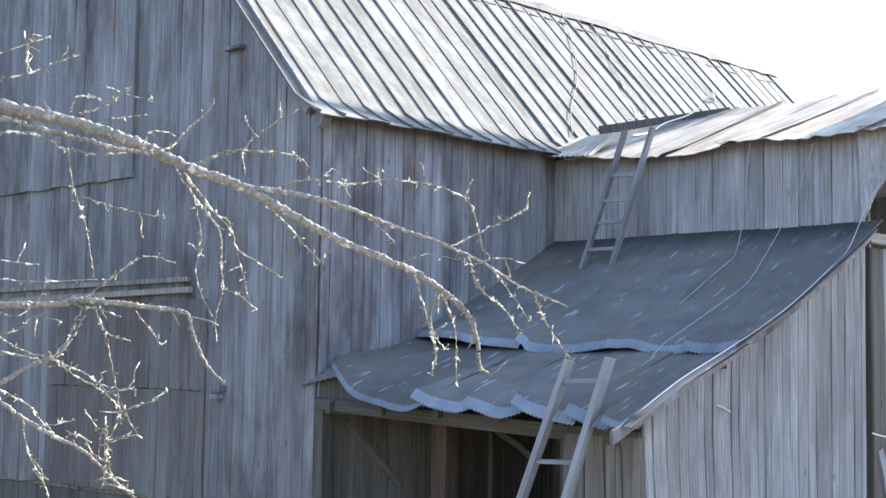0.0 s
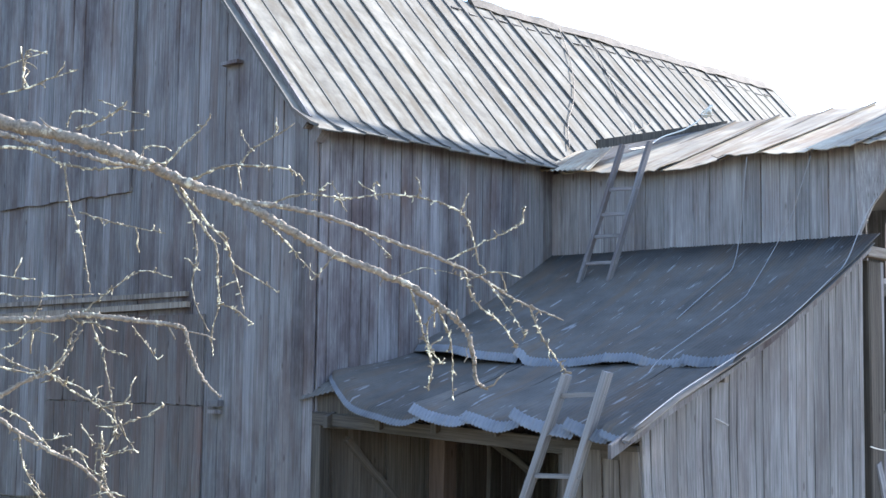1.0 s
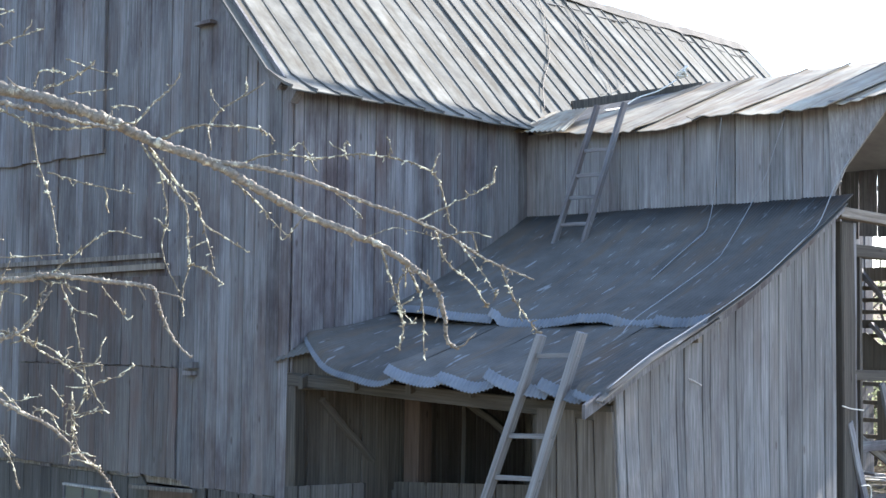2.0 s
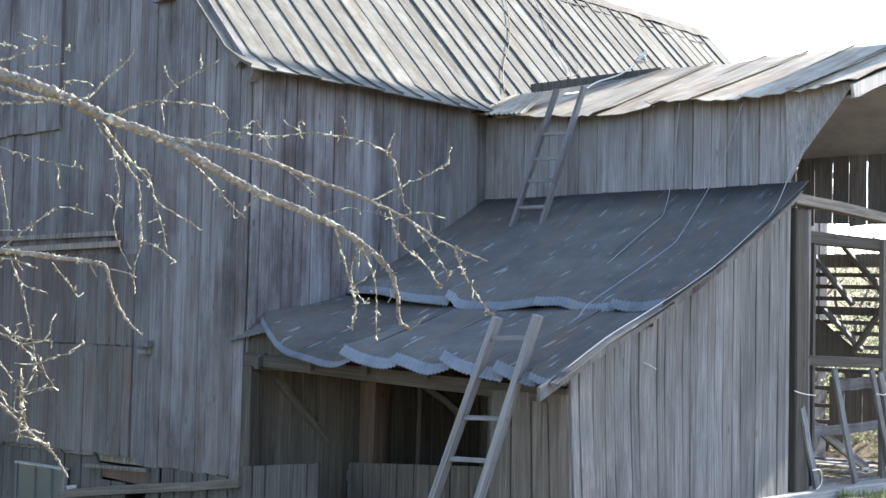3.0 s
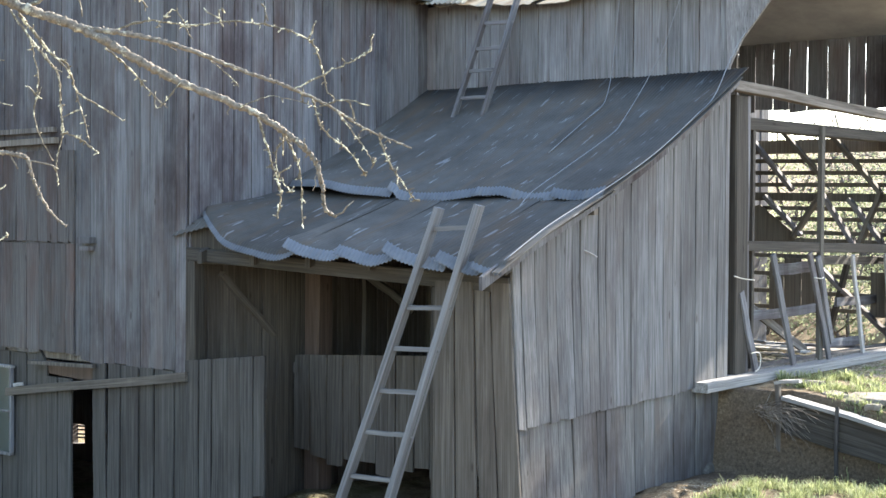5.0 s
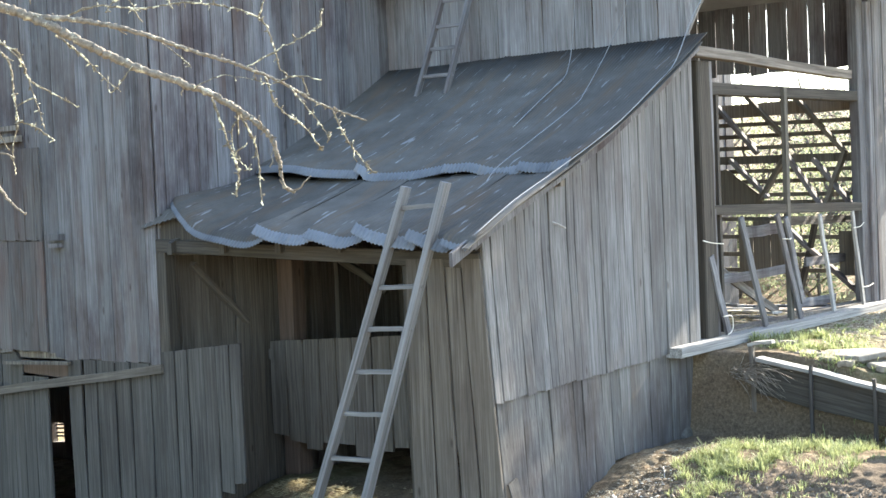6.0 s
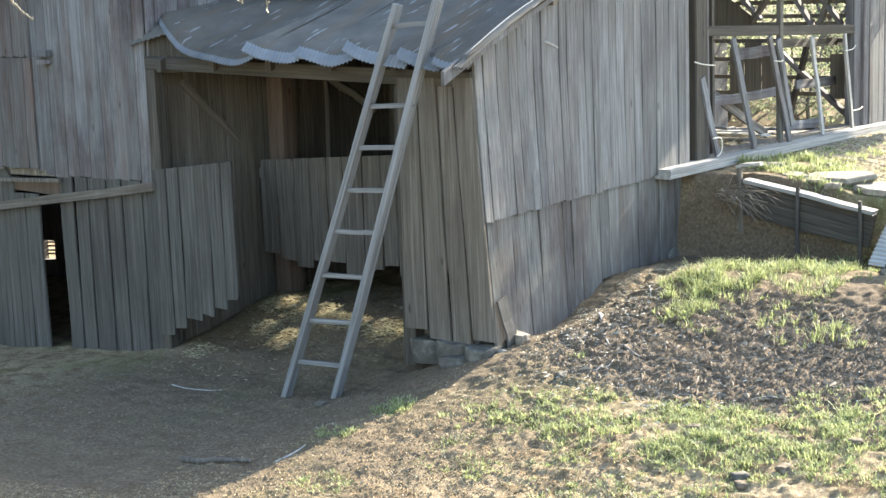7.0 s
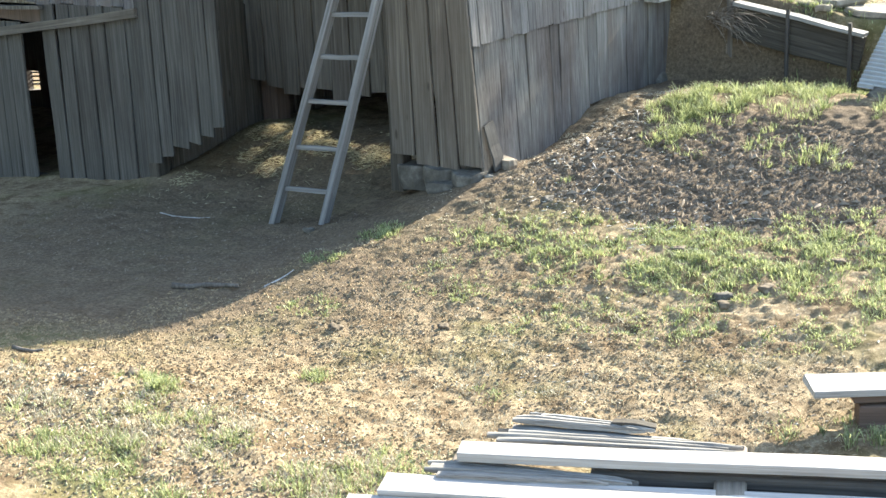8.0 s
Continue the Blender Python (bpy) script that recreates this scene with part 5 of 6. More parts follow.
# corrugated offcut on the bank
bm = bmesh.new()
rows = []
for j in range(4):
    b = j / 3
    row = []
    for i in range(193):
        a = i / 192
        row.append((-0.55 + 1.1 * a, -0.55 + 1.1 * b, 0.013 * math.sin(a * 2 * math.pi * 24)))
    rows.append(row + [(px, py, pz - 0.006) for px, py, pz in row[::-1]])
ring_mesh(bm, rows)
ob = finish("roofing_sheet", bm, GALV)
u_ = Vector((0.99, 0.05, -0.10)).normalized()
n_ = u_.cross(Vector((0.34, 0.80, 0.56))).normalized()
v_ = n_.cross(u_)
ob.matrix_basis = Matrix.Translation(Vector((5.80, 2.35, 0.88)) + u_ * 0.55 + v_ * 0.55) @ Matrix((v_, u_, -n_)).transposed().to_4x4()
tagged(ob, "loose sheet of corrugated tin propped on the bank", "roofing sheet")
stone(6.1, 2.42, ground_z(6.1, 2.42) + 0.02, 0.2, 0.14, 0.07, 55, "dark stone under the loose tin sheet", 10)


# ---- loose stuff: grass, straw, chips ----
def blade_mat(name, lo, hi, back=0.35):
    m, n, l, b = nodes_of(name)
    g = n.new("ShaderNodeNewGeometry")
    r = ramp(n, ((0.0, lo), (1.0, hi)))
    l.new(g.outputs["Random Per Island"], r.inputs["Fac"])
    l.new(r.outputs["Color"], b.inputs["Base Color"])
    b.inputs["Roughness"].default_value = 0.65 if back else 0.95
    b.inputs["Specular IOR Level"].default_value = 0.4 if back else 0.05
    if back:
        t, mx = n.new("ShaderNodeBsdfTranslucent"), n.new("ShaderNodeMixShader")
        l.new(r.outputs["Color"], t.inputs["Color"])
        mx.inputs["Fac"].default_value = back
        out = n["Material Output"]
        l.new(b.outputs["BSDF"], mx.inputs[1])
        l.new(t.outputs["BSDF"], mx.inputs[2])
        l.new(mx.outputs["Shader"], out.inputs["Surface"])
    return m


GRASS = blade_mat("fresh_grass", (0.10, 0.13, 0.045), (0.45, 0.48, 0.235), 0.45)
DRY = blade_mat("dry_straw", (0.22, 0.185, 0.105), (0.56, 0.50, 0.33), 0.3)
CHIP = blade_mat("wood_chips", (0.19, 0.145, 0.095), (0.48, 0.405, 0.30), 0.0)
CLOD = blade_mat("earth_crumbs", (0.165, 0.118, 0.07), (0.325, 0.255, 0.163), 0.0)
HAY = blade_mat("bleached_grass", (0.26, 0.235, 0.16), (0.56, 0.51, 0.38), 0.3)


def stuff(name, verts, faces, mat, label, category):
    me = bpy.data.meshes.new(name)
    me.from_pydata(verts, [], faces)
    me.materials.append(mat)
    return tagged(new(name, me), label, category, kind="stuff")


def blades(patches, seed, height, width, mat, name, label, cover=1.0):
    """patches: x, y, half sizes, number of blades."""
    rng = random.Random(seed)
    v, f = [], []
    for (cx, cy, rx, ry, count, hs) in patches:
        for _ in range(int(count * cover / 9)):
            a, q = rng.uniform(0, 2 * math.pi), math.sqrt(rng.random())
            tx, ty = cx + math.cos(a) * q * rx, cy + math.sin(a) * q * ry
            if noise.noise((tx * 2.6, ty * 2.6, 7)) + 0.8 * noise.noise((tx * 7, ty * 7, 3)) + 0.35 * (1 - q) < 0.05 + rng.uniform(-0.15, 0.15):
                continue
            size = rng.uniform(0.5, 1.35) * (0.75 + 0.5 * (1 - q)) * (1 + 0.6 * noise.noise((tx * 5, ty * 5, 1)))
            spread = rng.uniform(0.015, 0.05)
            for _ in range(rng.randrange(12, 24)):
                t = rng.uniform(0, 2 * math.pi)
                ct, st, d = math.cos(t), math.sin(t), abs(rng.gauss(0, 1)) * spread
                x, y = tx + ct * d, ty + st * d
                z = ground_z(x, y) - 0.006
                h = height * hs * size * rng.uniform(0.45, 1.25)
                lean = h * rng.uniform(0.25, 1.25)
                w = width * rng.uniform(0.6, 1.2)
                t2 = t + rng.uniform(-0.9, 0.9)
                ct, st = math.cos(t2), math.sin(t2)
                k = len(v)
                for along, up, half in ((0.0, 0.0, 0.8), (0.22, 0.5, 1.0), (0.58, 0.86, 0.7)):
                    v += [(x + ct * lean * along - st * w * half, y + st * lean * along + ct * w * half, z + h * up), (x + ct * lean * along + st * w * half, y + st * lean * along - ct * w * half, z + h * up)]
                v.append((x + ct * lean, y + st * lean, z + h * rng.uniform(0.75, 1.0)))
                f += [(k, k + 1, k + 3, k + 2), (k + 2, k + 3, k + 5, k + 4), (k + 4, k + 5, k + 6)]
    return stuff(name, v, f, mat, label, "grass")


blades(((4.62, 1.75, 0.30, 0.45, 2300, 0.9), (4.92, 1.95, 0.32, 0.42, 2300, 0.95), (4.82, 1.3, 0.3, 0.4, 1300, 0.75), (5.3, 2.4, 0.4, 0.4, 1500, 0.9), (5.6, 2.75, 0.28, 0.3, 1300, 1.0), (5.45, 1.7, 0.5, 0.4, 800, 0.65), (5.3, 1.05, 0.5, 0.3, 300, 0.55), (6.1, 1.9, 0.4, 0.4, 700, 1.2), (6.0, 1.0, 0.4, 0.3, 300, 0.9)), 1, 0.08, 0.0024, GRASS, "grass",
       "lush green grass on the bank beside the shed")
blades(((4.6, -0.95, 0.65, 0.35, 900, 0.75), (5.3, -0.95, 0.9, 0.5, 4800, 0.8), (6.2, -0.8, 0.9, 0.6, 6200, 0.8), (7.0, -0.5, 0.9, 0.8, 6500, 0.8), (6.6, -1.5, 0.8, 0.35, 1900, 0.6), (5.7, -1.75, 0.8, 0.4, 1600, 0.5), (4.9, -1.6, 0.6, 0.35, 900, 0.5), (7.4, -1.2, 0.5, 0.4, 1500, 0.7), (6.5, -0.4, 0.9, 0.3, 2400, 0.75)), 2,
       0.045, 0.0028, GRASS, "grass", "short green turf in a band across the yard")
blades(((4.35, -3.88, 0.30, 0.13, 900, 0.9), (4.93, -3.15, 0.11, 0.08, 260, 1.0), (4.5, -4.85, 0.25, 0.2, 700, 0.9), (5.0, -4.1, 0.3, 0.22, 500, 0.7), (3.61, -0.95, 0.2, 0.18, 500, 0.8), (3.5, -1.55, 0.22, 0.15, 420, 0.8), (4.06, -2.3, 0.25, 0.2, 300, 0.6),
        (4.5, -4.7, 0.6, 0.35, 1300, 0.9), (5.7, -4.2, 0.5, 0.35, 1000, 0.9), (5.2, -4.6, 0.5, 0.3, 900, 0.9), (4.7, -4.2, 0.3, 0.2, 400, 0.8), (5.95, -3.75, 0.3, 0.25, 450, 0.9), (5.85, -2.8, 0.12, 0.1, 90, 0.7), (7.75, -2.45, 0.4, 0.2, 700, 1.0), (6.2, -4.4, 0.3, 0.4, 600, 1.0), (4.53, 0.02, 0.05, 0.05, 60, 1.0), (3.6, -4.4, 0.5, 0.4, 350, 0.6)), 3,
       0.045, 0.0028, GRASS, "grass", "scattered tufts of grass on bare earth")
blades(((4.35, 4.2, 0.5, 0.7, 2600, 0.9), (4.9, 4.0, 0.7, 0.6, 2400, 0.9), (5.3, 3.2, 0.6, 0.4, 1600, 1.1), (6.2, 3.4, 1.0, 1.2, 2500, 0.9), (4.6, 5.6, 0.7, 0.9, 1500, 0.6), (5.0, 2.85, 0.3, 0.2, 400, 1.3)), 4, 0.075, 0.0032, GRASS, "grass", "sunlit green grass on the raised terrace")
blades(((5.6, -3.3, 1.9, 1.2, 4200, 0.5), (4.9, -4.35, 1.3, 0.5, 5200, 0.8), (6.0, -4.2, 0.6, 0.5, 1800, 0.8), (6.5, -2.2, 1.6, 0.8, 4600, 0.5), (4.4, -1.2, 1.2, 0.8, 2000, 0.45), (4.9, 5.2, 0.8, 1.5, 2600, 0.6), (3.9, 0.9, 0.35, 0.7, 600, 0.5)), 5, 0.04, 0.002, HAY, "dry_grass", "thin dry grass and straw over the earth")


def litter(patches, seed, size, mat, name, label, flat=0.35, lift=0.0, height=ground_z):
    """Small tilted flakes and crumbs lying on the ground."""
    rng = random.Random(seed)
    v, f = [], []
    for (cx, cy, rx, ry, count, lo, hi) in patches:
        for _ in range(count):
            a, q = rng.uniform(0, 2 * math.pi), math.sqrt(rng.random())
            x, y = cx + math.cos(a) * q * rx, cy + math.sin(a) * q * ry
            s = size * rng.uniform(lo, hi)
            z = height(x, y) + lift + s * flat * 0.3
            t = rng.uniform(0, math.pi)
            ln = rng.uniform(0.8, 2.2)
            ux, uy = math.cos(t) * s * ln, math.sin(t) * s * ln
            wx, wy = -math.sin(t) * s * rng.uniform(0.3, 0.8), math.cos(t) * s * rng.uniform(0.3, 0.8)
            h = s * flat * rng.uniform(0.5, 1.6)
            k = len(v)
            e = rng.uniform(-0.5, 0.9) * h
            v += [(x - ux, y - uy, z - 0.3 * h), (x + wx, y + wy, z - 0.2 * h), (x + ux, y + uy, z + e), (x - wx, y - wy, z + 0.1 * h), (x + 0.1 * ux, y + 0.1 * uy, z + h)]
            f += [(k, k + 4, k + 3), (k, k + 1, k + 4), (k + 1, k + 2, k + 4), (k + 2, k + 3, k + 4)]
    return stuff(name, v, f, mat, label, "litter")


LEAVES = blade_mat("dead_leaves", (0.20, 0.19, 0.10), (0.50, 0.48, 0.30), 0.3)
litter(((5.3, -4.35, 1.7, 0.7, 1500, 0.4, 1.2), (4.6, -4.7, 0.9, 0.4, 800, 0.4, 1.2), (6.1, -3.9, 0.5, 0.5, 700, 0.5, 1.2), (5.6, -3.0, 2.0, 1.0, 700, 0.3, 0.9), (6.6, -2.0, 1.5, 0.8, 600, 0.3, 0.9)), 15, 0.009, LEAVES, "fallen_leaves",
       "small pale dead leaves scattered over the yard", flat=0.7)
MUCK = blade_mat("dark_muck", (0.08, 0.062, 0.047), (0.25, 0.205, 0.16), 0.0)
litter(((5.5, 0.6, 1.5, 1.0, 15000, 0.2, 0.9), (6.6, 0.4, 1.2, 0.9, 7000, 0.2, 1.0), (4.8, 0.0, 0.9, 0.5, 3600, 0.2, 0.9), (5.6, 0.5, 1.5, 0.9, 700, 1.2, 2.6), (1.5, -1.2, 2.0, 1.2, 2200, 0.2, 0.8), (4.9, -4.5, 1.2, 0.55, 2000, 0.3, 1.0), (5.2, -2.0, 1.6, 0.9, 900, 0.3, 1.0)), 13, 0.011, MUCK, "manure", "dark crumbled manure heaped beside the shed", flat=0.8)
litter(((4.9, -2.4, 2.0, 1.4, 9000, 0.2, 0.9), (4.2, -2.9, 1.2, 0.9, 4000, 0.2, 1.0), (6.6, -2.3, 1.3, 0.9, 4600, 0.2, 0.9), (5.6, -4.0, 1.6, 0.8, 3000, 0.2, 1.0), (4.6, -1.3, 1.2, 0.8, 4000, 0.2, 0.9), (3.3, -3.6, 1.0, 0.55, 3200, 0.2, 0.9), (4.1, -4.2, 1.0, 0.6, 2600, 0.2, 0.9)), 11, 0.011, CLOD, "earth_crumbs",
       "brown crumbs and clods of trodden earth", flat=0.7)
litter(((4.15, 0.75, 0.35, 0.85, 1500, 0.3, 1.2), (4.2, 1.7, 0.3, 0.5, 500, 0.4, 1.4), (4.7, -0.3, 1.2, 0.7, 900, 0.3, 1.0), (5.2, -2.6, 2.0, 1.4, 1800, 0.2, 0.9), (6.9, -1.6, 1.3, 1.0, 1100, 0.2, 1.0), (5.1, -4.2, 1.5, 0.6, 2400, 0.3, 1.5), (4.9, 5.6, 0.8, 1.3, 1600, 0.5, 1.6), (4.4, 6.3, 0.8, 1.3, 5200, 0.6, 2.0), (4.9, 4.9, 0.7, 0.7, 1600, 0.5, 1.6)), 12, 0.011, CHIP, "wood_chips",
       "pale wood chips, straw bits and dead leaves", flat=0.35)

BARK = blade_mat("bleached_chips", (0.30, 0.26, 0.20), (0.66, 0.61, 0.52), 0.0)
litter(((4.3, 0.9, 0.28, 0.75, 170, 0.4, 1.2), (4.55, 0.3, 0.4, 0.5, 110, 0.4, 1.0), (5.6, 0.4, 1.4, 1.0, 420, 0.3, 0.8), (5.2, -0.5, 1.0, 0.4, 260, 0.3, 1.0), (6.4, -2.0, 1.4, 0.9, 300, 0.2, 0.7)), 14, 0.016, BARK, "bleached_chips",
       "bleached wood chips strewn along the shed wall", flat=0.4)


def straw(patches, seed, name, label, height):
    rng = random.Random(seed)
    v, f = [], []
    for (cx, cy, rx, ry, count, pile) in patches:
        for _ in range(count):
            a, q = rng.uniform(0, 2 * math.pi), math.sqrt(rng.random())
            x, y = cx + math.cos(a) * q * rx, cy + math.sin(a) * q * ry
            z = height(x, y) + 0.01 + pile * (1 - q * q) * rng.random()
            t, ln, w = rng.uniform(0, 2 * math.pi), rng.uniform(0.025, 0.075), rng.uniform(0.0012, 0.0024)
            ct, st, dz = math.cos(t), math.sin(t), rng.uniform(-0.02, 0.03)
            k = len(v)
            v += [(x - st * w, y + ct * w, z), (x + st * w, y - ct * w, z), (x + ct * ln, y + st * ln, z + dz), (x + ct * ln * 0.5, y + st * ln * 0.5, z + dz * 0.5 + 0.004)]
            f += [(k, k + 1, k + 2), (k, k + 2, k + 3)]
    return stuff(name, v, f, DRY, label, "straw")


straw(((1.4, 0.7, 1.3, 0.6, 210, 0.02), (0.9, -0.2, 0.9, 0.4, 60, 0.01), (0.60, 0.97, 0.22, 0.20, 630, 0.03), (0.9, 0.88, 0.16, 0.18, 378, 0.03), (1.16, 0.95, 0.20, 0.15, 378, 0.03), (1.45, 0.82, 0.36, 0.14, 630, 0.03), (0.76, 0.56, 0.16, 0.12, 252, 0.02),
       (1.12, 0.45, 0.18, 0.20, 420, 0.03), (2.07, 0.80, 0.32, 0.12, 546, 0.03), (2.13, 0.70, 0.28, 0.12, 420, 0.03), (0.52, -0.05, 0.16, 0.16, 126, 0.03)), 21, "straw", "trampled straw inside the shed mouth", ground_z)
straw(((2.4, 5.2, 1.2, 1.6, 6000, 0.12), (3.0, 4.2, 0.5, 0.7, 2000, 0.06)), 22, "straw", "sunlit straw strewn over the wing floor", lambda x, y: 1.47)

# dead weed hanging over the terrace edge
WEED = blade_mat("dead_stalks", (0.10, 0.08, 0.062), (0.33, 0.285, 0.235), 0.2)
weed = bmesh.new()
rng = random.Random(31)
for i in range(110):
    tall = i % 4 == 0
    p = Vector((4.21 + rng.uniform(-0.12, 0.12), 3.11 + rng.uniform(-0.06, 0.06), 1.27 + rng.uniform(-0.05, 0.05)))
    d = Vector((rng.uniform(-0.5, 0.3), rng.uniform(-0.5, 0.0), rng.uniform(0.3, 0.9))) if tall else Vector((rng.uniform(0.2, 1.0), rng.uniform(-0.5, 0.0), rng.uniform(-0.2, 0.45)))
    ln = rng.uniform(0.015, 0.035) if tall else rng.uniform(0.04, 0.125)
    for k in range(5):
        q = p + d * ln
        bar(weed, p, q, 0.005 - 0.0008 * k, 0.005 - 0.0008 * k)
        p = q
        d = d + Vector((rng.uniform(-0.25, 0.25), rng.uniform(-0.25, 0.25), rng.uniform(-0.35, 0.08)))
tagged(finish("dead_weed", weed, WEED), "dry tangled weed drooping over the terrace edge", "weed", kind="stuff")


# ---- bare tree with a long lichened limb ----
def bark(name, dark, mid, lichen, crust, cover):
    m, n, l, b = nodes_of(name)
    tc = n.new("ShaderNodeTexCoord")
    f = noise_tex(n, l, tc.outputs["Object"], 110, 5, 0.7)
    g = noise_tex(n, l, tc.outputs["Object"], crust, 4, 0.7)
    base = ramp(n, ((0.3, dark), (0.7, mid)))
    l.new(f, base.inputs["Fac"])
    lich = ramp(n, ((cover, (0, 0, 0)), (cover + 0.1, (0.95,) * 3)))
    l.new(g, lich.inputs["Fac"])
    c = mixed(n, l, "MIX", lich.outputs["Color"], base.outputs["Color"], lichen)
    l.new(c, b.inputs["Base Color"])
    b.inputs["Roughness"].default_value = 0.85
    b.inputs["Specular IOR Level"].default_value = 0.2
    bumped(n, l, b, g, 0.9, 0.006)
    return m


BARK = bark("lichened_bark", (0.095, 0.079, 0.063), (0.25, 0.214, 0.17), (0.46, 0.42, 0.315), 44, 0.56)
# Twig lichen is paler than the limb's, taking in the sun's rim glow.
TWIG = bark("sunlit_lichened_twig", (0.075, 0.061, 0.044), (0.22, 0.187, 0.135), (0.70, 0.66, 0.48), 60, 0.51)
FORK = Vector((8.009, -6.527, 3.262))
ACROSS, OVER, AWAY = Vector((0.7139, 0.7001, 0.0157)), Vector((0.0437, -0.0669, 0.9968)), Vector((-0.6989, 0.7109, 0.0784))
tree = tagged(hollow("tree", FORK - ACROSS * 1.75 - Vector((0, 0, 2.9))), "bare tree with a drooping lichen-crusted limb", "tree")
limb_rng = random.Random(8)


def spot(u, v, d):
    """A place in the tree: centimetres across and up from the fork, and away."""
    return FORK + ACROSS * (u / 100) + OVER * (v / 100) + AWAY * (d / 100)


def twig_mesh(pts, r0, r1, rough):
    bm = bmesh.new()
    rings = []
    k = len(pts)
    for i, p in enumerate(pts):
        d = (pts[min(i + 1, k - 1)] - pts[max(i - 1, 0)]).normalized()
        s = d.cross(Vector((0.3, 0.2, 1)))
        s = s.normalized() if s.length > 1e-3 else Vector((1, 0, 0))
        n = s.cross(d)
        r = (r0 + (r1 - r0) * i / (k - 1)) * limb_rng.uniform(1 - rough, 1 + rough)
        rings.append([p + (s * math.cos(a) + n * math.sin(a)) * r * limb_rng.uniform(0.85, 1.15) for a in [2 * math.pi * j / 6 for j in range(6)]])
    ring_mesh(bm, rings)
    for f in bm.faces:
        f.smooth = True
    return bm


def limb(name, flat, r0, r1, depth=0.0, drift=0.0, buds=6):
    """A limb or twig through pairs of across/up centimetres; spurs grow from it."""
    n = len(flat) // 2
    ctrl = [spot(flat[2 * i], flat[2 * i + 1], depth + drift * i / max(n - 1, 1)) for i in range(n)]
    pts = eased(ctrl, 22 if name == "limb" else 10)
    wob = max(0.0015, r1)
    pts = [p + Vector((limb_rng.gauss(0, 1), limb_rng.gauss(0, 1), limb_rng.gauss(0, 1))) * wob * 0.5 for p in pts]
    fine = 1.0 if name == "limb" else 0.8
    bm = twig_mesh(pts, r0 * fine, r1 * fine, 0.34 if name != "limb" else 0.16)
    for _ in range(buds * 3):
        i = limb_rng.randrange(1, len(pts))
        p = pts[i]
        q = Vector((limb_rng.gauss(0, 1), limb_rng.gauss(0, 1), limb_rng.gauss(0, 1))).normalized()
        long_ = limb_rng.random() < 0.06
        ln = limb_rng.uniform(0.03, 0.06) if long_ else limb_rng.uniform(0.004, 0.013)
        q = (q - AWAY * q.dot(AWAY) * 0.6).normalized()
        bend = Vector((0, 0, limb_rng.uniform(-0.3, 0.25))) * ln
        kink = ACROSS * limb_rng.uniform(-0.12, 0.12) * ln
        spur = twig_mesh([p, p + q * ln * 0.35 + kink, p + q * ln * 0.7 + bend * 0.4 - kink, p + q * ln + bend], 0.0019, 0.0011, 0.2)
        tmp = bpy.data.meshes.new("spur")
        spur.to_mesh(tmp)
        spur.free()
        bm.from_mesh(tmp)
        bpy.data.meshes.remove(tmp)
    return part(name, bm, BARK if name == "limb" else TWIG, tree)


limb("limb", (-162.5, 43.2, -134.2, 37.5, -102.4, 32.7, -88.8, 28.7, -71.8, 24.8, -59.4, 20.3, -51.4, 16.5, -40.1, 12.4, -29.9, 6.7, -20.8, 1.8, -7.3, -3.9, 0.7, -9.0, 5.2, -13.5, 6.9, -19.1, 7.5, -23.7, 9.7, -25.3), 0.0178, 0.0023, 0, 0, 28)
limb("limb", (-39.5, 12.4, -28.9, 10.9, -19.8, 8.5, -9.6, 4.4, -0.5, 1.2, 8.7, -3.1, 15.7, -7.6, 25.5, -11.8), 0.0065, 0.0017, 0, 6, 17)
limb("limb", (-109.9, 28.0, -89.8, 26.3, -80.9, 24.1, -73.1, 22.2, -65.3, 20.0, -57.4, 18.8), 0.0071, 0.0034, -4, 0, 7)
limb("branch", (-104.0, 25.2, -89.7, 23.2, -80.9, 22.7, -75.5, 20.1, -68.9, 18.9, -62.7, 19.2, -54.4, 20.2), 0.0042, 0.0023, -5, 3, 8)
limb("branch", (-34.0, 12.0, -28.1, 14.1, -19.0, 13.3, -10.9, 14.2, -2.8, 13.2, 4.4, 10.6, 6.9, 5.8, 8.0, 1.2), 0.0031, 0.0017, 4, 6, 10)
limb("twig", (1.8, 0.6, 8.1, 3.7, 13.8, 6.4, 16.7, 8.1, 17.5, 11.4), 0.0023, 0.0026, 2, 2, 2)
limb("twig", (-55.1, 19.6, -51.9, 23.6, -48.0, 27.4, -46.4, 30.2), 0.0031, 0.0017, 0, 4, 2)
limb("twig", (-49.1, 16.8, -43.3, 19.3, -38.9, 19.6, -29.8, 18.8, -27.1, 16.5), 0.0048, 0.0017, -2, 2, 6)
limb("twig", (-40.3, 19.4, -37.4, 22.9, -33.5, 25.6, -32.4, 27.7), 0.0022, 0.0017, 0, 2, 3)
limb("twig", (-37.6, 22.8, -39.0, 24.8, -39.7, 26.7), 0.0013, 0.0009, 0, 0, 1)
limb("twig", (-12.7, 13.7, -13.1, 15.7, -12.2, 16.2), 0.0022, 0.0014, 0, 0, 1)
limb("twig", (-4.1, 13.0, -3.9, 16.0, -4.8, 17.3), 0.0016, 0.0012, 0, 0, 1)
limb("branch", (-52.9, 15.8, -49.3, 10.2, -46.4, 6.3, -44.4, 2.9, -44.3, -3.3, -44.1, -8.4, -45.6, -13.5, -45.5, -18.7), 0.0038, 0.0012, -3, 4, 7)
limb("twig", (-44.1, -8.0, -40.8, -9.4, -37.6, -12.2), 0.0022, 0.0023, 0, 2, 3)
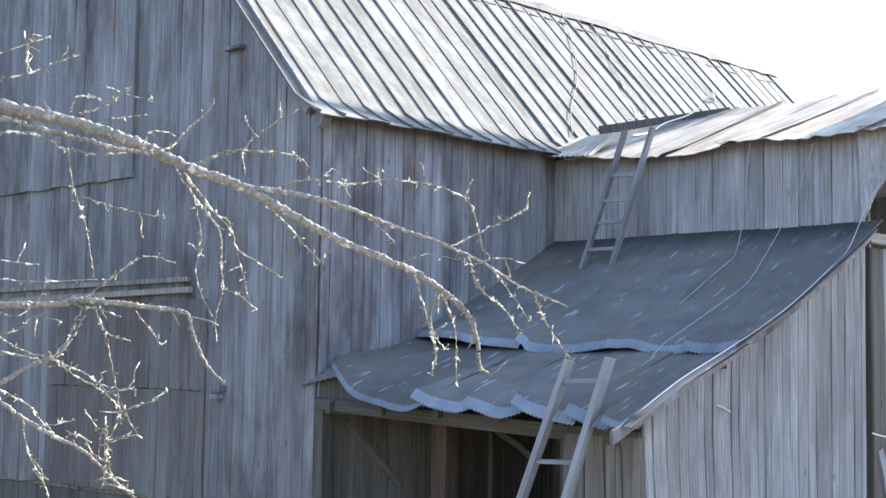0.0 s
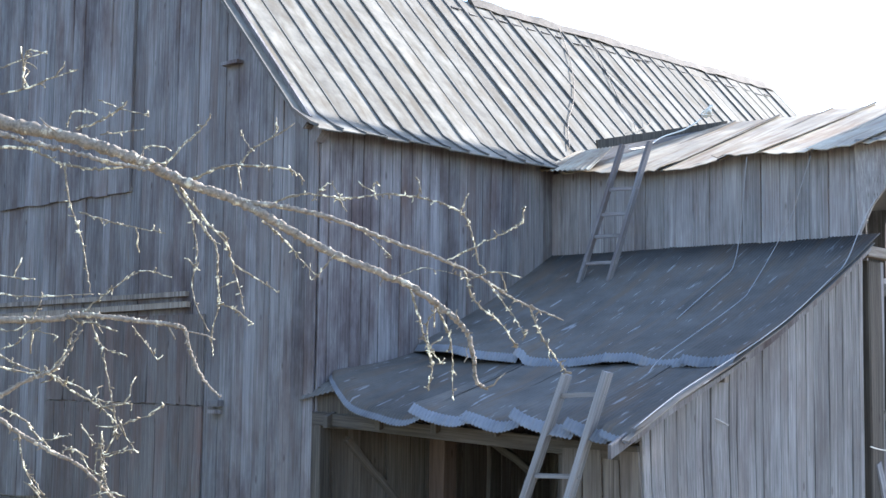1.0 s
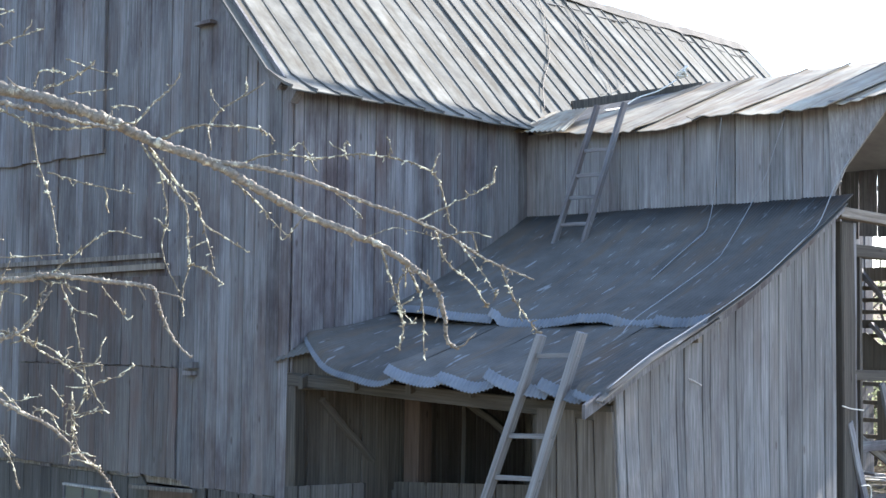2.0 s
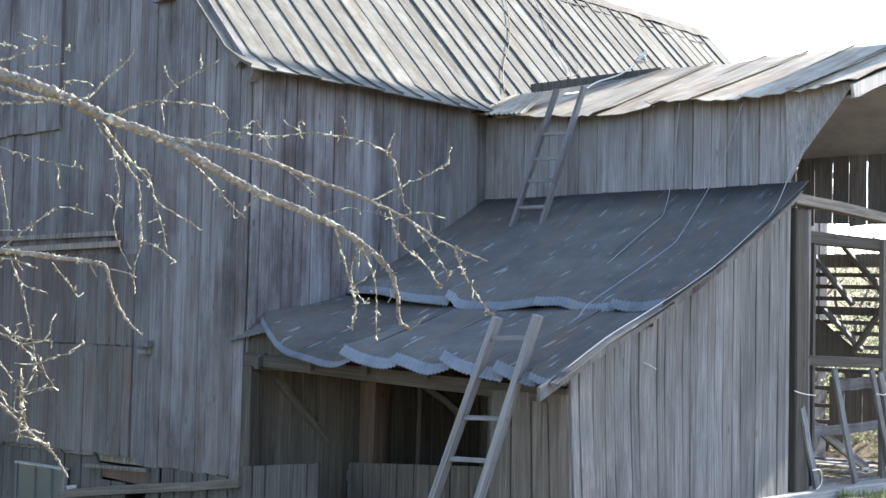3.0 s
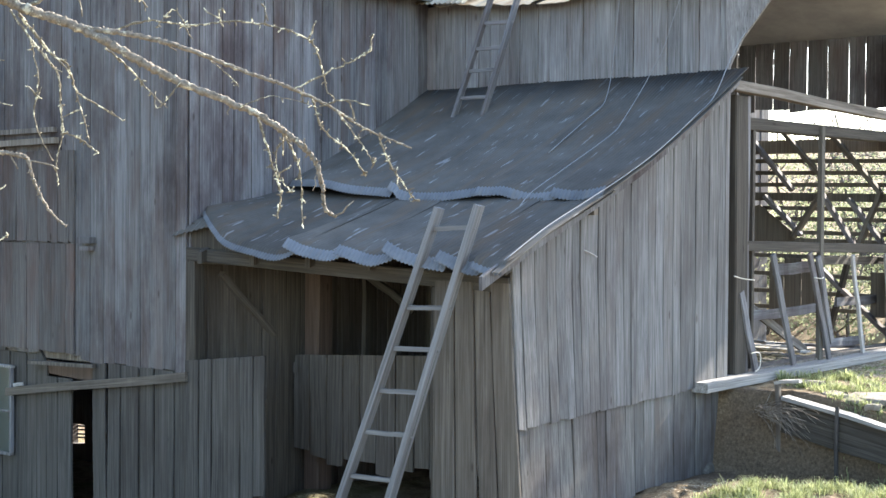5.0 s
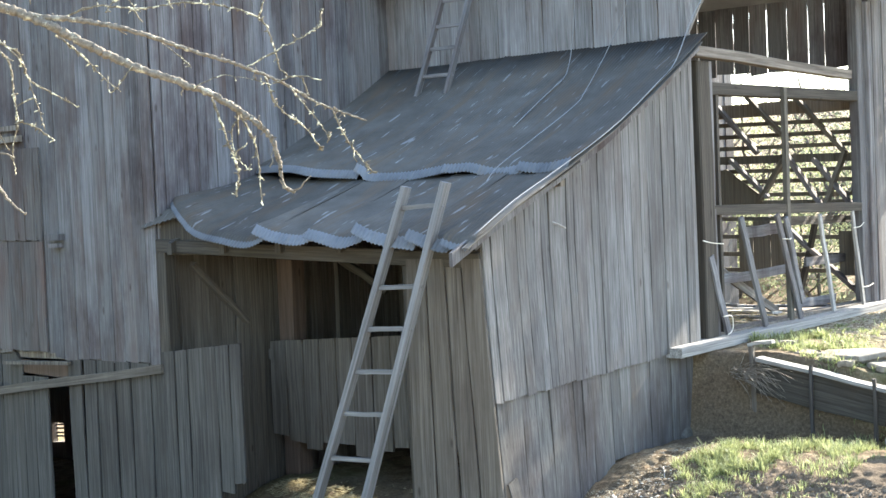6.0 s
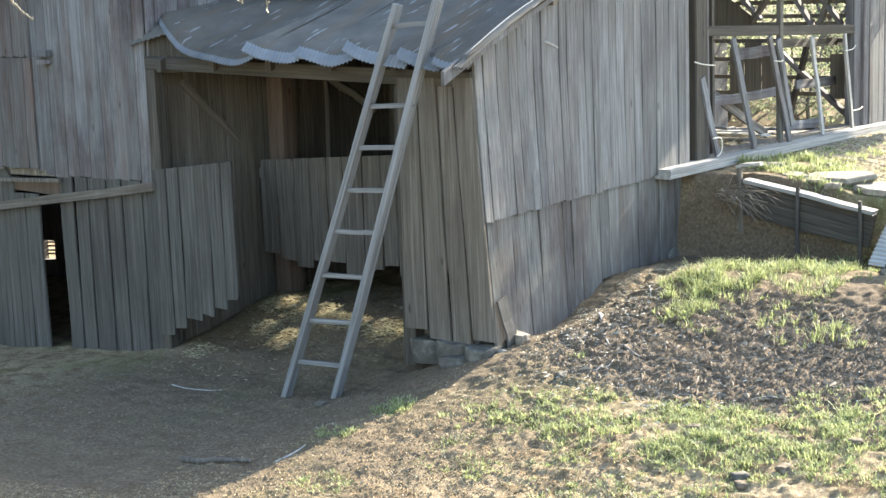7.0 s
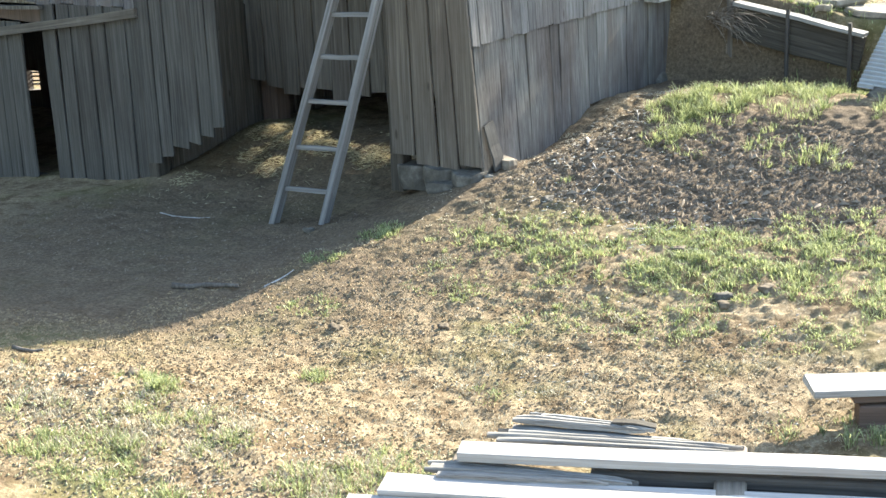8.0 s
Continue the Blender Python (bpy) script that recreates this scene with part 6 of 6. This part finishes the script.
limb("branch", (-52.4, 15.5, -46.7, 7.9, -43.4, 5.3, -41.7, 0.1, -37.9, -2.7, -32.8, -5.9), 0.0038, 0.0014, 2, 3, 6)
limb("twig", (-42.1, 1.2, -40.2, -5.6, -39.3, -10.0), 0.0016, 0.0012, 2, 0, 2)
limb("twig", (-49.4, 10.0, -48.2, 2.4, -49.1, -5.6, -46.0, -13.6), 0.0018, 0.0012, -2, 0, 3)
limb("branch", (-36.0, 8.7, -31.9, 5.3, -27.4, 0.1, -23.9, -3.3), 0.0026, 0.0012, 3, 0, 4)
limb("twig", (-73.6, 19.9, -72.6, 12.3, -70.1, 4.5, -68.5, -5.7), 0.0026, 0.0012, -6, 0, 6)
limb("twig", (-70.9, 10.3, -64.8, 8.3, -60.3, 7.2, -53.7, 6.0), 0.0022, 0.0014, -6, 0, 3)
limb("twig", (-97.3, 31.2, -89.5, 32.9, -81.7, 34.6, -76.1, 36.8, -71.1, 38.4), 0.0031, 0.0014, -5, 0, 4)
limb("twig", (-81.9, 34.6, -81.7, 39.6, -80.9, 42.2, -77.9, 41.6), 0.0026, 0.0017, -5, 0, 2)
limb("twig", (-93.9, 36.8, -87.3, 38.5, -80.6, 40.8, -77.5, 41.8), 0.0022, 0.0014, -5, 0, 1)
limb("twig", (-74.7, 27.3, -73.5, 30.5, -70.1, 30.5, -68.7, 29.8), 0.0026, 0.0014, 0, 0, 2)
limb("twig", (-73.0, 27.1, -67.9, 28.7, -63.7, 31.5, -62.8, 32.2), 0.0031, 0.0020, 0, 0, 4)
limb("twig", (-68.4, 33.0, -63.9, 31.2, -58.0, 29.6), 0.0018, 0.0014, 0, 0, 1)
limb("twig", (-68.4, 26.1, -63.2, 26.7, -59.5, 27.2), 0.0022, 0.0014, 2, 0, 1)
limb("twig", (-60.0, 20.4, -59.5, 23.5, -58.4, 23.0), 0.0016, 0.0012, 2, 0, 1)
limb("branch", (-5.6, -5.3, -3.3, -13.5, -1.4, -20.3, -2.3, -25.8), 0.0029, 0.0020, -2, 3, 10)
limb("branch", (-1.8, -7.0, 1.8, -13.7, 2.7, -19.4, 2.7, -27.8), 0.0026, 0.0014, 3, 2, 7)
limb("twig", (0.7, -9.2, -2.2, -12.0, -1.8, -17.2, 0.7, -20.7), 0.0018, 0.0012, 5, 0, 4)
limb("branch", (5.2, -1.6, 7.4, -7.9, 12.8, -12.6, 15.9, -17.4), 0.0029, 0.0022, 2, 3, 8)
limb("twig", (6.7, -3.1, 12.1, -1.9, 13.7, -5.9), 0.0023, 0.0020, 3, 0, 1)
limb("branch", (18.5, -9.3, 21.1, -15.4, 24.0, -19.5, 26.1, -22.6), 0.0023, 0.0020, 4, 2, 7)
limb("twig", (11.0, -5.4, 15.4, -11.3, 17.5, -15.0), 0.0022, 0.0012, 3, 0, 4)
limb("twig", (-15.4, 6.4, -10.8, 2.4, -9.6, 1.0), 0.0016, 0.0009, 4, 0, 1)
limb("twig", (-25.7, 12.7, -22.2, 16.2, -19.7, 12.7), 0.0016, 0.0014, 3, 0, 4)
limb("twig", (-9.5, -3.3, -2.7, -1.0, 6.3, -3.3), 0.0016, 0.0009, -1, 0, 2)
limb("twig", (-20.7, 1.8, -25.3, -3.3, -25.7, 0.1), 0.0016, 0.0009, -1, 0, 1)
limb("limb", (-158.0, -8.7, -119.4, -11.5, -92.9, -11.5, -86.3, -11.0, -75.3, -10.7, -69.8, -10.0, -61.0, -10.9, -53.3, -11.8, -49.7, -12.9, -48.3, -17.7, -45.6, -23.0, -42.8, -25.9), 0.0096, 0.0017, -8, 0, 15)
limb("branch", (-69.8, -9.8, -64.4, -5.4, -58.2, -1.6, -52.0, -2.7), 0.0026, 0.0012, -8, 0, 4)
limb("twig", (-68.1, -10.9, -65.4, -16.4, -61.2, -17.7), 0.0018, 0.0012, -8, 0, 3)
limb("branch", (-62.5, -13.1, -69.5, -11.4, -72.8, -17.4, -75.6, -20.9), 0.0022, 0.0020, -9, 0, 4)
limb("twig", (-60.1, -12.1, -56.8, -16.5, -55.1, -18.9), 0.0016, 0.0012, -7, 0, 2)
limb("branch", (-107.6, -4.2, -89.0, -5.4, -79.1, -6.3, -66.9, -5.9), 0.0031, 0.0014, -10, 0, 4)
limb("twig", (-107.6, 0.1, -89.0, -1.8, -78.1, -3.0), 0.0031, 0.0020, -10, 0, 2)
limb("limb", (-139.4, -34.6, -106.8, -30.3, -89.5, -27.6, -79.7, -22.7, -73.2, -19.6, -68.6, -12.5), 0.0077, 0.0020, -12, 0, 10)
limb("limb", (-128.6, -17.2, -96.2, -23.8, -88.7, -27.1, -81.2, -32.7, -74.8, -36.5, -69.4, -39.4, -64.1, -44.8, -59.8, -48.7, -56.6, -53.9), 0.0059, 0.0020, -12, 4, 13)
limb("twig", (-80.8, -32.5, -79.7, -39.0, -76.5, -45.5, -75.1, -50.9), 0.0022, 0.0012, -12, 0, 4)
limb("branch", (-74.8, -21.7, -70.5, -25.0, -66.0, -27.4, -62.3, -31.1, -59.0, -36.2), 0.0026, 0.0014, -10, 0, 6)
limb("twig", (-74.5, -21.6, -69.0, -24.0, -65.6, -26.3, -59.2, -27.1), 0.0022, 0.0012, -11, 0, 4)
limb("branch", (-65.2, -17.4, -64.1, -24.0, -62.8, -30.6, -62.7, -34.1), 0.0018, 0.0012, -9, 0, 4)
limb("twig", (-65.5, -32.6, -65.2, -39.4, -66.3, -46.7), 0.0016, 0.0012, -9, 0, 3)
limb("twig", (-66.5, -38.1, -63.0, -37.0, -59.5, -36.1), 0.0016, 0.0012, -9, 0, 1)
limb("twig", (-62.5, -31.5, -57.2, -29.7, -53.4, -27.3), 0.0018, 0.0020, -9, 0, 2)
limb("branch", (-101.7, -13.0, -87.6, -16.3, -81.1, -19.5, -74.0, -21.6), 0.0031, 0.0020, -11, 0, 6)
limb("branch", (-101.7, -19.5, -86.5, -19.7, -78.9, -21.1, -73.5, -20.4), 0.0026, 0.0020, -11, 0, 6)
limb("twig", (-92.3, -8.7, -83.6, -13.0, -79.1, -10.8, -77.0, -7.0), 0.0022, 0.0014, -10, 0, 3)
limb("twig", (-89.8, -17.3, -82.1, -15.7, -78.9, -13.0, -73.5, -14.0), 0.0018, 0.0014, -11, 0, 3)
limb("branch", (-85.8, -27.2, -80.4, -30.2, -78.9, -32.2, -75.4, -35.4), 0.0024, 0.0016, -10, 0, 3)
limb("twig", (-80.2, -39.8, -78.0, -42.5, -76.5, -44.9), 0.0016, 0.0011, -10, 0, 2)
limb("twig", (-72.8, -36.3, -71.8, -35.8, -69.4, -36.8, -67.7, -39.6, -64.4, -41.7), 0.0018, 0.0012, -10, 0, 4)
limb("twig", (-66.6, -40.2, -65.9, -34.8, -64.9, -36.8, -62.0, -36.3, -59.4, -36.0), 0.0015, 0.0011, -10, 0, 2)
limb("twig", (-65.3, -32.9, -65.4, -37.0, -65.2, -41.5), 0.0016, 0.0012, -10, 0, 2)
limb("twig", (-65.5, -41.9, -65.7, -45.8), 0.0014, 0.0010, -10, 0, 1)
limb("twig", (-78.4, -34.2, -75.0, -33.9, -71.1, -33.1), 0.0015, 0.0011, -10, 0, 2)
limb("twig", (-69.4, -31.0, -66.8, -35.0), 0.0017, 0.0012, -10, 0, 1)
limb("twig", (-65.1, -41.5, -62.5, -45.8, -59.9, -47.1), 0.0017, 0.0011, -10, 0, 3)
part("trunk", twig_mesh(eased([spot(-178, -330, 10), spot(-176, -200, 10), spot(-172, -80, 8), spot(-165, 10, 5), spot(-160, 90, 5), spot(-150, 200, 0)], 4), 0.15, 0.07, 0.08), BARK, tree)


# ---- hedge and trees behind the wing ----
LEAF = blade_mat("leaves", (0.13, 0.155, 0.075), (0.42, 0.44, 0.27), 0.6)
TWIGS = blade_mat("brush", (0.12, 0.10, 0.08), (0.30, 0.26, 0.20), 0.2)


def shrub(name, x, y, height, spread, leaves, seed, mat, label):
    rng = random.Random(seed)
    z0 = ground_z(x, y) - 0.05
    th = tagged(hollow(name, (x, y, z0)), label, name, group="growth behind the wing")
    bm = bmesh.new()
    tips = []
    for s in range(5):
        a = rng.uniform(0, 6.28)
        p = Vector((x + rng.uniform(-0.15, 0.15), y + rng.uniform(-0.15, 0.15), z0))
        d = Vector((math.cos(a) * 0.35, math.sin(a) * 0.35, 1.0))
        r = 0.05 * height / 4
        for k in range(7):
            q = p + d.normalized() * height / 7.5
            bar(bm, p, q, 2 * r, 2 * r, up=(0.3, 0.5, 0.2), w2=1.7 * r, t2=1.7 * r)
            p, r = q, r * 0.82
            d += Vector((rng.uniform(-0.35, 0.35), rng.uniform(-0.35, 0.35), rng.uniform(-0.2, 0.15)))
            tips.append(p.copy())
            e = p + Vector((rng.uniform(-1, 1), rng.uniform(-1, 1), rng.uniform(-0.1, 0.7))) * spread * 0.5
            bar(bm, p, e, r, r, w2=0.3 * r, t2=0.3 * r)
            tips.append(e)
            tips.append(p.lerp(e, 0.6))
    part("stem", bm, BEAM, th)
    v, f = [], []
    for i in range(int(leaves * 2.6)):
        c = tips[rng.randrange(len(tips))] + Vector((rng.gauss(0, 1), rng.gauss(0, 1), rng.gauss(0, 0.8))) * spread * 0.16
        if noise.noise(c * 1.3) < -0.12:
            continue
        u = Vector((rng.gauss(0, 1), rng.gauss(0, 1), rng.gauss(0, 1))).normalized()
        w = u.orthogonal().normalized()
        s = rng.uniform(0.014, 0.04)
        k = len(v)
        v += [c - u * s, c + w * s * 0.5, c + u * s, c - w * s * 0.5]
        f.append((k, k + 1, k + 2, k + 3))
    me = bpy.data.meshes.new("crown")
    me.from_pydata(v, [], f)
    me.materials.append(mat)
    ob = new("crown", me)
    ob.parent = th
    ob.matrix_basis = th.matrix_basis.inverted()
    return th


for i, (x, y, h, sp, n_, m_) in enumerate(((-0.6, 12.2, 2.5, 1.6, 2400, LEAF), (1.0, 11.6, 2.2, 1.4, 2200, LEAF), (2.3, 12.6, 2.5, 1.6, 2400, LEAF), (0.2, 15.0, 3.1, 2.2, 2600, LEAF), (3.4, 14.2, 2.7, 2.0, 2200, LEAF),
                                          (-2.2, 14.5, 3.0, 2.0, 2400, LEAF), (1.8, 17.5, 3.4, 2.6, 2000, TWIGS), (-1.2, 18.5, 3.6, 2.6, 2000, TWIGS), (4.6, 12.0, 1.8, 1.4, 1500, TWIGS), (-3.6, 19.5, 3.6, 2.6, 2000, TWIGS))):
    shrub("bush" if h < 4 else "tree", x, y, h, sp, n_, 400 + i, m_, "sunlit leafy bush growing behind the barn wing" if m_ is LEAF else "leafless brushy tree behind the barn wing")


# unseen slender trees added to shade the shed's flank and the barn's side wall
def shade_tree(x, y, top, low, reach, seed, thin=False):
    rng = random.Random(seed)
    z0 = ground_z(x, y) - 0.1
    th = tagged(hollow("tree", (x, y, z0)), "unseen columnar tree added to shade the barn walls", "tree", group="columnar trees")
    part("trunk", bar(bmesh.new(), (x, y, z0), (x, y, top - 0.2), 0.2, 0.2, up=(0, 1, 0), w2=0.03, t2=0.03), BEAM, th)
    v, f = [], []
    for i in range(20000):
        z = low + (top - low) * rng.random()
        r = reach * min(1.0, (top - z) / 1.5, 0.3 + (z - low)) * math.sqrt(rng.random()) * (1 + 0.25 * noise.noise((z * 2, 0, 1)))
        a = rng.uniform(0, 6.283)
        c = Vector((x + math.cos(a) * r, y + math.sin(a) * r, z))
        fx, fz = c.x - 0.115 * (c.y - y), c.z - 0.566 * (c.y - y)
        # Gap cut in the crown so sun reaches the wing's sill.
        if thin and 3.62 < fx - 0.115 * (fz - 1.53) / 0.566 < 3.78 and 5.28 < fz < 5.86:
            continue
        u = Vector((math.cos(a), math.sin(a), rng.uniform(0.2, 1.2))).normalized()
        w = Vector((-u.y, u.x, rng.uniform(-0.4, 0.4)))
        s_ = rng.uniform(0.05, 0.10)
        k = len(v)
        v += [c - u * s_ * 0.3, c + w * s_ * 0.4, c + u * s_, c - w * s_ * 0.4]
        f.append((k, k + 1, k + 2, k + 3))
    me = bpy.data.meshes.new("crown")
    me.from_pydata(v, [], f)
    me.materials.append(LEAF)
    ob = new("crown", me)
    ob.parent = th
    ob.matrix_basis = th.matrix_basis.inverted()


shade_tree(4.43, 10.3, 10.4, 3.4, 0.52, 600, thin=True)
shade_tree(1.81, 16.0, 14.6, 3.6, 0.30, 601)


# ---- unseen trees added behind and beside the viewer, to hold skylight off the gable ----
def screen_tree(x, y, height, reach, seed):
    """A broad tree: trunk, forking limbs and an open crown of leaf clumps."""
    rng = random.Random(seed)
    z0 = ground_z(x, y) - 0.1
    th = tagged(hollow("tree", (x, y, z0)), "unseen leafy tree added across the yard to dim the gable", "tree", group="trees across the yard")
    bm = bmesh.new()
    tips = []
    p, d, r = Vector((x, y, z0)), Vector((0, 0, 1)), 0.22
    for k in range(5):
        q = p + d * height * 0.13
        bar(bm, p, q, 2 * r, 2 * r, up=(0.3, 0.5, 0.2), w2=1.75 * r, t2=1.75 * r)
        p, r, d = q, r * 0.87, (d + Vector((rng.uniform(-0.15, 0.15), rng.uniform(-0.15, 0.15), 0))).normalized()
        for s in range(3 if k else 0):
            a, e, rr = rng.uniform(0, 6.283), p.copy(), r * 0.5
            g = Vector((math.cos(a), math.sin(a), rng.uniform(0.3, 0.9))).normalized()
            for m in range(4):
                f = e + g * reach * 0.27
                bar(bm, e, f, 2 * rr, 2 * rr, up=(0.3, 0.5, 0.2), w2=1.4 * rr, t2=1.4 * rr)
                e, rr = f, rr * 0.7
                g = (g + Vector((rng.uniform(-0.4, 0.4), rng.uniform(-0.4, 0.4), rng.uniform(-0.2, 0.3)))).normalized()
                tips.append(e.copy())
    part("trunk", bm, BEAM, th)
    v, f = [], []
    for i in range(3600):
        c = tips[rng.randrange(len(tips))] + Vector((rng.gauss(0, 1), rng.gauss(0, 1), rng.gauss(0, 0.8))) * reach * 0.17
        u = Vector((rng.gauss(0, 1), rng.gauss(0, 1), rng.gauss(0, 1))).normalized()
        w = u.orthogonal().normalized()
        s = rng.uniform(0.10, 0.24)
        k = len(v)
        v += [c - u * s, c + w * s * 0.6, c + u * s, c - w * s * 0.6]
        f.append((k, k + 1, k + 2, k + 3))
    me = bpy.data.meshes.new("crown")
    me.from_pydata(v, [], f)
    me.materials.append(LEAF)
    ob = new("crown", me)
    ob.parent = th
    ob.matrix_basis = th.matrix_basis.inverted()


for i, (x, y, h, reach) in enumerate(((-15.0, -13.0, 11.0, 3.6), (-11.0, -16.5, 12.0, 3.8), (-6.5, -15.0, 11.0, 3.4), (-2.0, -17.5, 12.0, 3.8), (-18.0, -7.0, 11.0, 3.6))):
    screen_tree(x, y, h, reach, 700 + i)
